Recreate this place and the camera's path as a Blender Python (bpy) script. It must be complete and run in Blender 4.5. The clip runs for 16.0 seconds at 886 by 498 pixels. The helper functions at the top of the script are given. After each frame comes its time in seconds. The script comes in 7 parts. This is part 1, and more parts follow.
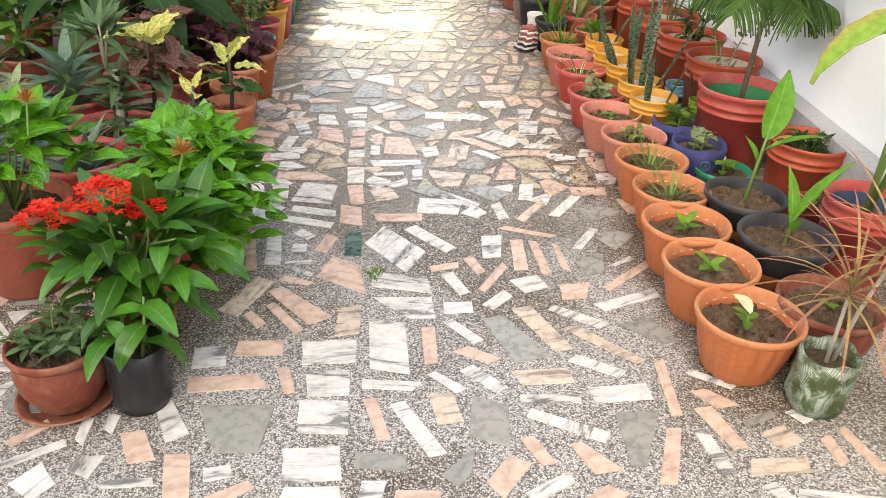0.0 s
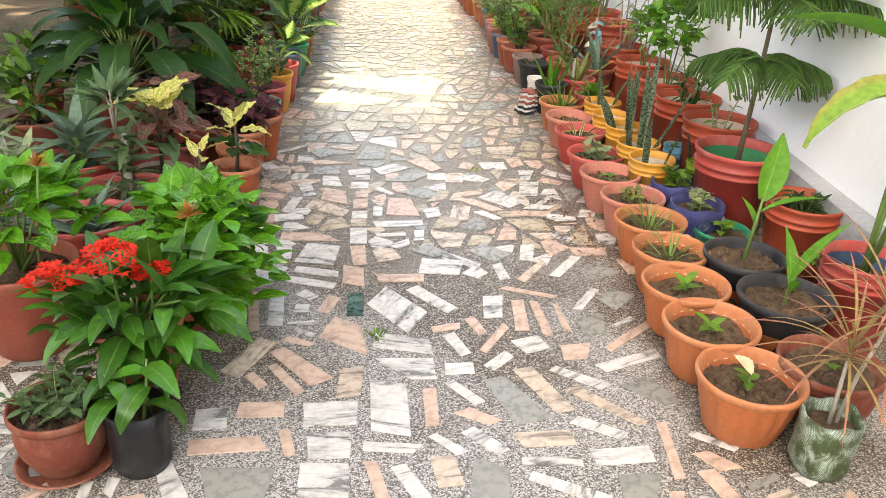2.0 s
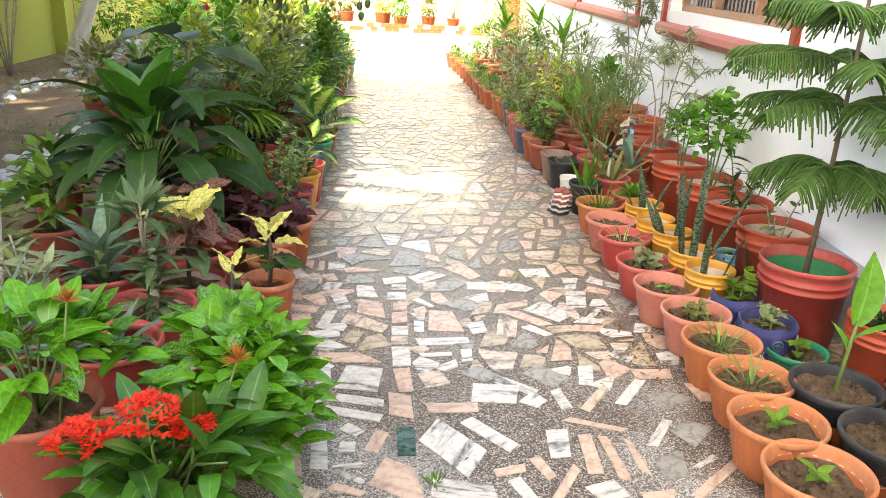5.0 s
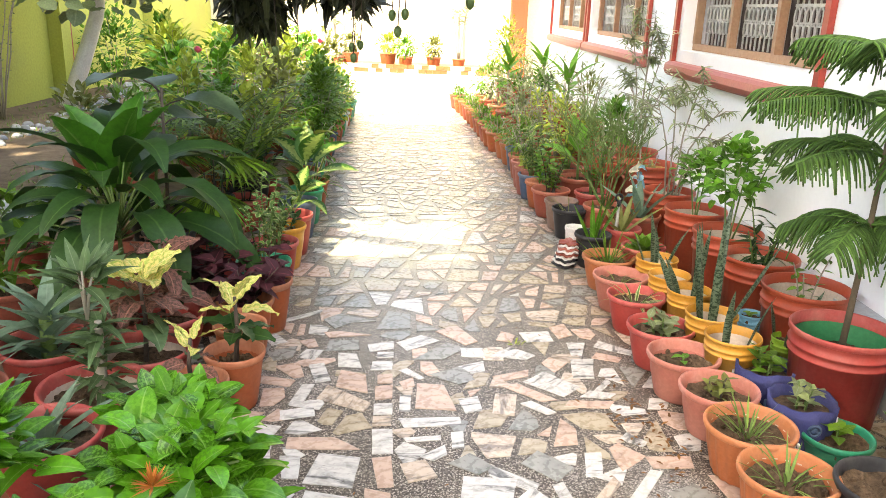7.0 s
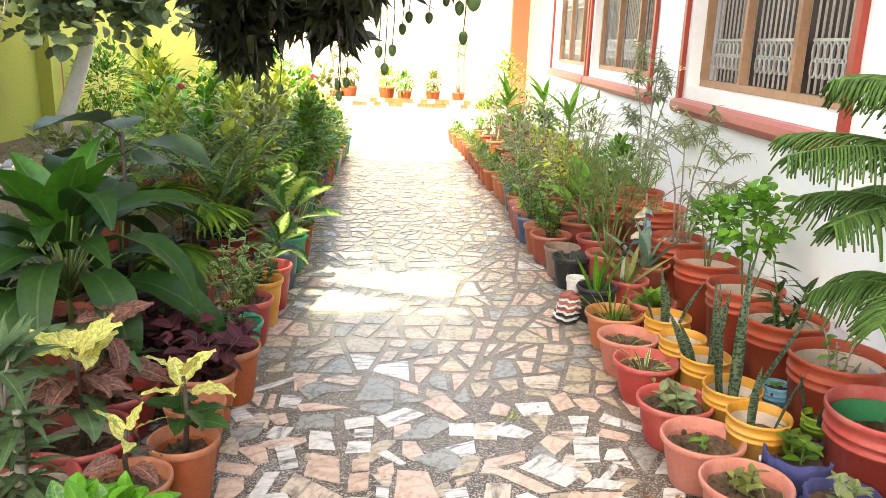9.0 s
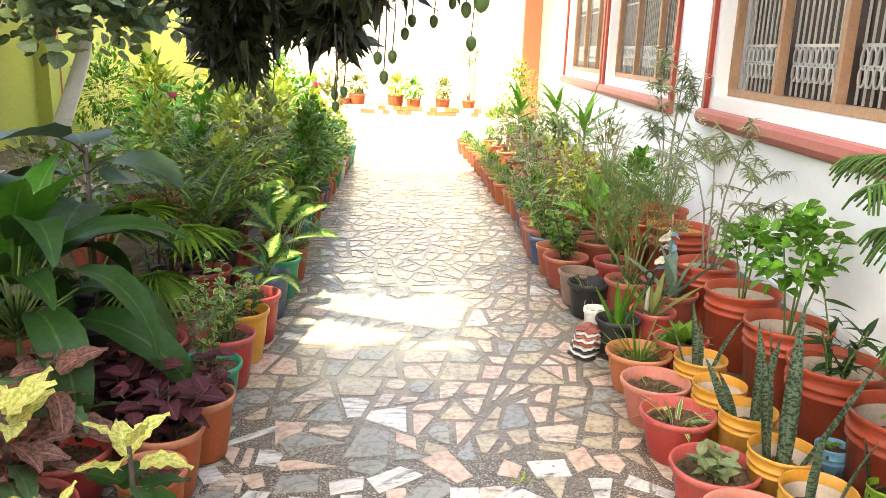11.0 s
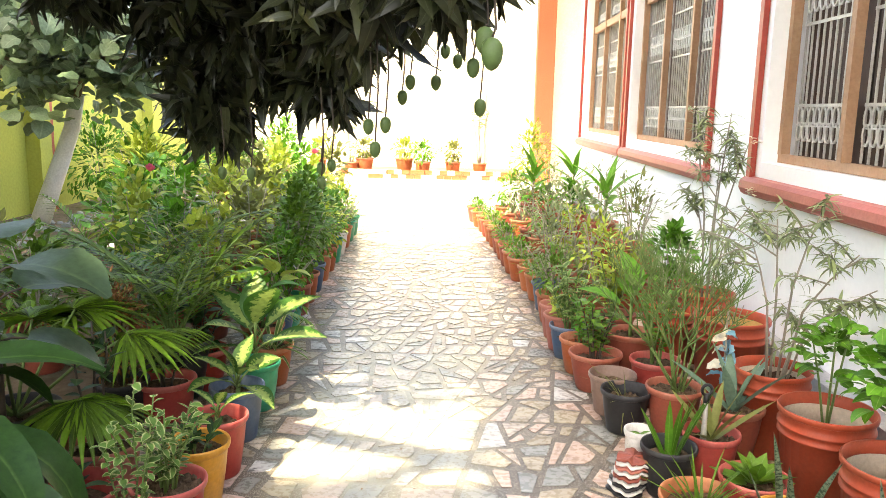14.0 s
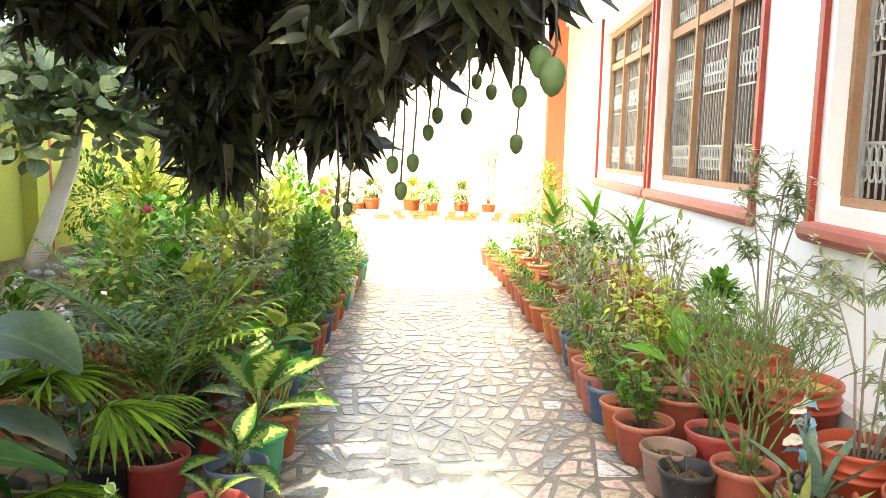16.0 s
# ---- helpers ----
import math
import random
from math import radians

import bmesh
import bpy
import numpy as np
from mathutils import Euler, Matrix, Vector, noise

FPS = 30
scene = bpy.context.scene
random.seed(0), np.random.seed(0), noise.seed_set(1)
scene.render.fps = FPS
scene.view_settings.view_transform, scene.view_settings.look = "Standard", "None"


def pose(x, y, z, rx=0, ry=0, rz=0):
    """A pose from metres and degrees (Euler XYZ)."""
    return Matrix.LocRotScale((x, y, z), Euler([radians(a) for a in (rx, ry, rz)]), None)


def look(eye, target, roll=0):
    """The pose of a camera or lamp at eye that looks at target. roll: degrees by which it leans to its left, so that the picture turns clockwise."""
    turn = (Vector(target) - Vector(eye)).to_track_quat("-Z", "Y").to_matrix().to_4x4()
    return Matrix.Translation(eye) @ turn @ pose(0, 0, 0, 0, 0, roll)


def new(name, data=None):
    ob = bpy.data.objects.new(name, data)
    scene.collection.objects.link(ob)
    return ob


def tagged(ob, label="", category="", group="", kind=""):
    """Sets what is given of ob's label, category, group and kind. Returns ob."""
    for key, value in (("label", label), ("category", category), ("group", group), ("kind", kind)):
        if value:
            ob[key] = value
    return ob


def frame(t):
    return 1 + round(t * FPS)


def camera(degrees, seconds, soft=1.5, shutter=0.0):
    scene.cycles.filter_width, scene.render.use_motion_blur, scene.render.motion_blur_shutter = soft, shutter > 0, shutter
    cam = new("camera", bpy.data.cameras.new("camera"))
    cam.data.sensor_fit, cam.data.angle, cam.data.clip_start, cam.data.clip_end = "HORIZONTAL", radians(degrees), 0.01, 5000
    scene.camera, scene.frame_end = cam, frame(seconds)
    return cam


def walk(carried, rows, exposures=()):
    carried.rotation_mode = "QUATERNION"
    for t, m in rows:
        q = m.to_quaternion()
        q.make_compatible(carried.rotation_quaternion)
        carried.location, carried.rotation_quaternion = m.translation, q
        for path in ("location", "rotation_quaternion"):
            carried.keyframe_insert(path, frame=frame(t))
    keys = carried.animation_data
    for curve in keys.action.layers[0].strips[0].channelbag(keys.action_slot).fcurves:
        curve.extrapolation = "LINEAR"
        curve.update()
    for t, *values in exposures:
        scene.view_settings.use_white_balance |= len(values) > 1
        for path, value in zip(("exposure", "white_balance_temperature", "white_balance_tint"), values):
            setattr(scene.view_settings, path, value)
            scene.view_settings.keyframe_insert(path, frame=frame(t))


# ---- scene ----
cam = camera(59.4, 16.0, 0.2)
PATH = [
    (0, (-0.056, 0.121, 1.388), (0.031, 1.848, 0.383), 3.1),
    (0.5, (-0.063, 0.119, 1.394), (0.016, 1.863, 0.42), 2.9),
    (1, (-0.062, 0.112, 1.399), (0.016, 1.877, 0.462), 2.8),
    (1.5, (-0.058, 0.109, 1.405), (0.019, 1.893, 0.504), 2.8),
    (2, (-0.052, 0.105, 1.409), (0.023, 1.902, 0.534), 2.8),
    (2.5, (-0.04, 0.107, 1.412), (0.03, 1.917, 0.563), 2.7),
    (3, (-0.068, 0.154, 1.423), (0.002, 1.981, 0.611), 2.6),
    (3.5, (-0.11, 0.233, 1.429), (-0.04, 2.077, 0.658), 2.6),
    (4, (-0.161, 0.309, 1.433), (-0.095, 2.169, 0.702), 2.6),
    (4.5, (-0.236, 0.358, 1.439), (-0.166, 2.229, 0.737), 2.7),
    (4.7, (-0.249, 0.366, 1.439), (-0.179, 2.24, 0.743), 2.7),
    (6.8, (-0.138, 0.715, 1.424), (-0.098, 2.625, 0.831), 2.0),
    (7, (-0.157, 0.754, 1.424), (-0.116, 2.663, 0.832), 2.2),
    (7.5, (-0.204, 0.88, 1.427), (-0.166, 2.793, 0.844), 2.1),
    (8, (-0.233, 0.971, 1.419), (-0.194, 2.885, 0.842), 2.1),
    (8.5, (-0.178, 1.034, 1.431), (-0.143, 2.952, 0.866), 2.0),
    (9, (-0.088, 1.136, 1.44), (-0.056, 3.067, 0.923), 2.0),
    (9.2, (-0.056, 1.166, 1.443), (-0.028, 3.1, 0.933), 2.1),
    (11.3, (-0.052, 1.623, 1.432), (-0.056, 3.56, 0.935), 1.8),
    (11.5, (-0.013, 1.667, 1.437), (-0.022, 3.607, 0.951), 1.6),
    (12, (0.051, 1.769, 1.445), (0.033, 3.72, 1.009), 1.4),
    (12.5, (0.048, 1.866, 1.44), (0.018, 3.821, 1.016), 1.4),
    (13, (-0.02, 2.01, 1.443), (-0.052, 3.969, 1.043), 1.3),
    (13.5, (-0.069, 2.147, 1.437), (-0.1, 4.112, 1.062), 1.4),
    (14, (-0.026, 2.281, 1.449), (-0.06, 4.25, 1.095), 1.2),
    (14.5, (0.005, 2.396, 1.453), (-0.034, 4.371, 1.136), 1.1),
    (15, (-0.029, 2.531, 1.435), (-0.072, 4.506, 1.126), 1.2),
    (15.5, (-0.098, 2.655, 1.443), (-0.142, 4.636, 1.174), 1.1),
    (16, (-0.154, 2.728, 1.429), (-0.197, 4.712, 1.176), 1.3),
]
walk(cam, [(t, look(eye, target, roll)) for t, eye, target, roll in PATH], [(0, 3.05, 7700, 8), (3.0, 3.05, 7700, 8), (5.0, 3.2, 7700, 8), (11.5, 3.25, 7700, 8), (16.0, 3.4, 7700, 8)])

# ---- world, sun, exposure ----
SUN = Vector((-0.36, -0.42, 0.83)).normalized()
world = bpy.data.worlds.new("world")
scene.world = world
world.use_nodes = True
wn = world.node_tree
sky = wn.nodes.new("ShaderNodeTexSky")
sky.sky_type = "NISHITA"
sky.sun_disc = False
sky.sun_elevation = math.asin(SUN.z)
sky.sun_rotation = math.atan2(SUN.x, SUN.y)
sky.dust_density = 4.0
wn.links.new(sky.outputs[0], wn.nodes["Background"].inputs[0])
wn.nodes["Background"].inputs[1].default_value = 0.15
sun = new("sun", bpy.data.lights.new("sun", "SUN"))
sun.data.energy, sun.data.angle, sun.data.color = 2.0, radians(0.6), (1.0, 0.93, 0.79)
sun.matrix_world = look(SUN * 30, (0, 0, 0))

# ---- materials ----
MATS = {}


def shader(name):
    m = bpy.data.materials.new(name)
    m.use_nodes = True
    nt = m.node_tree
    return m, nt, nt.nodes["Principled BSDF"]


def node(nt, kind, **values):
    n = nt.nodes.new(kind)
    for key, value in values.items():
        n.inputs[key.replace("_", " ")].default_value = value
    return n


def ramp(nt, src, stops):
    r = nt.nodes.new("ShaderNodeValToRGB")
    while len(r.color_ramp.elements) < len(stops):
        r.color_ramp.elements.new(0.5)
    for e, (p, c) in zip(r.color_ramp.elements, stops):
        e.position, e.color = p, (*c, 1)
    nt.links.new(src, r.inputs[0])
    return r.outputs[0]


def mix(nt, fac, a, b, mode="MIX"):
    n = nt.nodes.new("ShaderNodeMix")
    n.data_type, n.blend_type = "RGBA", mode
    for sock, v in ((n.inputs[0], fac), (n.inputs[6], a), (n.inputs[7], b)):
        if isinstance(v, (int, float)):
            sock.default_value = v
        elif isinstance(v, tuple):
            sock.default_value = (*v, 1)
        else:
            nt.links.new(v, sock)
    return n.outputs[2]


def noise_tex(nt, scale, detail=4.0, rough=0.6, coords="Object", stretch=None):
    tc = nt.nodes.new("ShaderNodeTexCoord")
    src = tc.outputs[coords]
    if stretch:
        mp = nt.nodes.new("ShaderNodeMapping")
        mp.inputs["Scale"].default_value = stretch
        nt.links.new(src, mp.inputs[0])
        src = mp.outputs[0]
    n = node(nt, "ShaderNodeTexNoise", Scale=scale, Detail=detail, Roughness=rough)
    nt.links.new(src, n.inputs["Vector"])
    return n.outputs["Fac"]


def bump(nt, bsdf, height, strength=0.3, dist=0.005):
    b = node(nt, "ShaderNodeBump", Strength=strength, Distance=dist)
    nt.links.new(height, b.inputs["Height"])
    nt.links.new(b.outputs[0], bsdf.inputs["Normal"])


def surface(name, rgb, dirt=(0.2, 0.16, 0.12), rough=0.6, grain=60.0, wear=4.0, amount=0.35, relief=0.25, metal=0.0, tone=0.16):
    """Painted, plastic, clay and plaster surfaces: two scales of colour change and a fine relief."""
    if name in MATS:
        return MATS[name]
    m, nt, b = shader(name)
    big = noise_tex(nt, wear, 5)
    fine = noise_tex(nt, grain, 3)
    spots = ramp(nt, big, [(0.42, (0, 0, 0)), (0.75, (amount, amount, amount))])
    c = mix(nt, spots, rgb, dirt)
    shade = ramp(nt, fine, [(0.25, (1 - tone,) * 3), (0.75, (1 + 0.6 * tone,) * 3)])
    c = mix(nt, 1.0, c, shade, "MULTIPLY")
    nt.links.new(c, b.inputs["Base Color"])
    b.inputs["Roughness"].default_value, b.inputs["Metallic"].default_value = rough, metal
    b.inputs["Specular IOR Level"].default_value = 0.3
    bump(nt, b, fine, relief)
    MATS[name] = m
    return m


def woven(name, rgb, moss):
    """Thin woven plastic: pale crossing threads over dark wet earth, with moss in patches."""
    m, nt, b = shader(name)
    tc = nt.nodes.new("ShaderNodeTexCoord")
    mp = nt.nodes.new("ShaderNodeMapping")
    mp.inputs["Rotation"].default_value = (0.5, 0.6, 0.7)
    nt.links.new(tc.outputs["Object"], mp.inputs[0])
    total = None
    for way in ("X", "Y"):
        w = node(nt, "ShaderNodeTexWave", Scale=75.0, Distortion=1.2)
        w.bands_direction = way
        nt.links.new(mp.outputs[0], w.inputs["Vector"])
        total = w.outputs["Fac"] if total is None else mix(nt, 0.5, total, w.outputs["Fac"])
    c = mix(nt, ramp(nt, total, [(0.45, (0, 0, 0)), (0.8, (1, 1, 1))]), rgb, (0.42, 0.47, 0.42))
    c = mix(nt, ramp(nt, noise_tex(nt, 16.0, 5, 0.7), [(0.42, (0, 0, 0)), (0.56, (0.95, 0.95, 0.95))]), c, moss)
    nt.links.new(c, b.inputs["Base Color"])
    b.inputs["Roughness"].default_value = 0.38
    bump(nt, b, total, 0.35, 0.003)
    MATS[name] = m
    return m


def leaf_mat(name, rgb, rib=None, edge=None, tip=None, bands=None, spread=0.35, rough=0.5, patches=None, streak=None):
    """A leaf: colour by the leaf's own length and width, a little of its light let through."""
    if name in MATS:
        return MATS[name]
    m, nt, b = shader(name)
    tc = nt.nodes.new("ShaderNodeTexCoord")
    sep = nt.nodes.new("ShaderNodeSeparateXYZ")
    nt.links.new(tc.outputs["UV"], sep.inputs[0])
    geo = nt.nodes.new("ShaderNodeNewGeometry")
    lo, hi = 1 - spread, 1 + spread
    tone = ramp(nt, geo.outputs["Random Per Island"], [(0.0, (lo, lo, lo * 0.9)), (0.55, (1, 1, 1)), (1.0, (hi, hi, hi * 0.8))])
    c = mix(nt, 1.0, rgb, tone, "MULTIPLY")
    mid = node(nt, "ShaderNodeMath")
    mid.operation = "SUBTRACT"
    mid.inputs[1].default_value = 0.5
    nt.links.new(sep.outputs[0], mid.inputs[0])
    off = nt.nodes.new("ShaderNodeMath")
    off.operation = "ABSOLUTE"
    nt.links.new(mid.outputs[0], off.inputs[0])
    if edge:
        c = mix(nt, ramp(nt, off.outputs[0], [(0.28, (0, 0, 0)), (0.42, (1, 1, 1))]), c, edge)
    if tip:
        c = mix(nt, ramp(nt, sep.outputs[1], [(0.45, (0, 0, 0)), (0.95, (1, 1, 1))]), c, tip)
    if bands:
        n = noise_tex(nt, 40.0, 2, 0.6, "UV", (0.04, 1.0, 1.0))
        c = mix(nt, ramp(nt, n, [(0.46, (0, 0, 0)), (0.56, (1, 1, 1))]), c, bands)
    if patches:
        n = noise_tex(nt, 3.2, 3, 0.6, "UV", (2.0, 3.0, 1.0))
        c = mix(nt, ramp(nt, n, [(0.46, (0, 0, 0)), (0.56, (1, 1, 1))]), c, patches)
    if streak:
        n = noise_tex(nt, 13.0, 3, 0.6, "UV", (0.3, 1.0, 1.0))
        total = nt.nodes.new("ShaderNodeMath")
        nt.links.new(n, total.inputs[0])
        nt.links.new(off.outputs[0], total.inputs[1])
        c = mix(nt, ramp(nt, total.outputs[0], [(0.7, (0, 0, 0)), (0.78, (1, 1, 1))]), c, streak)
    if rib:
        c = mix(nt, ramp(nt, off.outputs[0], [(0.0, (0.8, 0.8, 0.8)), (0.05, (0, 0, 0))]), c, rib)
    fine = noise_tex(nt, 45.0, 3)
    c = mix(nt, 1.0, c, ramp(nt, fine, [(0.3, (0.75, 0.75, 0.75)), (0.7, (1.12, 1.12, 1.12))]), "MULTIPLY")
    nt.links.new(c, b.inputs["Base Color"])
    b.inputs["Roughness"].default_value = rough
    b.inputs["Specular IOR Level"].default_value = 0.45 if rough < 0.4 else 0.26
    bump(nt, b, fine, 0.25, 0.004)
    tl = nt.nodes.new("ShaderNodeBsdfTranslucent")
    nt.links.new(c, tl.inputs[0])
    ms = nt.nodes.new("ShaderNodeMixShader")
    ms.inputs[0].default_value = 0.28
    nt.links.new(b.outputs[0], ms.inputs[1])
    nt.links.new(tl.outputs[0], ms.inputs[2])
    nt.links.new(ms.outputs[0], nt.nodes["Material Output"].inputs[0])
    MATS[name] = m
    return m


def sunpool_dust_film(nt, c):
    """A dried, yellowish film of dust and lime over the middle of the path; its colour also paints in the sun pool's
    washed-out glow.
    """
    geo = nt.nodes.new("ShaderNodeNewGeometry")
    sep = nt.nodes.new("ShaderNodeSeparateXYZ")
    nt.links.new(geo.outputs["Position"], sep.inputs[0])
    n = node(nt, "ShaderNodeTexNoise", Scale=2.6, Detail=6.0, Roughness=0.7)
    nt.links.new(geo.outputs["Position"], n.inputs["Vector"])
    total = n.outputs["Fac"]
    # centred on the sun pool, so its bleaching is part of this colour
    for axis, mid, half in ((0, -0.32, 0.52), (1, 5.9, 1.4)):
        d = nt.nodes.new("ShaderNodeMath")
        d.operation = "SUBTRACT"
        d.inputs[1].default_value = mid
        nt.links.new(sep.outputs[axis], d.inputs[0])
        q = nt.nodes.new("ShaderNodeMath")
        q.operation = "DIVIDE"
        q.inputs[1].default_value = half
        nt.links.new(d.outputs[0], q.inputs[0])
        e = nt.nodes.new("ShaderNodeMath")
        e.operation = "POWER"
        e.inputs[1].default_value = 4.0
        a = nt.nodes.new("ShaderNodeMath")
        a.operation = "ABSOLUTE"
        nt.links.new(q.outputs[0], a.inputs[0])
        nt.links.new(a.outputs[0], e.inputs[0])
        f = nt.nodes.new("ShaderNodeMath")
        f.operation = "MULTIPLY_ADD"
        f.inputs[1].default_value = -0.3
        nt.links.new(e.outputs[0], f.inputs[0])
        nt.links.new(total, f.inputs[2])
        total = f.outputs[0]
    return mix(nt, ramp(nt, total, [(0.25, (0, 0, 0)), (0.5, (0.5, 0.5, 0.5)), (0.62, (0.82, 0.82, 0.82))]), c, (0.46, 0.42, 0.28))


def stone_mat(name, rgb, vein, scale, sharp):
    """Polished marble or slate; veins run along each piece, and each piece has its own tone."""
    m, nt, b = shader(name)
    info = nt.nodes.new("ShaderNodeObjectInfo")
    geo = nt.nodes.new("ShaderNodeNewGeometry")
    tc = nt.nodes.new("ShaderNodeTexCoord")
    add = nt.nodes.new("ShaderNodeVectorMath")
    add.operation = "MULTIPLY_ADD"
    spread = nt.nodes.new("ShaderNodeMath")
    nt.links.new(info.outputs["Random"], spread.inputs[0])
    nt.links.new(geo.outputs["Random Per Island"], spread.inputs[1])
    nt.links.new(spread.outputs[0], add.inputs[0])
    add.inputs[1].default_value = (17, 29, 11)
    nt.links.new(tc.outputs["Object"], add.inputs[2])
    mp = nt.nodes.new("ShaderNodeMapping")
    mp.inputs["Scale"].default_value = (0.35, 1.6, 1)
    nt.links.new(add.outputs[0], mp.inputs[0])
    n = node(nt, "ShaderNodeTexNoise", Scale=scale, Detail=5.0, Roughness=0.65, Distortion=0.8)
    nt.links.new(mp.outputs[0], n.inputs["Vector"])
    c = mix(nt, ramp(nt, n.outputs["Fac"], sharp), rgb, vein)
    tone = ramp(nt, spread.outputs[0], [(0.0, (0.8, 0.8, 0.82)), (0.5, (1, 0.99, 0.97)), (1.0, (0.93, 0.9, 0.86))])
    c = mix(nt, 1.0, c, tone, "MULTIPLY")
    worn = noise_tex(nt, 35.0, 3)
    c = mix(nt, 1.0, c, ramp(nt, worn, [(0.3, (0.9, 0.9, 0.9)), (0.7, (1.04, 1.04, 1.04))]), "MULTIPLY")
    nt.links.new(sunpool_dust_film(nt, c), b.inputs["Base Color"])
    nt.links.new(ramp(nt, worn, [(0.3, (0.2, 0.2, 0.2)), (0.7, (0.38, 0.38, 0.38))]), b.inputs["Roughness"])
    b.inputs["Specular IOR Level"].default_value = 0.28
    return m


SLABS = {
    "W": stone_mat("white_marble", (0.6, 0.59, 0.56), (0.17, 0.17, 0.165), 15, [(0.45, (0, 0, 0)), (0.56, (0.35, 0.35, 0.35)), (0.63, (1, 1, 1))]),
    "P": stone_mat("pink_marble", (0.54, 0.4, 0.32), (0.3, 0.22, 0.18), 11, [(0.48, (0, 0, 0)), (0.72, (0.8, 0.8, 0.8))]),
    "T": stone_mat("striped_marble", (0.53, 0.44, 0.355), (0.2, 0.17, 0.145), 17, [(0.48, (0, 0, 0)), (0.62, (0.9, 0.9, 0.9))]),
    "G": stone_mat("grey_slate", (0.27, 0.27, 0.245), (0.19, 0.195, 0.18), 8, [(0.45, (0, 0, 0)), (0.7, (1, 1, 1))]),
    "B": stone_mat("beige_marble", (0.42, 0.36, 0.265), (0.28, 0.235, 0.17), 9, [(0.44, (0, 0, 0)), (0.68, (1, 1, 1))]),
    "D": stone_mat("green_marble", (0.03, 0.07, 0.06), (0.1, 0.18, 0.16), 12, [(0.55, (0, 0, 0)), (0.7, (1, 1, 1))]),
}


def terrazzo():
    m, nt, b = shader("terrazzo")
    tc = nt.nodes.new("ShaderNodeTexCoord")
    v = node(nt, "ShaderNodeTexVoronoi", Scale=235.0)
    nt.links.new(tc.outputs["Object"], v.inputs["Vector"])
    v2 = node(nt, "ShaderNodeTexVoronoi", Scale=420.0)
    nt.links.new(tc.outputs["Object"], v2.inputs["Vector"])
    sep = nt.nodes.new("ShaderNodeSeparateColor")
    nt.links.new(v.outputs["Color"], sep.inputs[0])
    chips = ramp(nt, sep.outputs[0], [(0.0, (0.1, 0.09, 0.08)), (0.28, (0.17, 0.158, 0.145)), (0.5, (0.34, 0.32, 0.295)), (0.85, (0.52, 0.5, 0.465))])
    dark = ramp(nt, sep.outputs[0], [(0.0, (0.05, 0.04, 0.03)), (0.5, (0.1, 0.08, 0.062)), (0.7, (0.24, 0.205, 0.165)), (0.92, (0.48, 0.43, 0.36))])
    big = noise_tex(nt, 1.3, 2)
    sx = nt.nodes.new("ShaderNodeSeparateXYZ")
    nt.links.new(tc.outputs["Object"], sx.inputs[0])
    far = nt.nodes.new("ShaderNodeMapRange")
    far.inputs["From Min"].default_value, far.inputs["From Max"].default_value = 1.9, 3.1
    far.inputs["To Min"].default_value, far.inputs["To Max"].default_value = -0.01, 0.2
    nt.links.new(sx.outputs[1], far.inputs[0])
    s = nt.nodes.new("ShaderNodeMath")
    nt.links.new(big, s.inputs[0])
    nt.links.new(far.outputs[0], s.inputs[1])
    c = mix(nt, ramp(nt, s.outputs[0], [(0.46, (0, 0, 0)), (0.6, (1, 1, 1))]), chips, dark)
    # from y 3.4 to 5.2 the chips blend toward one even brown
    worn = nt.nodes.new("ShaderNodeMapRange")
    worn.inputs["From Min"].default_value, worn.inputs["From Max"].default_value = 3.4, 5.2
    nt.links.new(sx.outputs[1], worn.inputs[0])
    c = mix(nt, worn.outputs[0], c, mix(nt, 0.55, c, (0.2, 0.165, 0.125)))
    gap = ramp(nt, v.outputs["Distance"], [(0.35, (1, 1, 1)), (0.7, (0.6, 0.58, 0.55))])
    c = sunpool_dust_film(nt, mix(nt, 1.0, c, gap, "MULTIPLY"))
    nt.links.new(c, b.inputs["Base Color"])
    b.inputs["Roughness"].default_value = 0.34
    b.inputs["Specular IOR Level"].default_value = 0.25
    bump(nt, b, v2.outputs["Distance"], 0.15, 0.002)
    return m


def soil_mat(name, a, bcol, scale=30.0):
    m, nt, b = shader(name)
    n = noise_tex(nt, scale, 8, 0.75)
    n2 = noise_tex(nt, scale * 0.12, 3)
    c = mix(nt, ramp(nt, n, [(0.3, (0, 0, 0)), (0.7, (1, 1, 1))]), a, bcol)
    c = mix(nt, 1.0, c, ramp(nt, n2, [(0.3, (0.7, 0.7, 0.7)), (0.7, (1.15, 1.15, 1.15))]), "MULTIPLY")
    nt.links.new(c, b.inputs["Base Color"])
    b.inputs["Roughness"].default_value = 0.95
    b.inputs["Specular IOR Level"].default_value = 0.1
    bump(nt, b, n, 0.9, 0.012)
    return m


TERRAZZO = terrazzo()
SOIL = soil_mat("soil", (0.04, 0.026, 0.017), (0.2, 0.135, 0.085), 46)
EARTH = soil_mat("earth", (0.12, 0.085, 0.055), (0.24, 0.18, 0.12), 9)
WHITEWASH = surface("white_wall_paint", (0.87, 0.875, 0.88), (0.74, 0.74, 0.72), 0.7, 40, 1.2, 0.25, 0.02, 0.0, 0.03)
CREAM = surface("cream_wall_paint", (0.8, 0.72, 0.52), (0.65, 0.56, 0.38), 0.8, 30, 0.9, 0.5, 0.15)
LIME = surface("lime_wall_paint", (0.44, 0.47, 0.1), (0.3, 0.31, 0.11), 0.85, 30, 0.8, 0.7, 0.2)
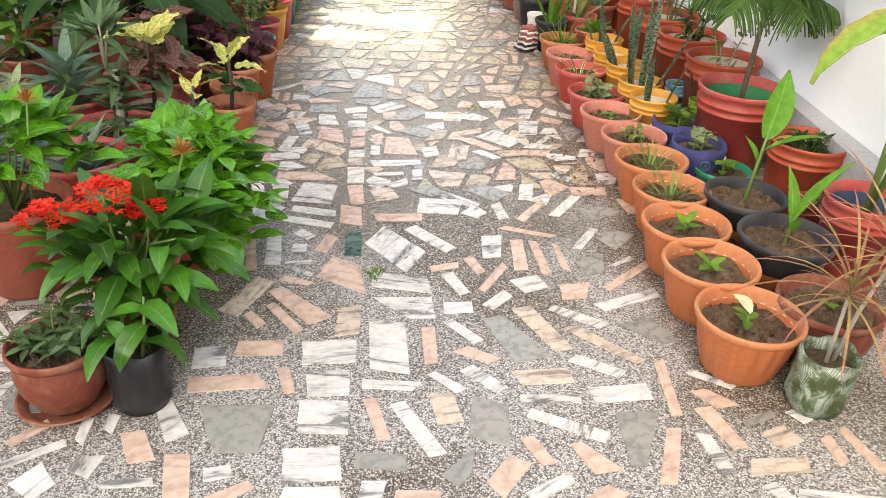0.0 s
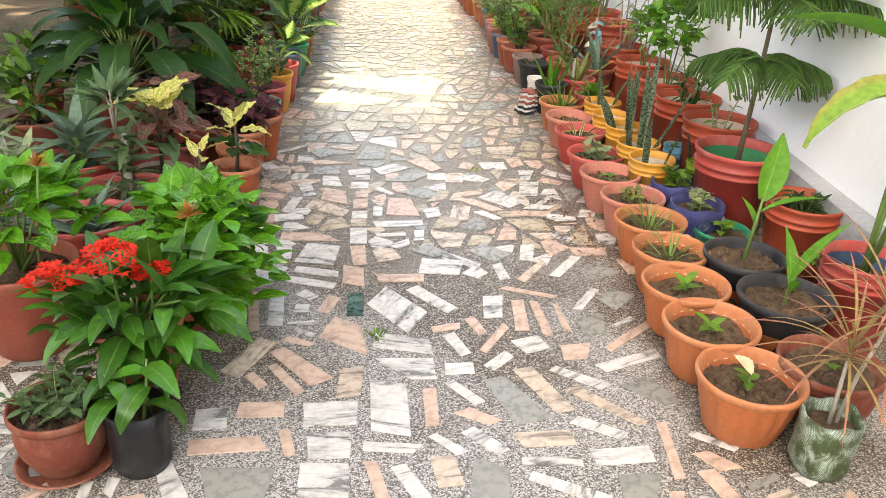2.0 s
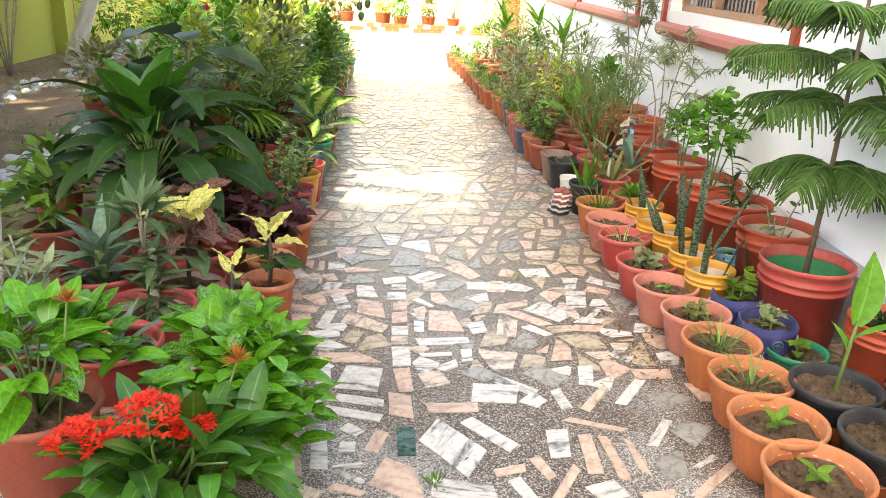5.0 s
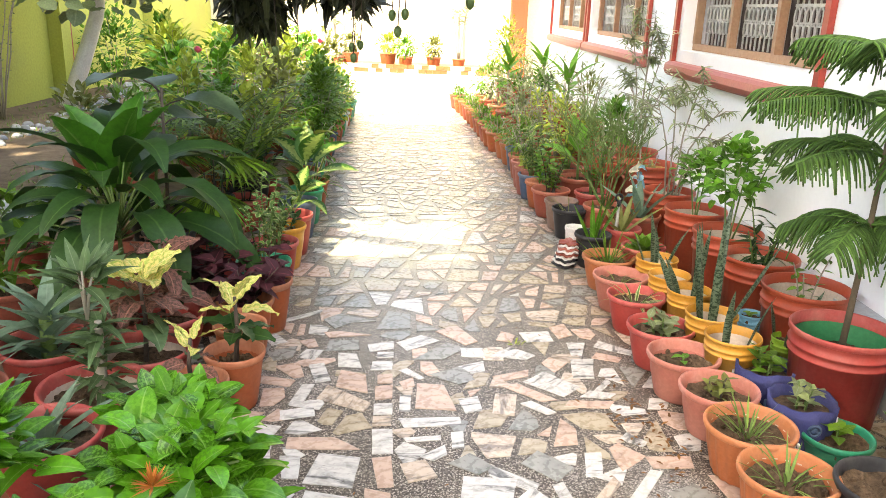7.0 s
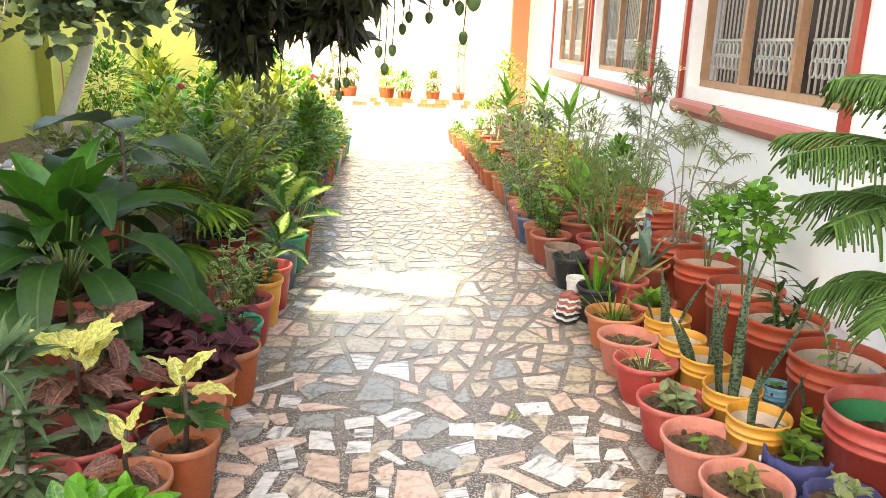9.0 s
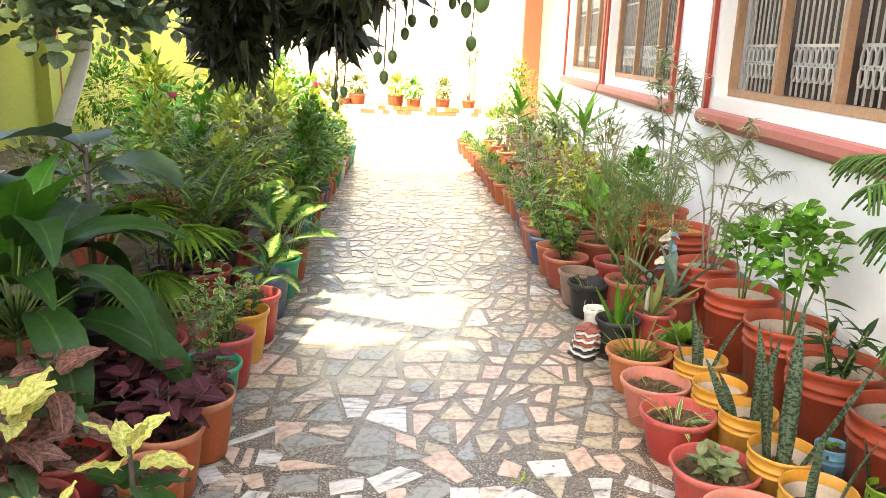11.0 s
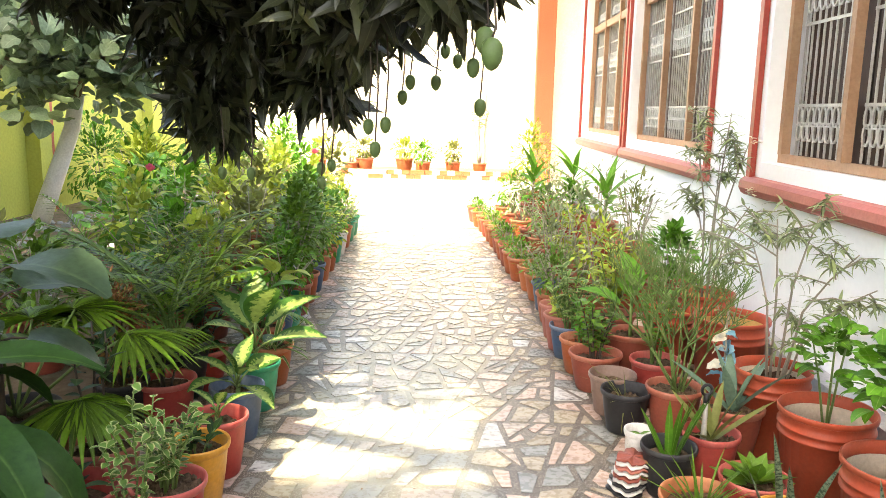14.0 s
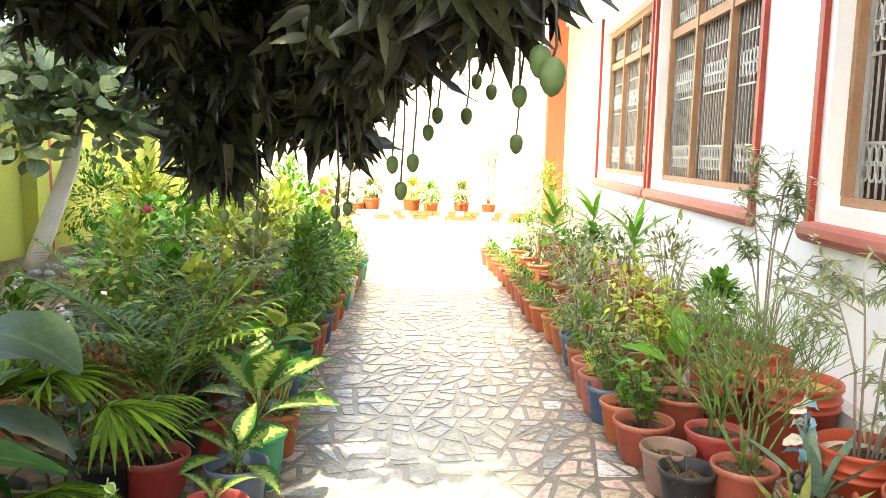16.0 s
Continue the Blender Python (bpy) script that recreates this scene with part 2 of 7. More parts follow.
PLINTH = surface("grey_plinth", (0.42, 0.43, 0.44), (0.25, 0.24, 0.22), 0.8, 50, 3, 0.6, 0.3)
CONCRETE = surface("pale_concrete", (0.62, 0.58, 0.5), (0.45, 0.41, 0.34), 0.8, 60, 1.5, 0.5, 0.3)
REDTRIM = surface("red_trim_paint", (0.34, 0.05, 0.035), (0.26, 0.06, 0.05), 0.45, 60, 5, 0.4, 0.1)
PINKSILL = surface("faded_red_sill", (0.4, 0.12, 0.1), (0.42, 0.18, 0.14), 0.5, 60, 6, 0.5, 0.1)
WOOD = surface("window_wood", (0.36, 0.2, 0.115), (0.42, 0.3, 0.2), 0.6, 50, 7, 0.45, 0.2)
DARKWOOD = surface("shutter_wood", (0.07, 0.035, 0.024), (0.03, 0.022, 0.018), 0.6, 50, 5, 0.5, 0.2)
IRON = surface("painted_iron_grille", (0.5, 0.48, 0.44), (0.26, 0.23, 0.2), 0.45, 80, 12, 0.4, 0.1, 0.2)
ORANGEWALL = surface("orange_column_paint", (0.45, 0.1, 0.045), (0.4, 0.13, 0.06), 0.8, 40, 2, 0.4, 0.15)
BARK = surface("bark", (0.16, 0.12, 0.08), (0.08, 0.06, 0.045), 0.9, 60, 12, 0.6, 0.8)
LIMEBARK = surface("limewashed_bark", (0.8, 0.78, 0.74), (0.45, 0.4, 0.34), 0.85, 50, 9, 0.3, 0.6)
STEM = surface("green_stem", (0.12, 0.2, 0.05), (0.16, 0.13, 0.06), 0.6, 80, 10, 0.4, 0.2)
TWIG = surface("grey_twig", (0.34, 0.3, 0.24), (0.2, 0.17, 0.13), 0.8, 80, 12, 0.5, 0.4)
DARKSTEM = surface("dark_stem", (0.06, 0.045, 0.035), (0.12, 0.09, 0.06), 0.7, 80, 10, 0.4, 0.3)
POT = {
    "terracotta": surface("terracotta_plastic", (0.33, 0.08, 0.026), (0.34, 0.14, 0.08), 0.5, 70, 7, 0.5, 0.08),
    "orange": surface("orange_plastic", (0.4, 0.12, 0.045), (0.33, 0.14, 0.065), 0.48, 70, 7, 0.45, 0.08),
    "pink": surface("faded_pink_plastic", (0.38, 0.125, 0.09), (0.4, 0.19, 0.14), 0.55, 70, 6, 0.55, 0.08),
    "red": surface("red_plastic", (0.34, 0.042, 0.034), (0.36, 0.12, 0.09), 0.45, 70, 6, 0.45, 0.08),
    "brick": surface("brick_red_plastic", (0.24, 0.055, 0.034), (0.3, 0.11, 0.07), 0.5, 70, 6, 0.5, 0.08),
    "bucket": surface("orange_red_bucket_plastic", (0.37, 0.06, 0.028), (0.36, 0.13, 0.08), 0.42, 70, 5, 0.45, 0.06),
    "yellow": surface("yellow_plastic", (0.56, 0.26, 0.035), (0.55, 0.4, 0.2), 0.42, 70, 6, 0.35, 0.06),
    "green": surface("green_plastic", (0.02, 0.24, 0.13), (0.12, 0.25, 0.17), 0.4, 70, 6, 0.3, 0.06),
    "blue": surface("blue_plastic", (0.045, 0.08, 0.14), (0.16, 0.17, 0.2), 0.45, 70, 6, 0.45, 0.06),
    "navy": surface("navy_fabric", (0.035, 0.04, 0.13), (0.12, 0.12, 0.2), 0.8, 120, 6, 0.4, 0.5),
    "black": surface("black_plastic", (0.014, 0.014, 0.016), (0.06, 0.055, 0.05), 0.4, 70, 6, 0.45, 0.1),
    "brown": surface("grey_brown_plastic", (0.22, 0.14, 0.11), (0.32, 0.25, 0.2), 0.5, 70, 6, 0.5, 0.08),
    "grey": surface("white_grey_plastic", (0.6, 0.58, 0.54), (0.4, 0.37, 0.33), 0.55, 70, 8, 0.5, 0.08),
    "clay": surface("weathered_clay", (0.17, 0.042, 0.024), (0.3, 0.15, 0.09), 0.75, 60, 14, 0.8, 0.5),
    "weave": woven("green_white_woven_bag", (0.14, 0.19, 0.13), (0.035, 0.055, 0.01)),
    "sky": surface("light_blue_plastic", (0.16, 0.38, 0.5), (0.4, 0.5, 0.55), 0.45, 70, 8, 0.4, 0.06),
    "lime": surface("lime_patterned_plastic", (0.3, 0.5, 0.05), (0.1, 0.2, 0.03), 0.45, 60, 14, 0.8, 0.06),
}
# Rims paler than their pots: fading and dust, plus top light painted in.
RIM = {
    "terracotta": surface("faded_toplit_terracotta_rim", (0.42, 0.15, 0.075), (0.45, 0.24, 0.16), 0.6, 70, 9, 0.6, 0.1),
    "orange": surface("faded_toplit_orange_rim", (0.45, 0.16, 0.065), (0.44, 0.24, 0.14), 0.55, 70, 9, 0.6, 0.1),
    "pink": surface("faded_toplit_pink_rim", (0.45, 0.16, 0.115), (0.48, 0.27, 0.22), 0.6, 70, 9, 0.6, 0.1),
    "red": surface("faded_toplit_red_rim", (0.42, 0.07, 0.06), (0.45, 0.19, 0.15), 0.5, 70, 9, 0.6, 0.1),
    "brick": surface("faded_toplit_brick_rim", (0.36, 0.1, 0.06), (0.4, 0.2, 0.14), 0.6, 70, 9, 0.6, 0.1),
    "black": surface("dusty_toplit_black_rim", (0.025, 0.025, 0.028), (0.09, 0.085, 0.08), 0.55, 70, 9, 0.6, 0.1),
    "blue": surface("dusty_toplit_blue_rim", (0.09, 0.13, 0.2), (0.24, 0.25, 0.27), 0.55, 70, 9, 0.5, 0.1),
}
LINER = surface("pale_pot_inside", (0.6, 0.5, 0.4), (0.4, 0.3, 0.22), 0.7, 60, 8, 0.6, 0.15)
GREENLINER = surface("green_pot_inside", (0.03, 0.2, 0.08), (0.1, 0.2, 0.08), 0.55, 60, 6, 0.4, 0.1)
YELLOWLINER = surface("yellowed_pot_inside", (0.62, 0.4, 0.15), (0.36, 0.2, 0.09), 0.7, 60, 6, 0.6, 0.15)
LEAF = {
    "bright": leaf_mat("bright_green_leaf", (0.1, 0.27, 0.022), rib=(0.24, 0.4, 0.09), spread=0.5),
    "pothos": leaf_mat("pothos_leaf", (0.085, 0.27, 0.014), rib=(0.22, 0.42, 0.07), spread=0.6, rough=0.27, patches=(0.1, 0.29, 0.018)),
    "sage": leaf_mat("sage_green_leaf", (0.09, 0.15, 0.06), rib=(0.2, 0.26, 0.14), spread=0.35),
    "palm": leaf_mat("palm_leaflet", (0.1, 0.19, 0.016), rib=(0.2, 0.3, 0.05), spread=0.7, rough=0.5),
    "round": leaf_mat("round_sage_leaf", (0.16, 0.22, 0.13), rib=(0.26, 0.32, 0.2), spread=0.45),
    "agave": leaf_mat("agave_leaf", (0.14, 0.215, 0.14), rib=(0.2, 0.27, 0.19), spread=0.3),
    "arch": leaf_mat("arched_canna_leaf", (0.22, 0.36, 0.05), rib=(0.4, 0.5, 0.15), edge=(0.3, 0.29, 0.06), spread=0.1),
    "mid": leaf_mat("mid_green_leaf", (0.11, 0.22, 0.022), rib=(0.2, 0.3, 0.1)),
    "deep": leaf_mat("deep_green_leaf", (0.024, 0.066, 0.013), rib=(0.08, 0.15, 0.035), spread=0.45, rough=0.46),
    "ixora": leaf_mat("ixora_leaf", (0.045, 0.15, 0.014), rib=(0.16, 0.26, 0.08), spread=0.5, rough=0.35),
    "grey": leaf_mat("grey_green_leaf", (0.25, 0.3, 0.15), rib=(0.3, 0.36, 0.24)),
    "blue": leaf_mat("blue_green_leaf", (0.15, 0.24, 0.17), spread=0.25),
    "slate": leaf_mat("slate_green_leaf", (0.05, 0.085, 0.045), rib=(0.1, 0.15, 0.07), spread=0.3, rough=0.4),
    "olive": leaf_mat("olive_leaf", (0.19, 0.21, 0.06)),
    "yellow": leaf_mat("yellow_green_leaf", (0.36, 0.44, 0.06), rib=(0.5, 0.5, 0.15)),
    "croton": leaf_mat("croton_red_leaf", (0.23, 0.1, 0.075), rib=(0.5, 0.24, 0.17), spread=0.6, patches=(0.1, 0.055, 0.035)),
    "gold": leaf_mat("croton_gold_leaf", (0.7, 0.58, 0.19), rib=(0.8, 0.72, 0.35), patches=(0.34, 0.44, 0.08), spread=0.2),
    "purple": leaf_mat("coleus_purple_leaf", (0.07, 0.018, 0.025), rib=(0.2, 0.05, 0.07), spread=0.45, rough=0.6),
    "snake": leaf_mat("snake_plant_leaf", (0.13, 0.175, 0.11), bands=(0.03, 0.055, 0.028), spread=0.15, rough=0.4),
    "cane": leaf_mat("dumb_cane_leaf", (0.25, 0.34, 0.09), streak=(0.035, 0.11, 0.016), spread=0.15),
    "redblade": leaf_mat("red_edged_blade", (0.24, 0.22, 0.08), edge=(0.4, 0.13, 0.1), tip=(0.42, 0.14, 0.11), spread=0.4),
    "stripe": leaf_mat("cream_edged_blade", (0.12, 0.22, 0.05), edge=(0.62, 0.6, 0.3), spread=0.2),
    "variegated": leaf_mat("cream_variegated_leaf", (0.1, 0.2, 0.04), edge=(0.42, 0.46, 0.2), spread=0.3),
    "conifer": leaf_mat("araucaria_needle", (0.1, 0.2, 0.045), spread=0.4, rough=0.55),
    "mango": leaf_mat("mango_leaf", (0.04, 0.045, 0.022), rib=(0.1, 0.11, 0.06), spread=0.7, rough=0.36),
    "cream": leaf_mat("cream_leaf", (0.75, 0.68, 0.45), spread=0.1),
    "dry": leaf_mat("dry_leaf", (0.24, 0.12, 0.05), spread=0.4, rough=0.8),
    "petal": leaf_mat("red_petal", (0.72, 0.035, 0.015), spread=0.25, rough=0.6),
    "bud": leaf_mat("orange_bud", (0.45, 0.16, 0.03), spread=0.3, rough=0.6),
    "white": leaf_mat("white_petal", (0.8, 0.76, 0.62), spread=0.1, rough=0.6),
    "rose": leaf_mat("pink_petal", (0.75, 0.12, 0.25), spread=0.2, rough=0.6),
    "grass": leaf_mat("grass_blade", (0.16, 0.26, 0.06), spread=0.4),
}
MANGO = surface("green_mango_skin", (0.09, 0.14, 0.045), (0.06, 0.09, 0.03), 0.45, 60, 14, 0.4, 0.1)


# ---- geometry helpers ----
class Geo:
    """Vertices, faces and leaf coordinates of one mesh."""

    def __init__(self):
        self.v, self.f, self.uv = [], [], []

    def add(self, verts, faces, uvs=None):
        n = len(self.v)
        self.v += [tuple(p) for p in verts]
        self.f += [tuple(i + n for i in q) for q in faces]
        self.uv += uvs or [(0.5, 0.5)] * len(verts)

    def box(self, x0, y0, z0, x1, y1, z1):
        p = [(x, y, z) for z in (z0, z1) for y in (y0, y1) for x in (x0, x1)]
        self.add(p, [(0, 2, 3, 1), (4, 5, 7, 6), (0, 1, 5, 4), (2, 6, 7, 3), (0, 4, 6, 2), (1, 3, 7, 5)])

    def lathe(self, profile, n=24, c=(0, 0, 0), wave=0.0, waves=0, squash=1.0):
        pts, faces = [], []
        for r, z in profile:
            for i in range(n):
                a = math.tau * i / n
                k = r * (1 + wave * math.cos(a * waves))
                pts.append((c[0] + k * math.cos(a), c[1] + k * math.sin(a) * squash, c[2] + z))
        for j in range(len(profile) - 1):
            for i in range(n):
                i2 = (i + 1) % n
                faces.append((j * n + i, j * n + i2, (j + 1) * n + i2, (j + 1) * n + i))
        self.add(pts, faces)

    def tube(self, path, r0, r1=None, n=6):
        r1 = r0 if r1 is None else r1
        pts, faces = [], []
        m = len(path)
        for k, p in enumerate(path):
            p = Vector(p)
            d = Vector(path[min(k + 1, m - 1)]) - Vector(path[max(k - 1, 0)])
            d = d.normalized() if d.length > 1e-6 else Vector((0, 0, 1))
            s = d.cross(Vector((0.31, 0.95, 0.02))).normalized()
            u = d.cross(s)
            r = r0 + (r1 - r0) * k / max(m - 1, 1)
            for i in range(n):
                a = math.tau * i / n
                pts.append(p + (s * math.cos(a) + u * math.sin(a)) * r)
        for k in range(m - 1):
            for i in range(n):
                i2 = (i + 1) % n
                faces.append((k * n + i, k * n + i2, (k + 1) * n + i2, (k + 1) * n + i))
        faces.append(tuple(range(n))[::-1])
        faces.append(tuple((m - 1) * n + i for i in range(n)))
        self.add(pts, faces)

    def leaf(self, base, way, length, width, droop=0.6, n=4, fold=0.18, shape="oval", roll=0.0, wavy=0.0):
        d = Vector(way).normalized()
        side = d.cross(Vector((0, 0, 1)))
        side = side.normalized() if side.length > 1e-3 else Vector((1, 0, 0))
        side.rotate(Matrix.Rotation(roll, 3, d))
        p = Vector(base)
        pts, uvs, faces = [], [], []
        for k in range(n + 1):
            t = k / n
            if shape == "oval":
                w = math.sin(math.pi * min(0.98, 0.06 + 0.94 * t) ** 0.82)
            elif shape == "egg":
                w = math.sin(math.pi * min(0.985, 0.05 + 0.95 * t) ** 0.72) ** 0.75
            elif shape == "lance":
                w = math.sin(math.pi * min(0.98, 0.1 + 0.9 * t) ** 0.65)
            elif shape == "blade":
                w = (0.75 + 0.5 * t) if t < 0.4 else 0.95 * (1 - ((t - 0.4) / 0.6) ** 2.2) + 0.03
            else:
                w = math.sin(math.pi * min(0.97, 0.14 + 0.86 * t) ** 0.55)
            w = max(w, 0.04) * width / 2
            up = side.cross(d)
            ripple = wavy * width * math.sin(k * 2.6)
            lift = up * (fold * w)
            pts += [p - side * w + lift + up * ripple, p, p + side * w + lift - up * ripple]
            uvs += [(0.0, t), (0.5, t), (1.0, t)]
            if k < n:
                d.rotate(Matrix.Rotation(-droop / n, 3, side))
                p = p + d * (length / n)
                a = 3 * k
                faces += [(a, a + 1, a + 4, a + 3), (a + 1, a + 2, a + 5, a + 4)]
        self.add(pts, faces, uvs)


def link(name, geo, material, parent=None, label="", smooth=True, place=None):
    me = bpy.data.meshes.new(name)
    me.from_pydata(geo.v, [], geo.f)
    uv = me.uv_layers.new(name="leaf")
    idx = np.empty(len(me.loops), dtype=np.int32)
    me.loops.foreach_get("vertex_index", idx)
    uv.data.foreach_set("uv", np.array(geo.uv, dtype=np.float32)[idx].ravel())
    if smooth:
        me.polygons.foreach_set("use_smooth", [True] * len(me.polygons))
    me.materials.append(material)
    me.update()
    ob = new(name, me)
    if place is not None:
        ob.location = place
    if parent is not None:
        ob.parent = parent
    if label:
        ob["label"] = label
    return ob


part = link


def structure(name, geo, material, label, category, smooth=False):
    return tagged(link(name, geo, material, None, "", smooth), label, category, kind="structure")


def root(name, x, y, z, label, category, group="", turn=0.0):
    ob = new(name)
    ob.empty_display_size = 0.1
    ob.matrix_world = pose(x, y, z, 0, 0, turn)
    return tagged(ob, label, category, group)


RND = random.Random(7)


def polar(az, el):
    return Vector((math.cos(az) * math.cos(el), math.sin(az) * math.cos(el), math.sin(el)))


# ---- ground, path and walls ----
g = Geo()
g.add([(-400, -400, -0.06), (400, -400, -0.06), (400, 400, -0.06), (-400, 400, -0.06)], [(0, 1, 2, 3)])
structure("ground", g, EARTH, "bare brown garden earth with scattered grass", "ground")
g = Geo()
g.box(-1.55, -4.0, -0.2, 1.95, 11.9, 0.0)
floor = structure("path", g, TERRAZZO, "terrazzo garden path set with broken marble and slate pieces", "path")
g = Geo()
g.box(-3.2, 11.9, -0.2, 6.0, 20.6, -0.004)
structure("pavement", g, CONCRETE, "pale sunlit concrete yard at the end of the path", "pavement")

HOUSE_X, HOUSE_END = 1.69, 13.75
WINDOWS = ((4.46, 6.86), (7.62, 10.41), (10.50, 13.40))
SILL, HEAD, BACK = 1.19, 3.0, 0.26
g = Geo()
g.box(HOUSE_X, -4, 0, HOUSE_X + BACK, HOUSE_END, SILL)
g.box(HOUSE_X, -4, HEAD, HOUSE_X + BACK, HOUSE_END, 3.9)
edges = [-4.0]
for a, b in WINDOWS:
    edges += [a + 0.12, b - 0.12]
edges.append(HOUSE_END)
for a, b in zip(edges[0::2], edges[1::2]):
    g.box(HOUSE_X, a, SILL, HOUSE_X + BACK, b, HEAD)
g.box(HOUSE_X + BACK, HOUSE_END - 0.23, 0, 7, HOUSE_END, 3.9)
structure("wall_house", g, WHITEWASH, "white painted plaster house wall with three windows", "wall")
g = Geo()
g.box(HOUSE_X - 0.1, -4, 0, HOUSE_X - 0.003, HOUSE_END, 0.3)
structure("plinth", g, PLINTH, "low grey cement plinth along the house wall", "plinth")
g = Geo()
g.box(HOUSE_X - 0.42, -4, 3.2, HOUSE_X - 0.003, HOUSE_END + 0.3, 3.32)
structure("sunshade", g, WHITEWASH, "white concrete sunshade slab above the windows", "sunshade")
g = Geo()
g.box(HOUSE_X - 0.003 + BACK, -4, 3.9, 7, HOUSE_END, 4.05)
structure("ceiling", g, WHITEWASH, "flat house roof slab", "roof")


def house_window(a, b):
    """One window: painted surround, rounded sill, wooden frame, iron grille and dark shutters behind."""
    w = root("window", HOUSE_X, 0, 0, "barred wooden window with red painted surround in the white wall", "window", "house windows")
    w["kind"] = "structure"
    for y in (a, b - 0.055):
        t = Geo()
        t.box(-0.035, y, 1.06, -0.003, y + 0.055, 3.19)
        part("surround_strip", t, REDTRIM, w, "red painted plaster strip", False)
    t = Geo()
    prof = [(-0.003, 1.0), (-0.03, 0.995), (-0.055, 1.01), (-0.07, 1.04), (-0.065, 1.08), (-0.04, 1.1), (-0.003, 1.105)]
    for k, (x, z) in enumerate(prof):
        t.v += [(x, a - 0.01, z), (x, b + 0.01, z)]
        t.uv += [(0.5, 0.5)] * 2
    for k in range(len(prof) - 1):
        t.f.append((2 * k, 2 * k + 1, 2 * k + 3, 2 * k + 2))
    t.f += [tuple(range(0, 2 * len(prof), 2)), tuple(range(1, 2 * len(prof), 2))[::-1]]
    part("sill", t, PINKSILL, w, "rounded faded red sill moulding", False)
    y0, y1 = a + 0.123, b - 0.123
    x0, x1 = 0.09, 0.14
    mul = [y0 + (y1 - y0) * k / 3 for k in range(4)]
    t = Geo()
    t.box(x0, y0, SILL + 0.003, x1, y1, SILL + 0.05)
    t.box(x0, y0, HEAD - 0.08, x1, y1, HEAD - 0.003)
    for k, y in enumerate(mul):
        yy = min(max(y - 0.023, y0), y1 - 0.046)
        t.box(x0 - 0.004, yy, SILL + 0.05, x1 - 0.004, yy + 0.046, HEAD - 0.08)
    for k in range(3):
        t.box(x0 + 0.004, mul[k] + 0.04 + (0.04 if k == 0 else 0), 2.5, x1, mul[k + 1] - 0.04 - (0.04 if k == 2 else 0), 2.58)
    part("frame", t, WOOD, w, "weathered brown wooden frame", False)
    for k in range(3):
        p0, p1 = mul[k] + 0.05, mul[k + 1] - 0.05
        bars = max(5, round((p1 - p0) / 0.07))
        t = Geo()
        for i in range(bars + 1):
            y = p0 + (p1 - p0) * i / bars
            t.box(x1 + 0.02, y - 0.0045, SILL + 0.05, x1 + 0.03, y + 0.0045, HEAD - 0.08)
        for z in (SILL + 0.32, SILL + 0.75, SILL + 1.12):
            t.box(x1 + 0.014, p0, z - 0.008, x1 + 0.02, p1, z + 0.008)
        for z in (SILL + 0.18, SILL + 0.26, SILL + 0.86, SILL + 0.94, SILL + 1.5):
            for i in range(bars):
                y = p0 + (p1 - p0) * (i + 0.5) / bars
                ring = [(x1 + 0.018, y + 0.03 * math.cos(s * math.tau / 10), z + 0.05 * math.sin(s * math.tau / 10)) for s in range(11)]
                t.tube(ring, 0.007, 0.007, 4)
        part("grille", t, IRON, w, "painted iron grille with ring bands", False)
        t = Geo()
        n = 5
        for i in range(n):
            q0, q1 = p0 - 0.06 + (p1 - p0 + 0.12) * i / n, p0 - 0.06 + (p1 - p0 + 0.12) * (i + 1) / n
            t.box(x1 + 0.065, q0 + 0.004, SILL + 0.01, x1 + 0.085 + 0.006 * (i % 2), q1 - 0.004, HEAD - 0.01)
        part("shutter", t, DARKWOOD, w, "dark boarded shutter behind the bars", False)
    return w


for a, b in WINDOWS:
    house_window(a, b)

# boundary walls, column and far yard
g = Geo()
g.box(-6.05, -6, -0.06, -5.8, 21.3, 2.6)
structure("wall_left", g, LIME, "lime yellow painted garden boundary wall", "wall")
g = Geo()
for y in (5.0, 8.5, 12.6, 16.5):
    g.box(-5.8, y, -0.06, -5.6, y + 0.3, 2.7)
structure("wall_pier", g, LIME, "lime painted piers of the boundary wall", "pier")
g = Geo()
g.box(-5.797, 13.0, -0.06, -5.7, 13.16, 2.6)
structure("pipe_post", g, REDTRIM, "brown painted post on the boundary wall", "post")
g = Geo()
g.box(-6.05, 21.3, -0.06, 9, 21.55, 4.2)
structure("wall_far", g, CREAM, "cream painted far yard wall in sun", "wall")
g = Geo()
g.box(1.5, 18.2, -0.004, 1.85, 18.55, 4.3)
structure("column", g, ORANGEWALL, "orange painted porch column", "column")
g = Geo()
g.box(1.85, 18.55, -0.004, 9, 18.8, 2.9)
g.box(1.5, 18.55, 2.9, 9, 18.8, 4.3)
structure("wall_porch", g, CREAM, "cream and yellow porch wall behind the column", "wall")
# Unseen slab, added to keep the sun off the column.
g = Geo()
g.box(0.2, 15.6, 4.3, 9, 18.8, 4.5)
structure("porch_roof", g, WHITEWASH, "unseen flat roof slab added to shade the column", "roof")
g = Geo()
g.tube([(0.55, 21.22, 0), (0.55, 21.22, 4.2)], 0.045, 0.045, 8)
structure("drainpipe", g, CREAM, "cream painted drainpipe on the far wall", "pipe")
g = Geo()
g.box(-4.8, 18.66, -0.004, 1.2, 18.74, 0.05)
edging = structure("brick_edging", g, CONCRETE, "double row of bricks edging the far flower bed", "edging")
LAY = random.Random(3)
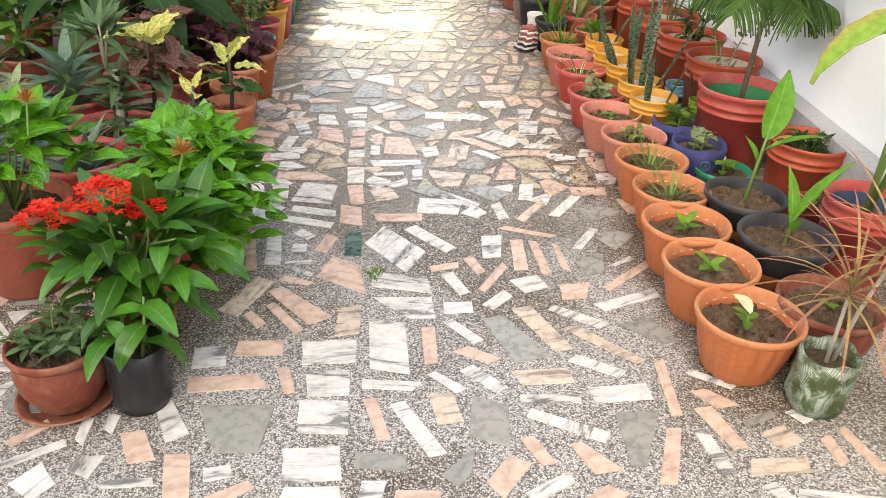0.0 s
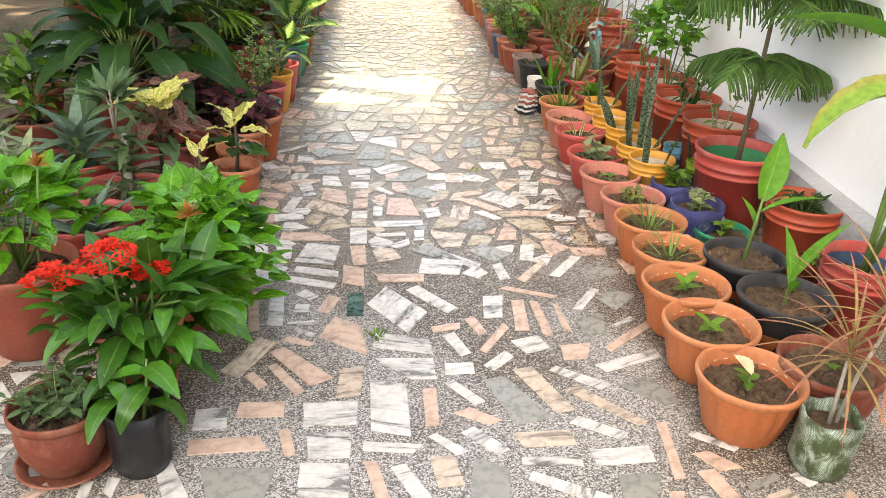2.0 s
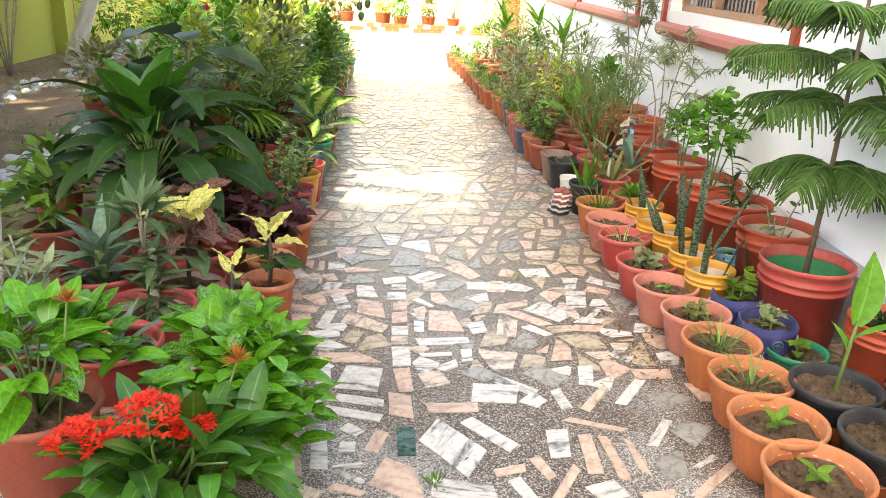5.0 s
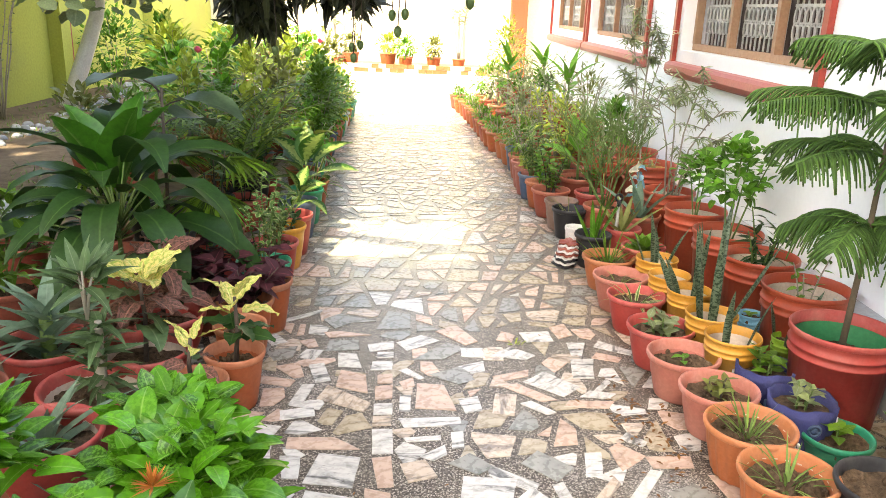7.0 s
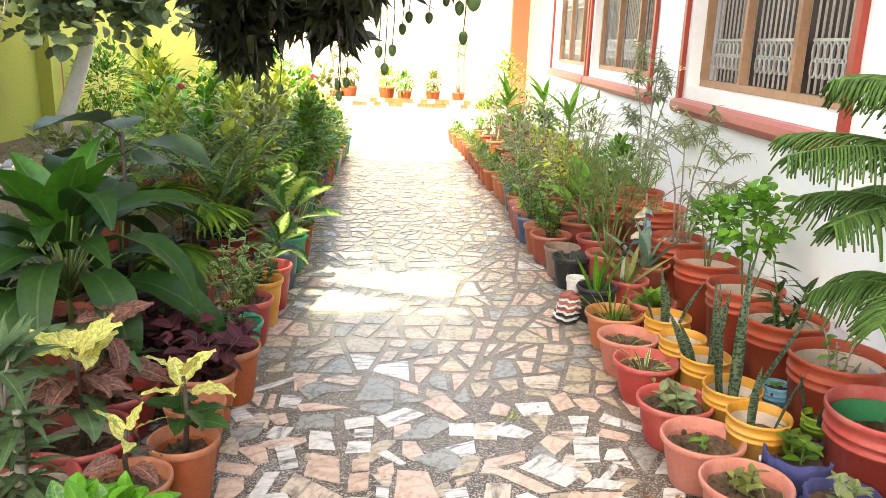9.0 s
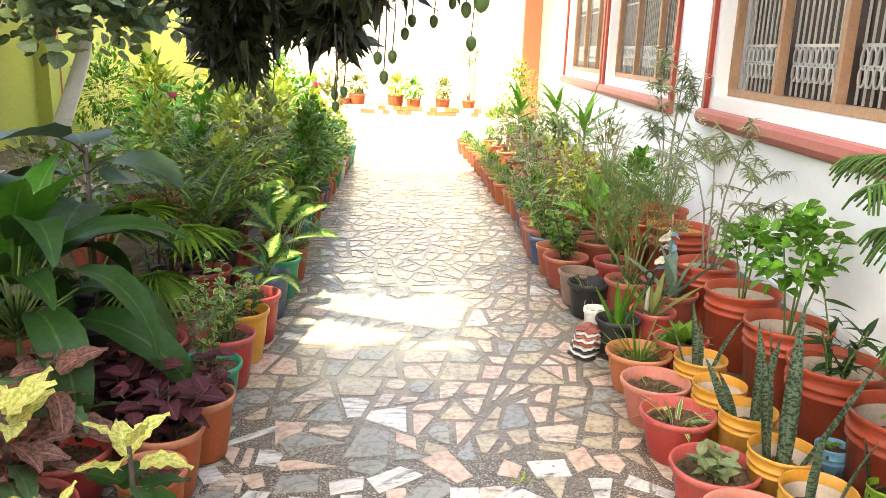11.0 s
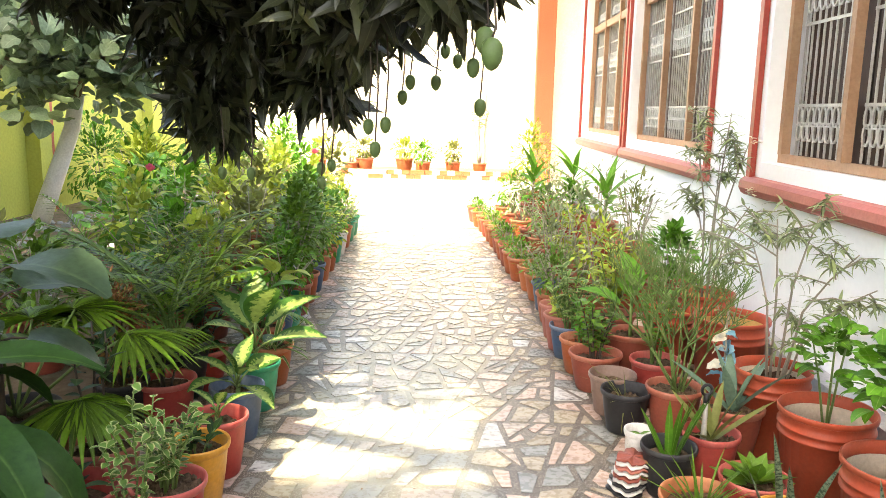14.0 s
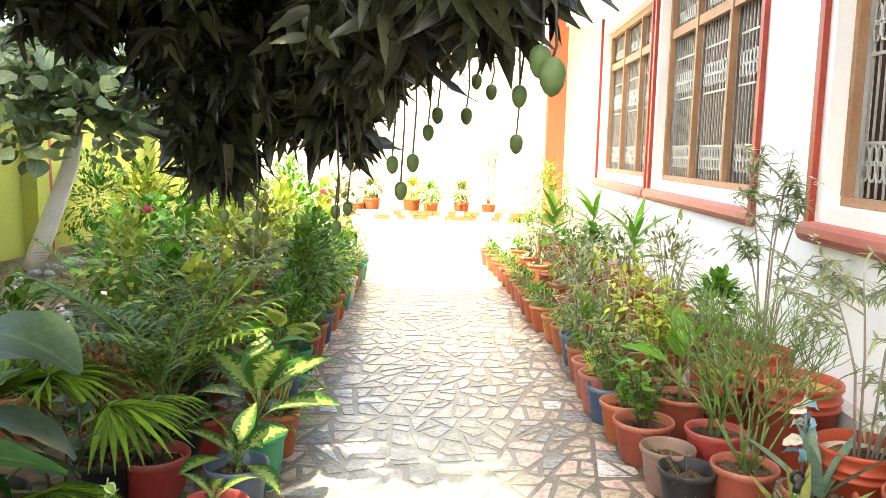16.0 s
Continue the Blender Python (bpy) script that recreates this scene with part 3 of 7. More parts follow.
for k in range(37):
    for row in range(2):
        g = Geo()
        g.box(-0.077, -0.05, 0.0, 0.077, 0.05, 0.085)
        ob = part("brick", g, POT["terracotta"] if LAY.random() < 0.45 else CONCRETE, edging, "", False)
        ob.location, ob.rotation_euler = (-4.72 + 0.16 * k + 0.07 * row, 18.62 + LAY.uniform(-0.015, 0.015), -0.003 + 0.095 * row), (0, 0, LAY.uniform(-0.08, 0.08))
g = Geo()
g.box(-4.9, 18.75, -0.05, 1.4, 21.3, 0.05)
structure("flower_bed", g, EARTH, "raised earth bed along the far wall", "flower bed")
g = Geo()
g.box(-5.8, -6.3, -0.06, 7, -6, 3.0)
structure("wall_back", g, CREAM, "plain cream wall closing the garden behind", "wall")


# ---- pots ----
CLOD = random.Random(77)


def pot_parts(par, kind, r, h, colour, liner=None, level=0.8, lip=True):
    """Pot, rim and earth under par, standing on its origin. Returns the height of the earth."""
    m = POT[colour]
    inside = liner or m
    g = Geo()
    wave, waves, n = 0.0, 0, 28
    if kind == "ribbed":
        wave, waves, n = 0.028, 18, 72
    if kind == "bucket":
        prof = [(0.0, 0.003), (0.78 * r, 0.003), (0.8 * r, 0.01), (0.92 * r, h * 0.72), (0.97 * r, h * 0.725), (0.97 * r, h * 0.745), (0.93 * r, h * 0.75),
                (0.94 * r, h * 0.81), (0.985 * r, h * 0.815), (0.985 * r, h * 0.835), (0.945 * r, h * 0.84), (0.95 * r, h * 0.9), (0.96 * r, h * 0.93)]
    elif kind == "bowl":
        prof = [(0.0, 0.003), (0.6 * r, 0.003), (0.68 * r, 0.012), (0.82 * r, h * 0.35), (0.92 * r, h * 0.75), (0.93 * r, h * 0.88)]
    elif kind == "round":
        prof = [(0.0, 0.003), (0.55 * r, 0.003), (0.66 * r, 0.015), (0.9 * r, h * 0.4), (0.95 * r, h * 0.62), (0.9 * r, h * 0.82), (0.88 * r, h * 0.88)]
    else:
        prof = [(0.0, 0.003), (0.64 * r, 0.003), (0.68 * r, 0.012), (0.84 * r, h * 0.55), (0.9 * r, h * 0.82), (0.91 * r, h * 0.88)]
    g.lathe(prof, n, wave=wave, waves=waves)
    part("pot", g, m, par)
    g = Geo()
    t, z = 0.02 + 0.03 * r, h
    rr = prof[-1][0]
    zr = prof[-1][1]
    if kind == "bucket":
        ring = [(rr, zr), (r, zr + 0.004), (r * 1.005, h - 0.006), (r * 0.985, h), (r * 0.955, h - 0.003), (r * 0.94, zr - 0.02)]
    else:
        ring = [(rr, zr - 0.004), (r * 0.975, h - 0.024), (r, h - 0.016), (r * 1.003, h - 0.007), (r * 0.985, h - 0.0005), (r * 0.95, h), (r * 0.915, h - 0.006), (r * 0.895, h - 0.018), (rr * 0.93, zr - 0.02)]
    g.lathe(ring, 36)
    part("rim", g, RIM.get(colour, m), par)
    if kind == "ribbed":
        slots = Geo()
        for k in range(22):
            q = math.tau * k / 22
            for d in (-0.035, 0.0, 0.035):
                u = q + d
                slots.add([(rr * 0.925 * math.cos(u + e), rr * 0.925 * math.sin(u + e), zr - 0.012 - f) for e, f in ((-0.018, 0), (0.018, 0), (0.018, 0.004), (-0.018, 0.004))], [(0, 1, 2, 3)])
        tagged(part("slot_row", slots, LINER, par, "pale drainage slots under the rim"), kind="stuff")
    zs = h * level
    g = Geo()
    g.lathe([(rr * 0.935, zr - 0.018), (rr * 0.9, zs - 0.01)], 28)
    part("inside", g, inside, par)
    g = Geo()
    pts, faces = [(0, 0, zs + 0.012)], []
    for k in (0.25, 0.5, 0.72, 0.93):
        for i in range(20):
            a = math.tau * i / 20
            pts.append((rr * k * math.cos(a), rr * k * math.sin(a), zs + RND.uniform(-0.012, 0.014)))
    for i in range(20):
        j = (i + 1) % 20
        faces += [(0, 1 + i, 1 + j)] + [(q + i, q + 20 + i, q + 20 + j, q + j) for q in (1, 21, 41)]
    g.add(pts, faces)
    for k in range(34):
        a, d, s = CLOD.uniform(0, math.tau), rr * 0.9 * math.sqrt(CLOD.random()), CLOD.uniform(0.004, 0.012)
        g.lathe([(0.001, s * 0.9), (s * 0.7, s * 0.6), (s, -0.2 * s), (s * 0.8, -s)], 6, (d * math.cos(a), d * math.sin(a), zs + 0.003), 0.15, 2, CLOD.uniform(0.6, 1))
    part("soil", g, SOIL, par)
    return zs


def bag_parts(par, r, h, colour):
    """A soft grow bag with creased sides and a rolled, uneven mouth."""
    g = Geo()
    pts, faces = [], []
    n = 44
    for j, (k, z) in enumerate(((0.0, 0.003), (0.9, 0.004), (1.0, 0.03), (1.01, 0.22 * h), (0.98, 0.4 * h), (1.02, 0.55 * h), (0.99, 0.75 * h), (1.04, h), (0.93, h * 0.99), (0.9, h * 0.75))):
        for i in range(n):
            a = math.tau * i / n
            q = k * r * (1 + (0.025 * math.sin(5 * a + 0.7 * j) + 0.02 * math.sin(9 * a + 1.3 * j) + 0.02 * math.sin(14 * a - 1.3 * j)) * (j > 1))
            if colour == "weave":
                q = (0.7 * q + 0.3 * k * r) * 0.97 / (math.cos(a) ** 4 + math.sin(a) ** 4) ** 0.12
            pts.append((q * math.cos(a), q * math.sin(a), z + (0.004 * math.sin(3 * a) + 0.003 * math.sin(7 * a) if j in (7, 8) else 0)))
    for j in range(9):
        for i in range(n):
            i2 = (i + 1) % n
            faces.append((j * n + i, j * n + i2, (j + 1) * n + i2, (j + 1) * n + i))
    g.add(pts, faces)
    part("bag", g, POT[colour], par)
    g = Geo()
    g.lathe([(0.0, h * 0.82), (r * 0.5, h * 0.8), (r * 0.93, h * 0.77)], 20)
    part("soil", g, SOIL, par)
    return h * 0.8


# ---- plants: each fills a thing that stands at its own base ----
def sprig_seedling(par, z, s=0.07, n=6, mat="mid"):
    g, st = Geo(), Geo()
    st.tube([(0, 0, z - 0.01), (0.004, 0, z + s * 0.7)], 0.004, 0.003)
    for k in range(n):
        a = k * 2.4 + RND.uniform(-0.3, 0.3)
        g.leaf((0, 0, z + s * (0.25 + 0.5 * k / n)), polar(a, RND.uniform(0.2, 0.8)), s * RND.uniform(0.7, 1.1), s * 0.5, 0.5)
    part("stem", st, STEM, par)
    part("leaves", g, LEAF[mat], par)


def tuft(par, z, length=0.2, n=26, width=0.008, mat="grass", spread=0.9, droop=1.3):
    g = Geo()
    for k in range(n):
        a = RND.uniform(0, math.tau)
        d = RND.uniform(0, 0.035)
        g.leaf((d * math.cos(a), d * math.sin(a), z - 0.01), polar(a, 1.5 - spread * RND.random()), length * RND.uniform(0.6, 1.1), width, droop * RND.random(), 5, 0.3, "blade")
    part("leaves", g, LEAF[mat], par)


def rosette(par, z, length=0.2, n=14, width=0.05, mat="blue", droop=0.3, low=0.25, high=1.3, shape="blade"):
    for k in range(n):
        g = Geo()
        t = k / n
        g.leaf((0, 0, z - 0.015 + 0.02 * t), polar(k * 2.4 + RND.uniform(-0.2, 0.2), low + (high - low) * t), length * RND.uniform(0.85, 1.1) * (1.0 - 0.25 * t), width, droop * RND.uniform(0.2, 1.3), 8, 0.35, shape, RND.uniform(-0.3, 0.3))
        part("leaf", g, LEAF[mat], par)


def snake(par, z, h=0.5, n=6):
    for k in range(n):
        g = Geo()
        a = k * 2.4 + RND.uniform(-0.5, 0.5)
        g.leaf((0.045 * math.cos(a), 0.045 * math.sin(a), z - 0.02), polar(a, RND.uniform(1.05, 1.5)), h * RND.uniform(0.55, 1.0), RND.uniform(0.03, 0.042), RND.uniform(-0.35, 0.3), 9, 0.5, "blade", RND.uniform(-1, 1))
        part("leaf", g, LEAF["snake"], par)


def shoots(par, z, h, n, mat, leaf, width, per=14, spread=0.35, stem=None, r=0.005, shape="oval", start=0.25, droop=0.5, bare=0.0, tuft_top=0):
    """A shrub of n shoots; leaves climb every shoot."""
    st, g = Geo(), Geo()
    stem = stem or STEM
    for i in range(n):
        a = math.tau * i / n + RND.uniform(-0.5, 0.5)
        lean = spread * RND.uniform(0.3, 1.0)
        hh = h * RND.uniform(0.7, 1.05)
        p = Vector((0.02 * math.cos(a), 0.02 * math.sin(a), z - 0.01))
        path = [p.copy()]
        for k in range(5):
            q = lean * (0.5 + 0.2 * k)
            p = p + Vector((math.cos(a) * q + RND.uniform(-0.1, 0.1), math.sin(a) * q + RND.uniform(-0.1, 0.1), 1)).normalized() * (hh / 5)
            path.append(p.copy())
        st.tube(path, r, r * 0.5, 5)
        for k in range(per):
            t = start + (1 - start) * (k + RND.random() * 0.5) / per
            f = min(t * 5, 4.999)
            j = int(f)
            b = path[j].lerp(path[j + 1], f - j)
            s = leaf * RND.uniform(0.65, 1.1)
            g.leaf(b, polar(k * 2.4 + i + RND.uniform(-0.4, 0.4), RND.uniform(-0.1, 0.9)), s, width * s / leaf, droop * RND.uniform(0.3, 1.5), 4, 0.22, shape, RND.uniform(-0.4, 0.4))
    part("stem", st, stem, par)
    part("leaves", g, LEAF[mat], par)


def ixora(par, z):
    dome(par, (0.06, -0.08, 0.32), (0.23, 0.21, 0.16), "ixora", 120, 0.155, 0.062, "egg", -1.1, 1.0, 8, STEM, z)
    for x, y, hz, r in ((0.01, -0.13, 0.50, 0.075), (-0.14, -0.13, 0.43, 0.07), (0.09, -0.08, 0.45, 0.045)):
        g = Geo()
        for k in range(80):
            d = polar(RND.uniform(0, math.tau), RND.uniform(-0.2, 1.5))
            c = Vector((x, y, hz)) + Vector((d.x, d.y, d.z * 0.6)) * r * RND.uniform(0.7, 1.0)
            for q in range(4):
                g.leaf(c, d + polar(q * math.pi / 2 + k, 0.3) * 1.4, 0.019, 0.01, 0.3, 2)
        part("flower", g, LEAF["petal"], par, "red star-petalled flower cluster")
        s = Geo()
        s.tube([(x * 0.4, y * 0.4, z), (x * 0.9, y * 0.9, hz - 0.1), (x, y, hz)], 0.005, 0.003, 5)
        part("flower_stem", s, STEM, par)


def buds(par, x, y, hz):
    g = Geo()
    for k in range(46):
        d = polar(RND.uniform(0, math.tau), RND.uniform(0.1, 1.5))
        g.leaf(Vector((x, y, hz)), d, RND.uniform(0.03, 0.05), 0.006, 0.1, 2)
    part("bud", g, LEAF["bud"], par, "orange-brown unopened buds")
    s = Geo()
    s.tube([(x * 0.3, y * 0.3, 0.15), (x, y, hz)], 0.004, 0.003, 5)
    part("flower_stem", s, STEM, par)


def broad(par, z, n, length, width, mat, h=0.0, stem=None, low=0.1, high=1.2, droop=0.9, shape="oval", stalk=0.4, wavy=0.0):
    """Large leaves, each a part, on stalks from one short trunk."""
    st = Geo()
    st.tube([(0, 0, z - 0.02), (0.006, 0.004, z + max(h, 0.02))], 0.012, 0.008)
    for k in range(n):
        t = (k + 0.5) / n
        a = k * 2.4 + RND.uniform(-0.3, 0.3)
        el = low + (high - low) * t
        base = Vector((0, 0, z + h * (0.55 + 0.45 * t)))
        s = length * RND.uniform(0.75, 1.1)
        tip = base + polar(a, el + 0.25) * s * stalk
        st.tube([base, base.lerp(tip, 0.5) + Vector((0, 0, 0.01)), tip], 0.005, 0.004, 5)
        g = Geo()
        g.leaf(tip, polar(a, el), s, width * s / length, droop * RND.uniform(0.6, 1.3), 8, 0.25, shape, RND.uniform(-0.3, 0.3), wavy)
        part("leaf", g, LEAF[mat], par)
    part("stem", st, stem or STEM, par)


def croton(par, z, h=0.3, n=26, mats=("croton",), length=0.15):
    st = Geo()
    st.tube([(0, 0, z - 0.02), (0.01, 0.01, z + h * 0.5), (0, 0.015, z + h)], 0.01, 0.006)
    part("stem", st, DARKSTEM, par)
    for k in range(n):
        t = k / n
        g = Geo()
        s = length * RND.uniform(0.75, 1.15) * (1.1 - 0.3 * t)
        base = Vector((0, 0.01, z + h * (0.4 + 0.6 * t)))
        kind = mats[min(len(mats) - 1, int(t * len(mats)))]
        if kind == "gold":
            s = length * RND.uniform(0.75, 1.0)
        d = polar(k * 2.4 + RND.uniform(-0.4, 0.4), RND.uniform(-0.25, 0.55) + (0.6 if kind == "gold" else 0.5 * t * t))
        g.leaf(base + d * 0.03, d, s, s * RND.uniform(0.42, 0.56), RND.uniform(0.2, 1.1), 8, 0.22, "egg", RND.uniform(-0.6, 0.6), 0.09)
        if kind == "croton":
            kind = RND.choice(("croton", "croton", "croton", "sage"))
        part("leaf", g, LEAF[kind], par)


def frond(g, base, az, el, length, width, n=16, droop=1.0, fold=0.25, leafw=0.02):
    """A feather palm frond."""
    d = polar(az, el)
    side = d.cross(Vector((0, 0, 1))).normalized()
    p = Vector(base)
    path = [p.copy()]
    for k in range(n):
        d.rotate(Matrix.Rotation(-droop / n, 3, side))
        p = p + d * (length / n)
        path.append(p.copy())
        if k > 2:
            t = k / n
            w = width * math.sin(math.pi * min(0.97, 0.18 + 0.8 * t)) + 0.02
            for s in (-1, 1):
                g.leaf(p, side * s * 0.9 + d * 0.75 + Vector((0, 0, fold)), w, leafw, 0.7, 3, 0.2, "lance")
    return path


def palm(par, z, n=12, length=0.8, width=0.28, mat="mid"):
    st = Geo()
    for k in range(n):
        g = Geo()
        path = frond(g, (RND.uniform(-0.04, 0.04), RND.uniform(-0.04, 0.04), z), k * 2.4, RND.uniform(0.75, 1.45), length * RND.uniform(0.7, 1.1), width, 18, RND.uniform(0.7, 1.5))
        st.tube(path, 0.007, 0.003, 5)
        part("frond", g, LEAF[mat], par)
    part("stem", st, STEM, par)


def fan_palm(par, z, n=7, stalk=0.4, r=0.3):
    st = Geo()
    for k in range(n):
        a, el = k * 2.4 + 0.4, RND.uniform(0.35, 1.2)
        tip = Vector((0, 0, z)) + polar(a, el) * stalk * RND.uniform(0.8, 1.2)
        st.tube([(0, 0, z), Vector((0, 0, z)).lerp(tip, 0.5) + Vector((0, 0, 0.03)), tip], 0.008, 0.005, 5)
        g = Geo()
        d = polar(a, el - 0.5)
        side = d.cross(Vector((0, 0, 1))).normalized()
        for i in range(26):
            q = -1.9 + 3.8 * i / 25
            w = d * math.cos(q) + side * math.sin(q)
            g.leaf(tip, w, r * RND.uniform(0.9, 1.05), 0.035, 0.7, 4, 0.6, "lance")
        part("fan_leaf", g, LEAF["palm"], par)
    part("stem", st, STEM, par)


def araucaria(par, z, h=1.05):
    """A young Norfolk pine: tiers of flat boughs fringed with thin hanging twigs."""
    st = Geo()
    st.tube([(0, 0, z - 0.02), (0.02, 0.01, z + h * 0.4), (0.03, 0.02, z + h)], 0.013, 0.007, 7)
    part("trunk", st, BARK, par)
    tiers = ((0.51, 0.30, 6, 0.3, 0.9), (0.75, 0.44, 6, 0.35, 0.75), (0.91, 0.48, 6, 0.3, 0.55), (1.09, 0.38, 6, 0.35, 0.5))
    for lvl, (zz, length, n, rise, sag) in enumerate(tiers):
        for k in range(n):
            az = math.tau * k / n + lvl * 0.75 + 2.75 + RND.uniform(-0.15, 0.15)
            g = Geo()
            d = polar(az, rise)
            side = d.cross(Vector((0, 0, 1))).normalized()
            p = Vector((0.02, 0.015, z + zz))
            path = [p.copy()]
            nn = 44
            size = length * RND.uniform(0.82, 1.1)
            for i in range(nn):
                d.rotate(Matrix.Rotation(-sag * RND.uniform(0.8, 1.15) / nn, 3, side))
                p = p + d * (size / nn)
                path.append(p.copy())
                if i > 5:
                    w = 0.115 * math.sin(math.pi * min(0.9, 0.25 + 0.65 * i / nn)) * RND.uniform(0.75, 1.1) + 0.012
                    for e in (-1, 1):
                        q = (side * e + d * 0.6 + Vector((0, 0, RND.uniform(-0.25, 0.1)))).normalized()
                        fall = RND.uniform(0.5, 1.0)
                        g.tube([p + q * (w * f) - Vector((0, 0, fall * w * f * f)) for f in (0, 0.4, 0.75, 1.0)], 0.0042, 0.0026, 4)
            g.tube(path, 0.006, 0.004, 5)
            part("branch", g, LEAF["conifer"], par)


def dome(par, c, r, mat, n, leaf, width, shape="oval", low=-0.5, droop=0.8, stems=6, stem=None, base=0.1):
    """Leaves all over a rounded crown of half-axes r round c, tips outward and drooping."""
    st, g = Geo(), Geo()
    c, r = Vector(c), Vector(r)
    for k in range(stems):
        d = polar(k * 2.4, RND.uniform(0.1, 1.3))
        tip = c + Vector((d.x * r.x, d.y * r.y, d.z * r.z)) * 0.8
        st.tube([(0, 0, base), Vector((0, 0, base)).lerp(tip, 0.5) + Vector((0, 0, 0.03)), tip], 0.006, 0.003, 5)
    for k in range(n):
        d = polar(RND.uniform(0, math.tau), RND.uniform(low, 1.5))
        q = RND.uniform(0.45, 1.0) * (0.85 + 0.3 * noise.noise(d * 2.1 + c * 3))
        p = c + Vector((d.x * r.x, d.y * r.y, d.z * r.z)) * q
        s = leaf * RND.uniform(0.6, 1.12)
        w = Vector((d.x, d.y, 0.25 + 0.5 * RND.random() * d.z)) + Vector((RND.uniform(-0.7, 0.7), RND.uniform(-0.7, 0.7), RND.uniform(-0.3, 0.8)))
        g.leaf(p, w, s, width * s / leaf, droop * RND.uniform(0.3, 1.4), 5, 0.22, shape, RND.uniform(-0.4, 0.4))
    part("stem", st, stem or STEM, par)
    part("leaves", g, LEAF[mat], par)


def pencil(par, z, h=0.6, n=9):
    g = Geo()

    def grow(p, d, length, r, depth):
        q = p + d * length
        g.tube([p, p.lerp(q, 0.5) + Vector((RND.uniform(-0.006, 0.006), RND.uniform(-0.006, 0.006), 0)), q], r, r * 0.8, 5)
        if depth:
            for _ in range(RND.choice((2, 3))):
                e = (d + Vector((RND.uniform(-0.9, 0.9), RND.uniform(-0.9, 0.9), RND.uniform(-0.1, 0.7)))).normalized()
                grow(q, e, length * RND.uniform(0.6, 0.9), r * 0.75, depth - 1)

    for k in range(n):
        grow(Vector((RND.uniform(-0.03, 0.03), RND.uniform(-0.03, 0.03), z)), polar(k * 2.4, RND.uniform(0.85, 1.5)), h * 0.34, 0.005, 4)
    part("branch_tangle", g, STEM, par)


def marginata(par, z, stems=((-0.004, 0.0, 0.2), (0.05, 0.01, 0.3))):
    st, g = Geo(), Geo()
    for x, y, h in stems:
        st.tube([(x * 0.4, y, z - 0.02), (x * 0.8, y, z + h * 0.5), (x * 1.5, y, z + h)], 0.0065, 0.005, 6)
        for k in range(34):
            g.leaf((x * 1.5, y, z + h + 0.05 * k / 34), polar(k * 2.4, 0.0 + 1.45 * k / 34), RND.uniform(0.2, 0.36), 0.008, RND.uniform(0.5, 1.5), 7, 0.2, "blade")
    part("stem", st, TWIG, par)
    part("leaves", g, LEAF["redblade"], par)


def canna(par, z, h=0.3, leaves=((0.4, 1.35, 0.28, 0.09), (2.6, 1.1, 0.22, 0.06), (-0.6, 1.2, 0.2, 0.05))):
    st = Geo()
    st.tube([(0, 0, z - 0.02), (0.01, 0, z + h * 0.5), (0.02, 0, z + h)], 0.008, 0.005)
    part("stem", st, STEM, par)
    for k, (a, el, length, w) in enumerate(leaves):
        g = Geo()
        g.leaf((0.015, 0, z + h * (0.95 - 0.2 * k)), polar(a, el), length, w, 0.5, 8, 0.5, "oval", 0.8 - 0.6 * k)
        part("leaf", g, LEAF["bright"], par)


def oleander(par, z, tips, flowers=0, leaf=0.088):
    """Bare grey stems that carry drooping sprays of narrow leaves at their ends."""
    st, g = Geo(), Geo()
    for x, y, h in tips:
        top = Vector((x, y, z + h))
        mid = Vector((x * 0.35, y * 0.35, z + h * 0.55))
        st.tube([(0.15 * x, 0.15 * y, z - 0.01), mid, mid.lerp(top, 0.5) + Vector((0, 0, 0.02)), top], 0.006, 0.0025, 6)
        for k in range(5):
            side_tip = top + Vector((RND.uniform(-0.26, 0.1), RND.uniform(-0.26, 0.2), RND.uniform(-0.16, 0.1)))
            p = mid.lerp(top, 0.5 + 0.1 * k)
            st.tube([p, p.lerp(side_tip, 0.5) + Vector((0, 0, 0.015)), side_tip], 0.004, 0.002, 5)
            for q in range(22):
                b = p.lerp(side_tip, 0.25 + 0.75 * q / 22)
                g.leaf(b, polar(q * 2.4, RND.uniform(-0.3, 0.8)), leaf * RND.uniform(0.6, 1.15), 0.0125, RND.uniform(0.4, 1.4), 4, 0.2, "lance", RND.uniform(-0.5, 0.5))
    part("stem", st, TWIG, par)
    part("leaves", g, LEAF["grey"], par)
    for k in range(flowers):
        g = Geo()
        x, y, h = tips[k % len(tips)]
        c = Vector((x + RND.uniform(-0.08, 0.08), y, z + h + RND.uniform(0.0, 0.08)))
        for q in range(16):
            g.leaf(c + Vector((RND.uniform(-0.03, 0.03), RND.uniform(-0.03, 0.03), RND.uniform(-0.02, 0.02))), polar(q * 2.4, 0.5), 0.03, 0.02, 0.4, 2)
        part("flower", g, LEAF["white"], par, "cream white flower cluster")


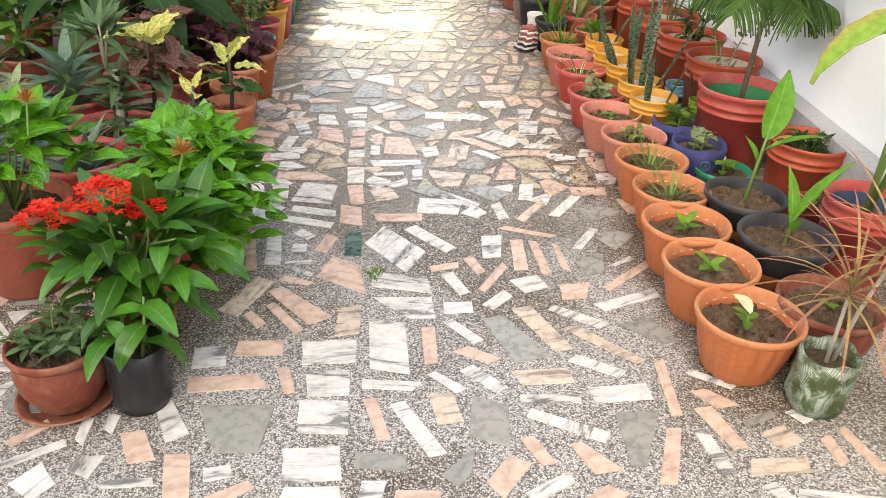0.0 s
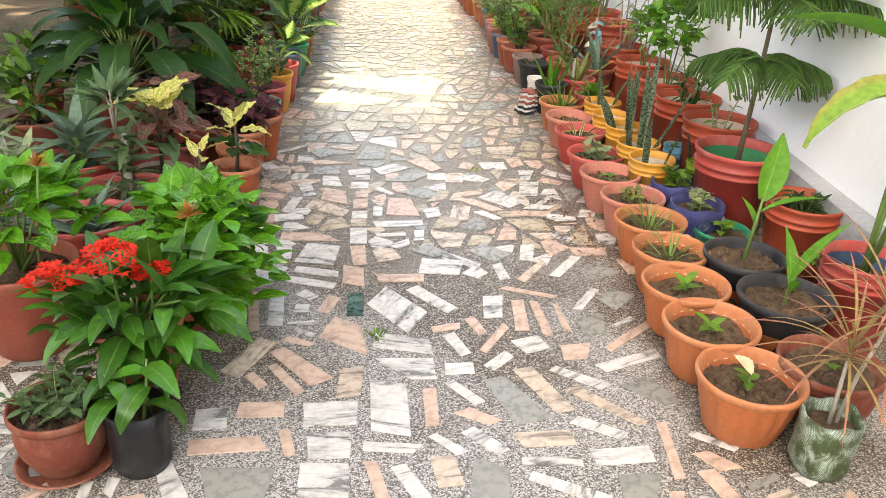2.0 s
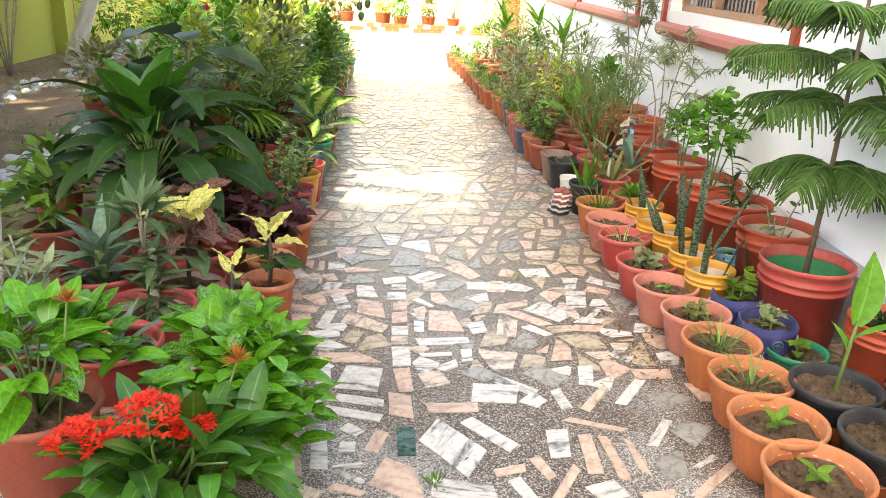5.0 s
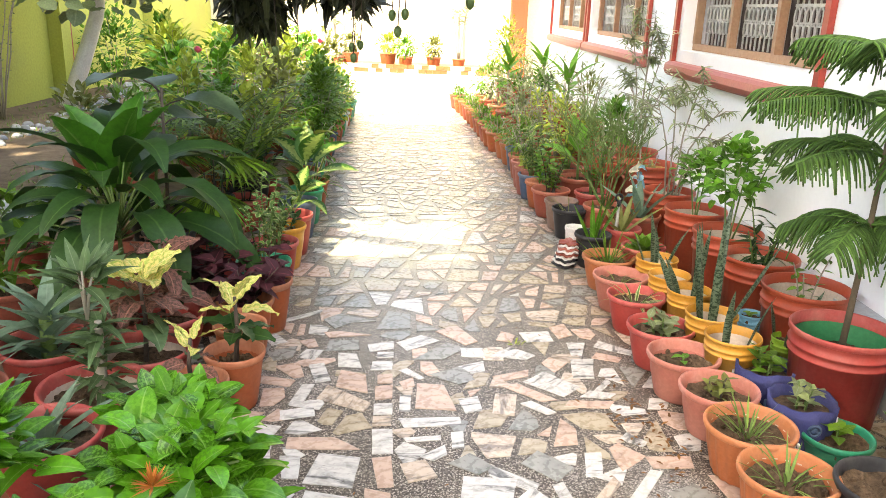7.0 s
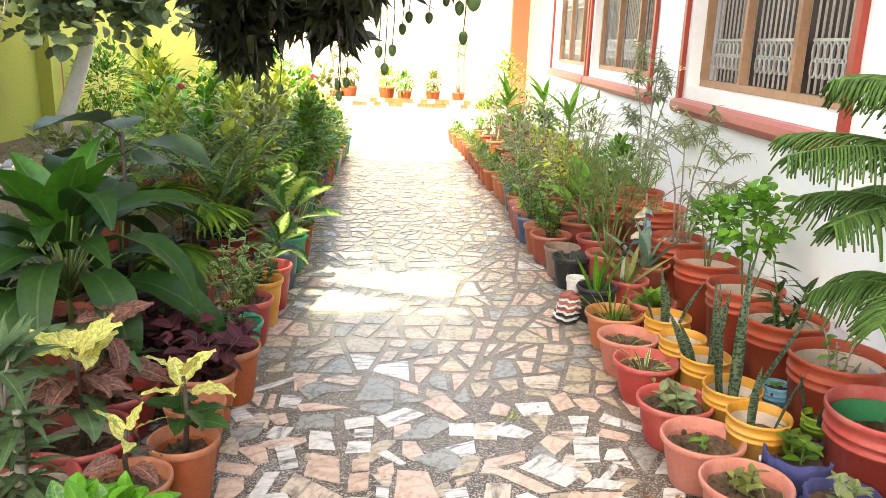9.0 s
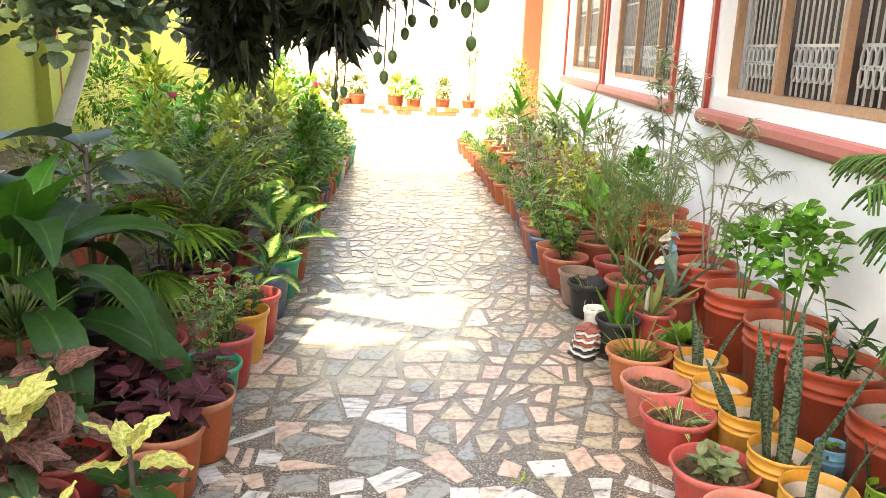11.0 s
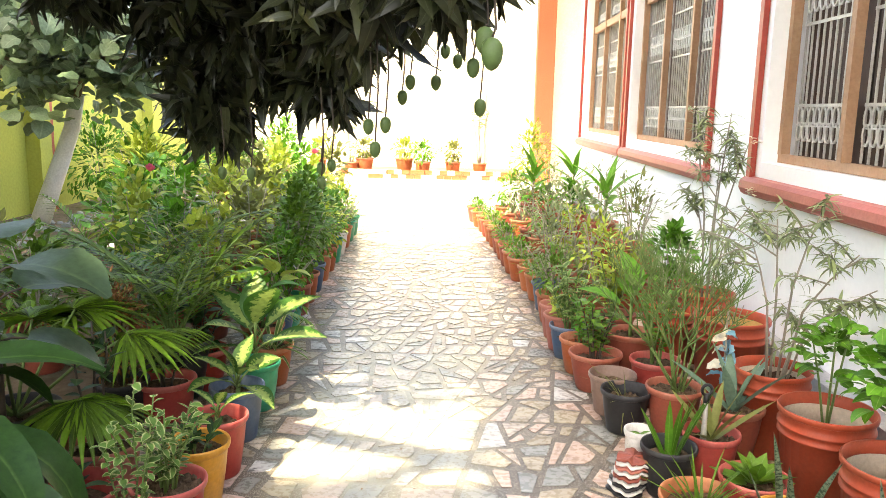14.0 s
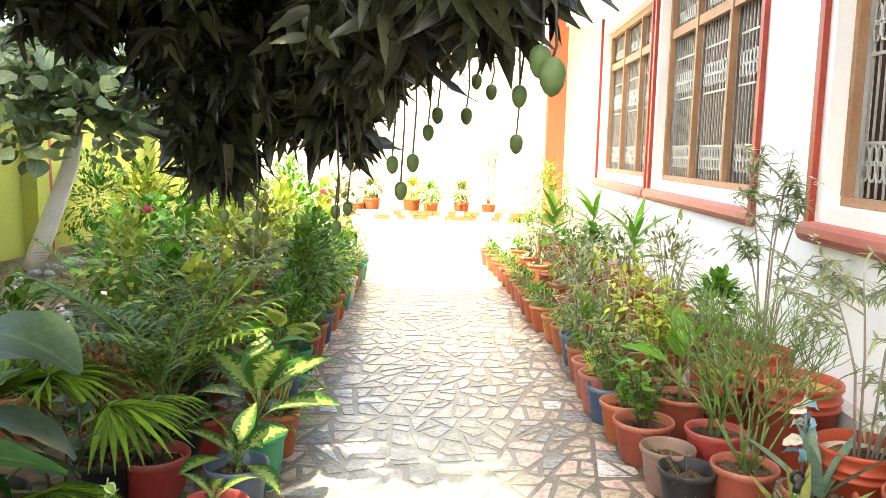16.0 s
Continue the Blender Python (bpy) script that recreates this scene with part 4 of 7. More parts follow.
def bush(par, z, h, r, mat, n=220, leaf=0.05, width=0.028, stem=None, shape="oval", lift=0.35):
    """A round shrub: forked stems and leaves through an uneven crown."""
    st, g = Geo(), Geo()
    c = Vector((0, 0, z + h * 0.5))
    for k in range(7):
        a = k * 2.4
        tip = c + polar(a, RND.uniform(-0.1, 1.3)) * r * 0.85
        st.tube([(0, 0, z - 0.01), Vector((0, 0, z)).lerp(tip, 0.5) + Vector((0, 0, 0.05 * h)), tip], 0.007, 0.003, 5)
    for k in range(int(n * 1.7)):
        d = polar(RND.uniform(0, math.tau), RND.uniform(-1.1, 1.5))
        q = r * RND.uniform(0.35, 1.05) * (0.85 + 0.35 * noise.noise(d * 1.7 + Vector((h, r, k * 0.001))))
        p = c + Vector((d.x * q, d.y * q, d.z * h * 0.5 * q / r))
        s = leaf * RND.uniform(0.6, 1.15)
        g.leaf(p, d + Vector((RND.uniform(-0.6, 0.6), RND.uniform(-0.6, 0.6), RND.uniform(-0.3, 0.6))), s, width * s / leaf, RND.uniform(0.1, 0.9), 3, 0.2, shape, RND.uniform(-0.5, 0.5))
    part("stem", st, stem or TWIG, par)
    part("leaves", g, LEAF[mat], par)


def potted(x, y, r, h, kind, colour, label, liner=None, level=0.8, group="potted plants along the path", base=0.0, turn=None):
    t = root("potted_plant", x, y, base, label, "potted plant", group, RND.uniform(0, 360) if turn is None else turn)
    return t, pot_parts(t, kind, r, h, colour, liner, level)


# ---- front row by the house: small pots ----
KERB = "row of pots along the house side of the path"


def front(x, y, r, h, kind, colour, label, liner=None, level=0.72):
    return potted(x, y, r, h, kind, colour, label, liner, level, KERB)


t, z = front(0.90, 1.88, 0.152, 0.19, "ribbed", "orange", "ribbed orange plastic pot with one cream-leaved seedling")
sprig_seedling(t, z, 0.06, 4, "mid")
g = Geo()
g.leaf((0, 0, z + 0.05), polar(0.4, 0.9), 0.07, 0.055, 0.6, 6, 0.3)
part("leaf", g, LEAF["cream"], t, "single cream white leaf")
for x, y, r in ((0.88, 2.16, 0.150), (0.88, 2.42, 0.150)):
    t, z = front(x, y, r, 0.19, "ribbed", "orange", "ribbed orange plastic pot with a small succulent seedling")
    sprig_seedling(t, z, 0.065, 6, "mid")
for x, y, r in ((0.905, 2.69, 0.143), (0.90, 2.96, 0.146)):
    t, z = front(x, y, r, 0.19, "ribbed", "orange", "orange plastic pot with a tuft of thin rain lily leaves")
    tuft(t, z, 0.17, 26, 0.007)
t, z = front(0.892, 3.224, 0.14, 0.185, "plain", "pink", "faded pink plastic pot with a bushy jade seedling")
shoots(t, z, 0.1, 3, "olive", 0.05, 0.03, 9, 0.3, DARKSTEM)
t, z = front(0.851, 3.5, 0.141, 0.185, "plain", "pink", "faded pink plastic pot with one tiny sprout")
sprig_seedling(t, z, 0.06, 3, "bright")
t, z = front(0.839, 3.777, 0.142, 0.185, "plain", "red", "red plastic pot with a grey-green kalanchoe", GREENLINER)
shoots(t, z, 0.12, 4, "grey", 0.07, 0.045, 8, 0.4, STEM, 0.006)
t, z = front(0.828, 4.148, 0.137, 0.185, "plain", "red", "red plastic pot with a cream-edged spider plant", YELLOWLINER)
tuft(t, z, 0.18, 14, 0.014, "stripe", 1.1, 1.2)
t, z = front(0.818, 4.425, 0.139, 0.185, "plain", "pink", "faded pink plastic pot of bare earth with a weed")
tuft(t, z, 0.1, 6, 0.006)
t, z = front(0.824, 4.734, 0.144, 0.185, "plain", "orange", "orange plastic pot with thin green grassy leaves")
tuft(t, z, 0.22, 34, 0.009, "mid", 1.0, 0.8)
t, z = front(0.808, 5.098, 0.108, 0.205, "plain", "black", "black plastic pot with upright sword-shaped leaves")
tuft(t, z, 0.38, 9, 0.03, "bright", 0.5, 0.35)
t, z = front(0.73, 5.25, 0.062, 0.2, "plain", "grey", "small white plastic pot behind the black pot")
sprig_seedling(t, z, 0.05, 4)
for x, y, c, lab in ((0.77, 5.698, "black", "black plastic pot wound with thin wire stems"), (0.75, 5.915, "brown", "grey-brown plastic pot of bare earth")):
    t, z = front(x, y, 0.117, 0.205, "plain", c, lab)
    tuft(t, z, 0.22, 10, 0.004, "olive", 1.3, 1.5)
t, z = front(0.725, 6.25, 0.142, 0.205, "plain", "brick", "brick red plastic pot with a dark-stemmed bushy shrub")
shoots(t, z, 0.36, 7, "mid", 0.06, 0.035, 20, 0.4, DARKSTEM)
t, z = front(0.688, 6.512, 0.122, 0.205, "plain", "terracotta", "terracotta plastic pot with a small shrub")
shoots(t, z, 0.3, 5, "bright", 0.06, 0.03, 14, 0.4)
t, z = front(0.657, 6.779, 0.117, 0.205, "plain", "blue", "blue plastic pot with a cream-variegated shrub")
shoots(t, z, 0.42, 10, "variegated", 0.07, 0.028, 22, 0.45)
for x, y in ((0.64, 6.93), (0.64, 7.19)):
    t, z = front(x, y, 0.12, 0.23, "plain", "pink", "faded red plastic pot with a low yellow-green plant")
    shoots(t, z, 0.16, 6, "yellow", 0.06, 0.03, 10, 0.5)
t, z = front(0.66, 7.55, 0.13, 0.22, "plain", "terracotta", "terracotta plastic pot with a leafy shrub")
bush(t, z, 0.4, 0.2, "mid", 200, 0.05, 0.02)
t, z = front(0.66, 7.89, 0.127, 0.22, "plain", "blue", "dark blue plastic pot with a tall grey-green shrub")
bush(t, z, 0.7, 0.22, "grey", 260, 0.06, 0.02, TWIG, "lance")
for k, (x, y, c) in enumerate(((0.63, 8.2, "orange"), (0.60, 8.52, "orange"), (0.54, 8.89, "terracotta"), (0.51, 9.2, "terracotta"), (0.49, 9.52, "brick"), (0.47, 9.85, "terracotta"),
                               (0.45, 10.2, "brick"), (0.42, 10.55, "terracotta"), (0.39, 10.9, "terracotta"), (0.36, 11.25, "brick"), (0.33, 11.6, "terracotta"), (0.27, 12.0, "terracotta"), (0.22, 12.45, "brick"))):
    t, z = front(x, y, 0.125, 0.21, "plain", c, "sunlit terracotta plastic pot with a low green plant")
    if k % 3 == 1:
        tuft(t, z, 0.2, 40, 0.008, "bright", 1.2, 0.9)
    else:
        bush(t, z, 0.2, 0.14, "bright" if k % 2 else "mid", 130, 0.045, 0.018)

# striped sack
st = root("striped_sack", 0.655, 5.1, 0, "folded red, white and black striped cloth bundle", "cloth bundle")
for k, c in enumerate(("black", "grey", "black", "grey", "brick", "grey", "pink", "grey", "brick")):
    g = Geo()
    pts, faces, n = [], [], 40
    slump = 0.078 - 0.0012 * k
    for r, zz in ((0.0, 0.003), (0.9, 0.0033), (1.0, 0.007), (1.0, 0.012), (0.9, 0.0157), (0.0, 0.016)):
        for i in range(n):
            a = math.tau * i / n
            q = slump * r * (1 + 0.09 * math.sin(3 * a + 0.5 * k) + 0.05 * math.sin(7 * a + 1.1 * k))
            wave = (0.006 * math.sin(5 * a + 0.4) + 0.004 * math.sin(11 * a)) * r * min(k, 3) / 3
            pts.append((q * math.cos(a) * 0.9 + 0.003 * k, q * math.sin(a) + 0.002 * k, 0.016 * k + zz + wave))
    for j in range(5):
        faces += [(j * n + i, j * n + (i + 1) % n, (j + 1) * n + (i + 1) % n, (j + 1) * n + i) for i in range(n)]
    g.add(pts, faces)
    part("fold", g, POT[c], st)

# ---- second row by the house ----
MID = "second row of pots by the house"


def painted_band(par, r, h):
    """Orange paint round the lower half of a black pot, with dark rings on it."""
    g = Geo()
    g.lathe([(0.69 * r, 0.012), (0.76 * r, h * 0.22), (0.855 * r, h * 0.55)], 28)
    band = part("painted_band", g, POT["orange"], par, "orange painted lower half")
    for k in range(9):
        a = math.tau * k / 9
        g = Geo()
        ring = []
        for q in range(11):
            u, v = 0.02 * math.cos(q * math.tau / 10), h * 0.28 + 0.024 * math.sin(q * math.tau / 10)
            rr = (0.7 + 0.155 * (v / (h * 0.55))) * r + 0.004
            ring.append((rr * math.cos(a + u / rr), rr * math.sin(a + u / rr), v))
        g.tube(ring, 0.004, 0.004, 4)
        part("painted_ring", g, POT["black"], band)


def printed_motifs(par, r0, r1, h, inks, rows=(0.3, 0.66), count=6, size=0.02):
    """Printed flower rings with a dot in each, set on the side of a bag or cup of lower radius r0 and upper radius r1."""
    for j, level in enumerate(rows):
        for k in range(count):
            a = math.tau * (k + 0.5 * j) / count
            g = Geo()
            for q, thick in ((size, 0.3 * size), (size * 0.3, 0.35 * size)):
                ring = []
                for i in range(11):
                    u, v = q * math.cos(i * math.tau / 10), level * h + q * math.sin(i * math.tau / 10)
                    rr = r0 + (r1 - r0) * v / h + 0.002
                    ring.append((rr * math.cos(a + u / rr), rr * math.sin(a + u / rr), v))
                g.tube(ring, thick, thick, 4)
            part("printed_flower", g, inks[(j + k) % len(inks)], par, "printed flower motif")


t, z = potted(1.165, 2.29, 0.155, 0.22, "plain", "black", "black painted pot with a canna shoot on dry earth", None, 0.82, MID)
painted_band(t, 0.155, 0.22)
canna(t, z, 0.1, ((1.2, 1.3, 0.26, 0.045), (3.4, 1.25, 0.2, 0.045), (0.2, 1.0, 0.13, 0.03)))
t, z = potted(1.14, 2.59, 0.145, 0.22, "plain", "black", "black and orange painted pot with a tall canna", None, 0.82, MID, turn=0)
painted_band(t, 0.145, 0.22)
canna(t, z, 0.26, ((0.6, 1.25, 0.25, 0.095), (-0.7, 0.8, 0.22, 0.04), (2.6, 1.2, 0.12, 0.03)))
t, z = potted(1.16, 1.95, 0.150, 0.19, "round", "clay", "worn clay bowl of earth behind the orange pots", None, 0.82, MID)
sprig_seedling(t, z, 0.04, 3)
b = root("grow_bag", 1.055, 1.72, 0, "woven green plastic grow bag with two thin red-leaved dracaena stems", "grow bag", MID, 0)
z = bag_parts(b, 0.074, 0.18, "weave")
marginata(b, z)
t, z = potted(1.23, 3.03, 0.118, 0.12, "bowl", "green", "shallow green plastic bowl with small seedlings", None, 0.7, MID)
sprig_seedling(t, z, 0.09, 6, "mid")
for x, y, s, lab in ((1.15, 3.14, 0.11, "blue patterned cloth grow bag with a whitish succulent"), (1.13, 3.40, 0.105, "navy blue cloth grow bag with a young shrub")):
    b = root("grow_bag", x, y, 0, lab, "grow bag", MID)
    z = bag_parts(b, s, 0.19, "navy")
    printed_motifs(b, s, s * 1.02, 0.19, (POT["yellow"], POT["grey"]) if y > 3.2 else (POT["grey"], POT["blue"]))
    shoots(b, z, 0.12, 4, "grey" if y < 3.2 else "mid", 0.06, 0.04, 7, 0.4)
for k, (x, y, r, h) in enumerate(((1.05, 3.54, 0.108, 0.5), (1.045, 3.77, 0.108, 0.64), (1.04, 4.05, 0.1, 0.5), (1.01, 4.26, 0.1, 0.0), (1.02, 4.52, 0.107, 0.36))):
    t, z = potted(x, y, r, 0.25, "bucket", "yellow", "small yellow paint bucket with snake plant leaves" if h else "small yellow paint bucket of pale dry earth", LINER, 0.66, MID)
    if h:
        snake(t, z, h, (2, 5, 4, 0, 4)[k])
t, z = potted(1.31, 3.65, 0.053, 0.2, "bucket", "lime", "lime green patterned cup with snake plant leaves", None, 0.85, MID)
printed_motifs(t, 0.043, 0.051, 0.2, (POT["red"], POT["yellow"]), (0.25, 0.55), 5, 0.015)
snake(t, z, 0.26, 3)
t, z = potted(1.27, 3.90, 0.056, 0.2, "bucket", "sky", "light blue patterned plastic cup planter", None, 0.85, MID)
printed_motifs(t, 0.046, 0.054, 0.2, (POT["blue"],), (0.3, 0.6), 5, 0.014)
sprig_seedling(t, z, 0.05, 4)
t, z = potted(1.03, 4.82, 0.122, 0.22, "plain", "red", "red plastic pot with a green succulent rosette", None, 0.85, MID)
rosette(t, z, 0.16, 18, 0.06, "mid", 0.4, 0.2, 1.3, "oval")
t, z = potted(1.0, 5.2, 0.114, 0.22, "plain", "red", "red plastic pot with a grey-green aloe", None, 0.82, MID)
rosette(t, z, 0.3, 8, 0.035, "olive", 0.2, 0.6, 1.4)
tool = root("hand_tool", 0.95, 5.14, 0.185, "silver hand tool with a black ring handle stuck in a pot", "hand tool")
g = Geo()
g.tube([(0, 0, 0.0), (0.0, 0.0, 0.09), (0.0, 0.0, 0.2)], 0.013, 0.007, 10)
part("blade", g, IRON, tool, "worn silver shaft")
g = Geo()
g.tube([(0.019 * math.cos(k * math.tau / 16), 0.0, 0.225 + 0.021 * math.sin(k * math.tau / 16)) for k in range(17)], 0.0065, 0.0065, 8)
g.tube([(0, 0, 0.175), (0, 0, 0.208)], 0.013, 0.011, 10)
part("handle", g, POT["black"], tool, "black plastic ring handle")
orn = root("plastic_ornament", 1.17, 5.6, 0, "blue and white plastic wrapper tied to a thin stick", "ornament")
g = Geo()
g.tube([(0, 0, 0), (0.004, 0, 0.3), (0, 0.004, 0.62)], 0.005, 0.004, 6)
part("stick", g, TWIG, orn)
FOLD = random.Random(8)
for k in range(16):
    g = Geo()
    g.leaf((FOLD.uniform(-0.01, 0.01), FOLD.uniform(-0.01, 0.01), 0.3 + 0.016 * k), polar(k * 2.4, FOLD.uniform(-0.6, 0.8)), FOLD.uniform(0.05, 0.09), FOLD.uniform(0.03, 0.05), FOLD.uniform(0.4, 1.6), 5, 0.5, "egg", FOLD.uniform(-1, 1), 0.1)
    part("wrapper_fold", g, LEAF["white"] if k in (0, 4, 9, 12, 14, 15) else POT["sky"], orn)
t, z = potted(1.16, 5.42, 0.13, 0.25, "plain", "brick", "brick red pot with a blue-green agave", None, 0.85, MID)
rosette(t, z, 0.36, 7, 0.05, "blue", 0.25, 0.7, 1.4)
t, z = potted(0.98, 5.66, 0.13, 0.24, "plain", "brick", "brick red pot with a tangled pencil cactus", None, 0.85, MID)
pencil(t, z, 0.7, 12)
t, z = potted(0.99, 6.05, 0.13, 0.24, "plain", "red", "red plastic pot with a mixed green shrub", None, 0.85, MID)
shoots(t, z, 0.5, 6, "mid", 0.07, 0.03, 18, 0.35)
t, z = potted(0.96, 6.5, 0.14, 0.25, "plain", "brick", "brick red pot with a broad pale-leaved plant", None, 0.85, MID)
broad(t, z, 6, 0.26, 0.12, "bright", 0.2, None, 0.5, 1.4, 0.6)
t, z = potted(0.94, 6.9, 0.14, 0.25, "plain", "brick", "brick red pot with a yellow-green shrub", None, 0.85, MID)
shoots(t, z, 0.56, 12, "yellow", 0.09, 0.034, 18, 0.45)
for k, (x, y) in enumerate(((0.92, 7.4), (0.9, 7.9), (0.88, 8.5), (0.84, 9.1), (0.8, 9.7), (0.76, 10.3), (0.7, 10.9), (0.64, 11.5), (0.58, 12.1))):
    t, z = potted(x, y, 0.14, 0.26, "plain", "brick" if k % 2 else "terracotta", "brick red plastic pot with a leafy shrub", None, 0.85, MID)
    if k == 5:
        broad(t, z, 16, 0.34, 0.075, "bright", 0.6, TWIG, 0.0, 1.3, 0.5, "lance", 0.12)
        continue
    bush(t, z, (0.6, 0.85, 0.5, 0.7, 0.55, 0.7, 0.5, 0.6, 0.5)[k], 0.26, ("yellow", "grey", "yellow", "grey", "bright", "olive", "grey", "mid", "bright")[k], 120, 0.07, 0.026)

# ---- buckets against the house wall ----
WALLROW = "buckets along the house wall"


def bucket(x, y, r, h, label, colour="bucket", liner=LINER, level=0.64):
    return potted(x, y, r, h, "bucket", colour, label, liner, level, WALLROW)


t, z = potted(1.37, 3.35, 0.188, 0.37, "bucket", "red", "large red paint bucket, green inside, with a young araucaria", GREENLINER, 0.66, WALLROW, 0.0, 0)
araucaria(t, z, 1.17)
t, z = bucket(1.50, 2.93, 0.15, 0.30, "orange-red bucket, yellowed inside, with a small dark shrub", "bucket", YELLOWLINER, 0.8)
shoots(t, z, 0.12, 7, "deep", 0.07, 0.02, 10, 0.7)
t, z = potted(1.48, 2.42, 0.14, 0.3, "bucket", "red", "red bucket with blue inside and a large-leaved canna", POT["blue"], 0.7, WALLROW, 0.0, 0)
canna(t, z, 0.45, ((0.3, 1.0, 0.4, 0.13), (-0.9, 1.2, 0.4, 0.12)))
g = Geo()
g.tube([(0.0, 0.0, z - 0.02), (-0.03, -0.14, z + 0.4), (-0.1, -0.3, z + 0.68)], 0.012, 0.007, 6)
g.tube([(0.0, 0.0, z - 0.02), (0.06, 0.1, z + 0.4), (0.1, 0.2, z + 0.72)], 0.011, 0.007, 6)
part("stalk", g, STEM, t)
g = Geo()
g.leaf((-0.1, -0.3, z + 0.68), (-0.82, 0.0, 0.55), 0.44, 0.16, 1.7, 14, 0.5, "egg", 0.0, 0.02)
part("leaf", g, LEAF["arch"], t, "arched pale green canna leaf with browned edges")
g = Geo()
g.leaf((0.1, 0.2, z + 0.72), (-0.9, 0.1, 0.5), 0.54, 0.13, 0.6, 12, 0.45, "oval", 0.3)
part("leaf", g, LEAF["bright"], t)
t, z = potted(1.46, 2.7, 0.072, 0.15, "plain", "clay", "small clay pot of earth between the buckets", None, 0.85, WALLROW)
sprig_seedling(t, z, 0.04, 3)
t, z = bucket(1.44, 3.80, 0.18, 0.37, "red paint bucket with a sparse twiggy seedling")
shoots(t, z, 0.28, 3, "mid", 0.045, 0.025, 9, 0.4, TWIG)
t, z = bucket(1.40, 4.19, 0.175, 0.38, "red paint bucket with a narrow-leaved shrub")
shoots(t, z, 0.36, 4, "deep", 0.11, 0.025, 16, 0.35, STEM, 0.006, "lance")
t, z = bucket(1.40, 4.61, 0.178, 0.38, "red paint bucket with a bright green citrus shrub")
dome(t, (0, 0, 0.67), (0.2, 0.2, 0.21), "bright", 210, 0.075, 0.05, "egg", -1.1, 0.9, 4, STEM, z)
t, z = bucket(1.38, 5.07, 0.175, 0.38, "red paint bucket with a young lemon shrub")
dome(t, (0, 0, 0.58), (0.15, 0.15, 0.16), "bright", 80, 0.075, 0.05, "egg", -1.1, 0.9, 3, STEM, z)
t, z = potted(1.36, 5.54, 0.165, 0.38, "bucket", "bucket", "red paint bucket with a leaning oleander", LINER, 0.82, WALLROW, 0.0, 0)
oleander(t, z, ((0.1, -0.1, 0.78), (0.2, -0.38, 0.5), (-0.14, 0.0, 0.62), (0.14, -0.12, 0.27), (0.16, -0.3, 0.62), (0.0, 0.1, 0.7)))
t, z = bucket(1.42, 6.24, 0.195, 0.42, "orange-red paint bucket, yellowed inside, with a thorny seedling", "bucket", YELLOWLINER)
shoots(t, z, 0.26, 4, "olive", 0.05, 0.03, 8, 0.5, TWIG)
t, z = potted(1.46, 6.80, 0.17, 0.42, "bucket", "bucket", "orange-red paint bucket, yellowed inside, with tall oleander", YELLOWLINER, 0.82, WALLROW, 0.0, 0)
oleander(t, z, ((-0.14, 0.0, 1.05), (0.1, -0.2, 0.95), (0.1, -0.3, 0.62), (0.02, 0.0, 0.82), (-0.1, 0.05, 0.66), (-0.02, -0.22, 1.06)), 4)
t, z = bucket(1.2, 6.62, 0.15, 0.36, "orange-red paint bucket with thin shrub stems", "bucket", YELLOWLINER)
shoots(t, z, 0.5, 4, "grey", 0.08, 0.02, 12, 0.35, TWIG, 0.005, "lance")
for k, (x, y) in enumerate(((1.42, 7.4), (1.3, 8.0), (1.42, 8.6), (1.3, 9.2), (1.4, 9.9), (1.2, 10.5), (1.3, 11.2), (1.1, 11.9), (0.95, 12.6))):
    t, z = bucket(x, y, 0.165, 0.4, "orange-red paint bucket with a leafy shrub", "bucket" if k % 2 else "brick", YELLOWLINER)
    if k == 8:
        bush(t, z, 1.1, 0.34, "yellow", 330, 0.08, 0.035)
    elif k in (0, 5):
        bush(t, z, 0.5, 0.22, "bright", 240, 0.07, 0.045)
    elif k in (3, 6):
        broad(t, z, 14, 0.4, 0.06, "bright", 0.5, None, 0.2, 1.3, 0.7, "lance", 0.2)
    else:
        bush(t, z, 0.75, 0.28, ("grey", "olive", "grey", "mid")[k % 4], 105, 0.08, 0.02, TWIG, "lance")

# ---- garden side: front plants ----
GARDEN = "row of pots along the garden side of the path"


def side(x, y, r, h, kind, colour, label, liner=None, level=0.8, turn=None):
    return potted(x, y, r, h, kind, colour, label, liner, level, GARDEN, 0.0, turn)


t, z = side(-0.92, 1.68, 0.118, 0.19, "round", "clay", "weathered clay bowl on a saucer with small succulent shoots", None, 0.85)
shoots(t, z, 0.12, 22, "sage", 0.042, 0.02, 9, 1.5, STEM, 0.003)
g = Geo()
g.lathe([(0.0, 0.002), (0.1, 0.002), (0.125, 0.022), (0.118, 0.024), (0.095, 0.0045)], 28)
part("saucer", g, POT["clay"], t)
b = root("grow_bag", -0.73, 1.68, 0, "black plastic grow bag holding a young ixora stem", "grow bag", GARDEN)
z = bag_parts(b, 0.072, 0.19, "black")
shoots(b, z, 0.2, 3, "ixora", 0.15, 0.055, 6, 0.3, STEM, 0.006, "egg", 0.3, 1.7)
t, z = side(-0.82, 1.98, 0.13, 0.26, "plain", "brick", "brick red pot with a red-flowering ixora bush", None, 0.85, 0)
ixora(t, z)
buds(t, 0.17, 0.02, 0.56)
t, z = side(-0.78, 2.40, 0.14, 0.27, "plain", "brick", "brick red pot with a dense bright green pothos", None, 0.9)
dome(t, (0.06, -0.06, 0.27), (0.25, 0.31, 0.25), "pothos", 330, 0.105, 0.07, "egg", -1.1, 0.9, 8, STEM, z)
t, z = side(-0.84, 2.7, 0.13, 0.24, "plain", "brick", "brick red pot with a spreading bright green pothos", None, 0.9)
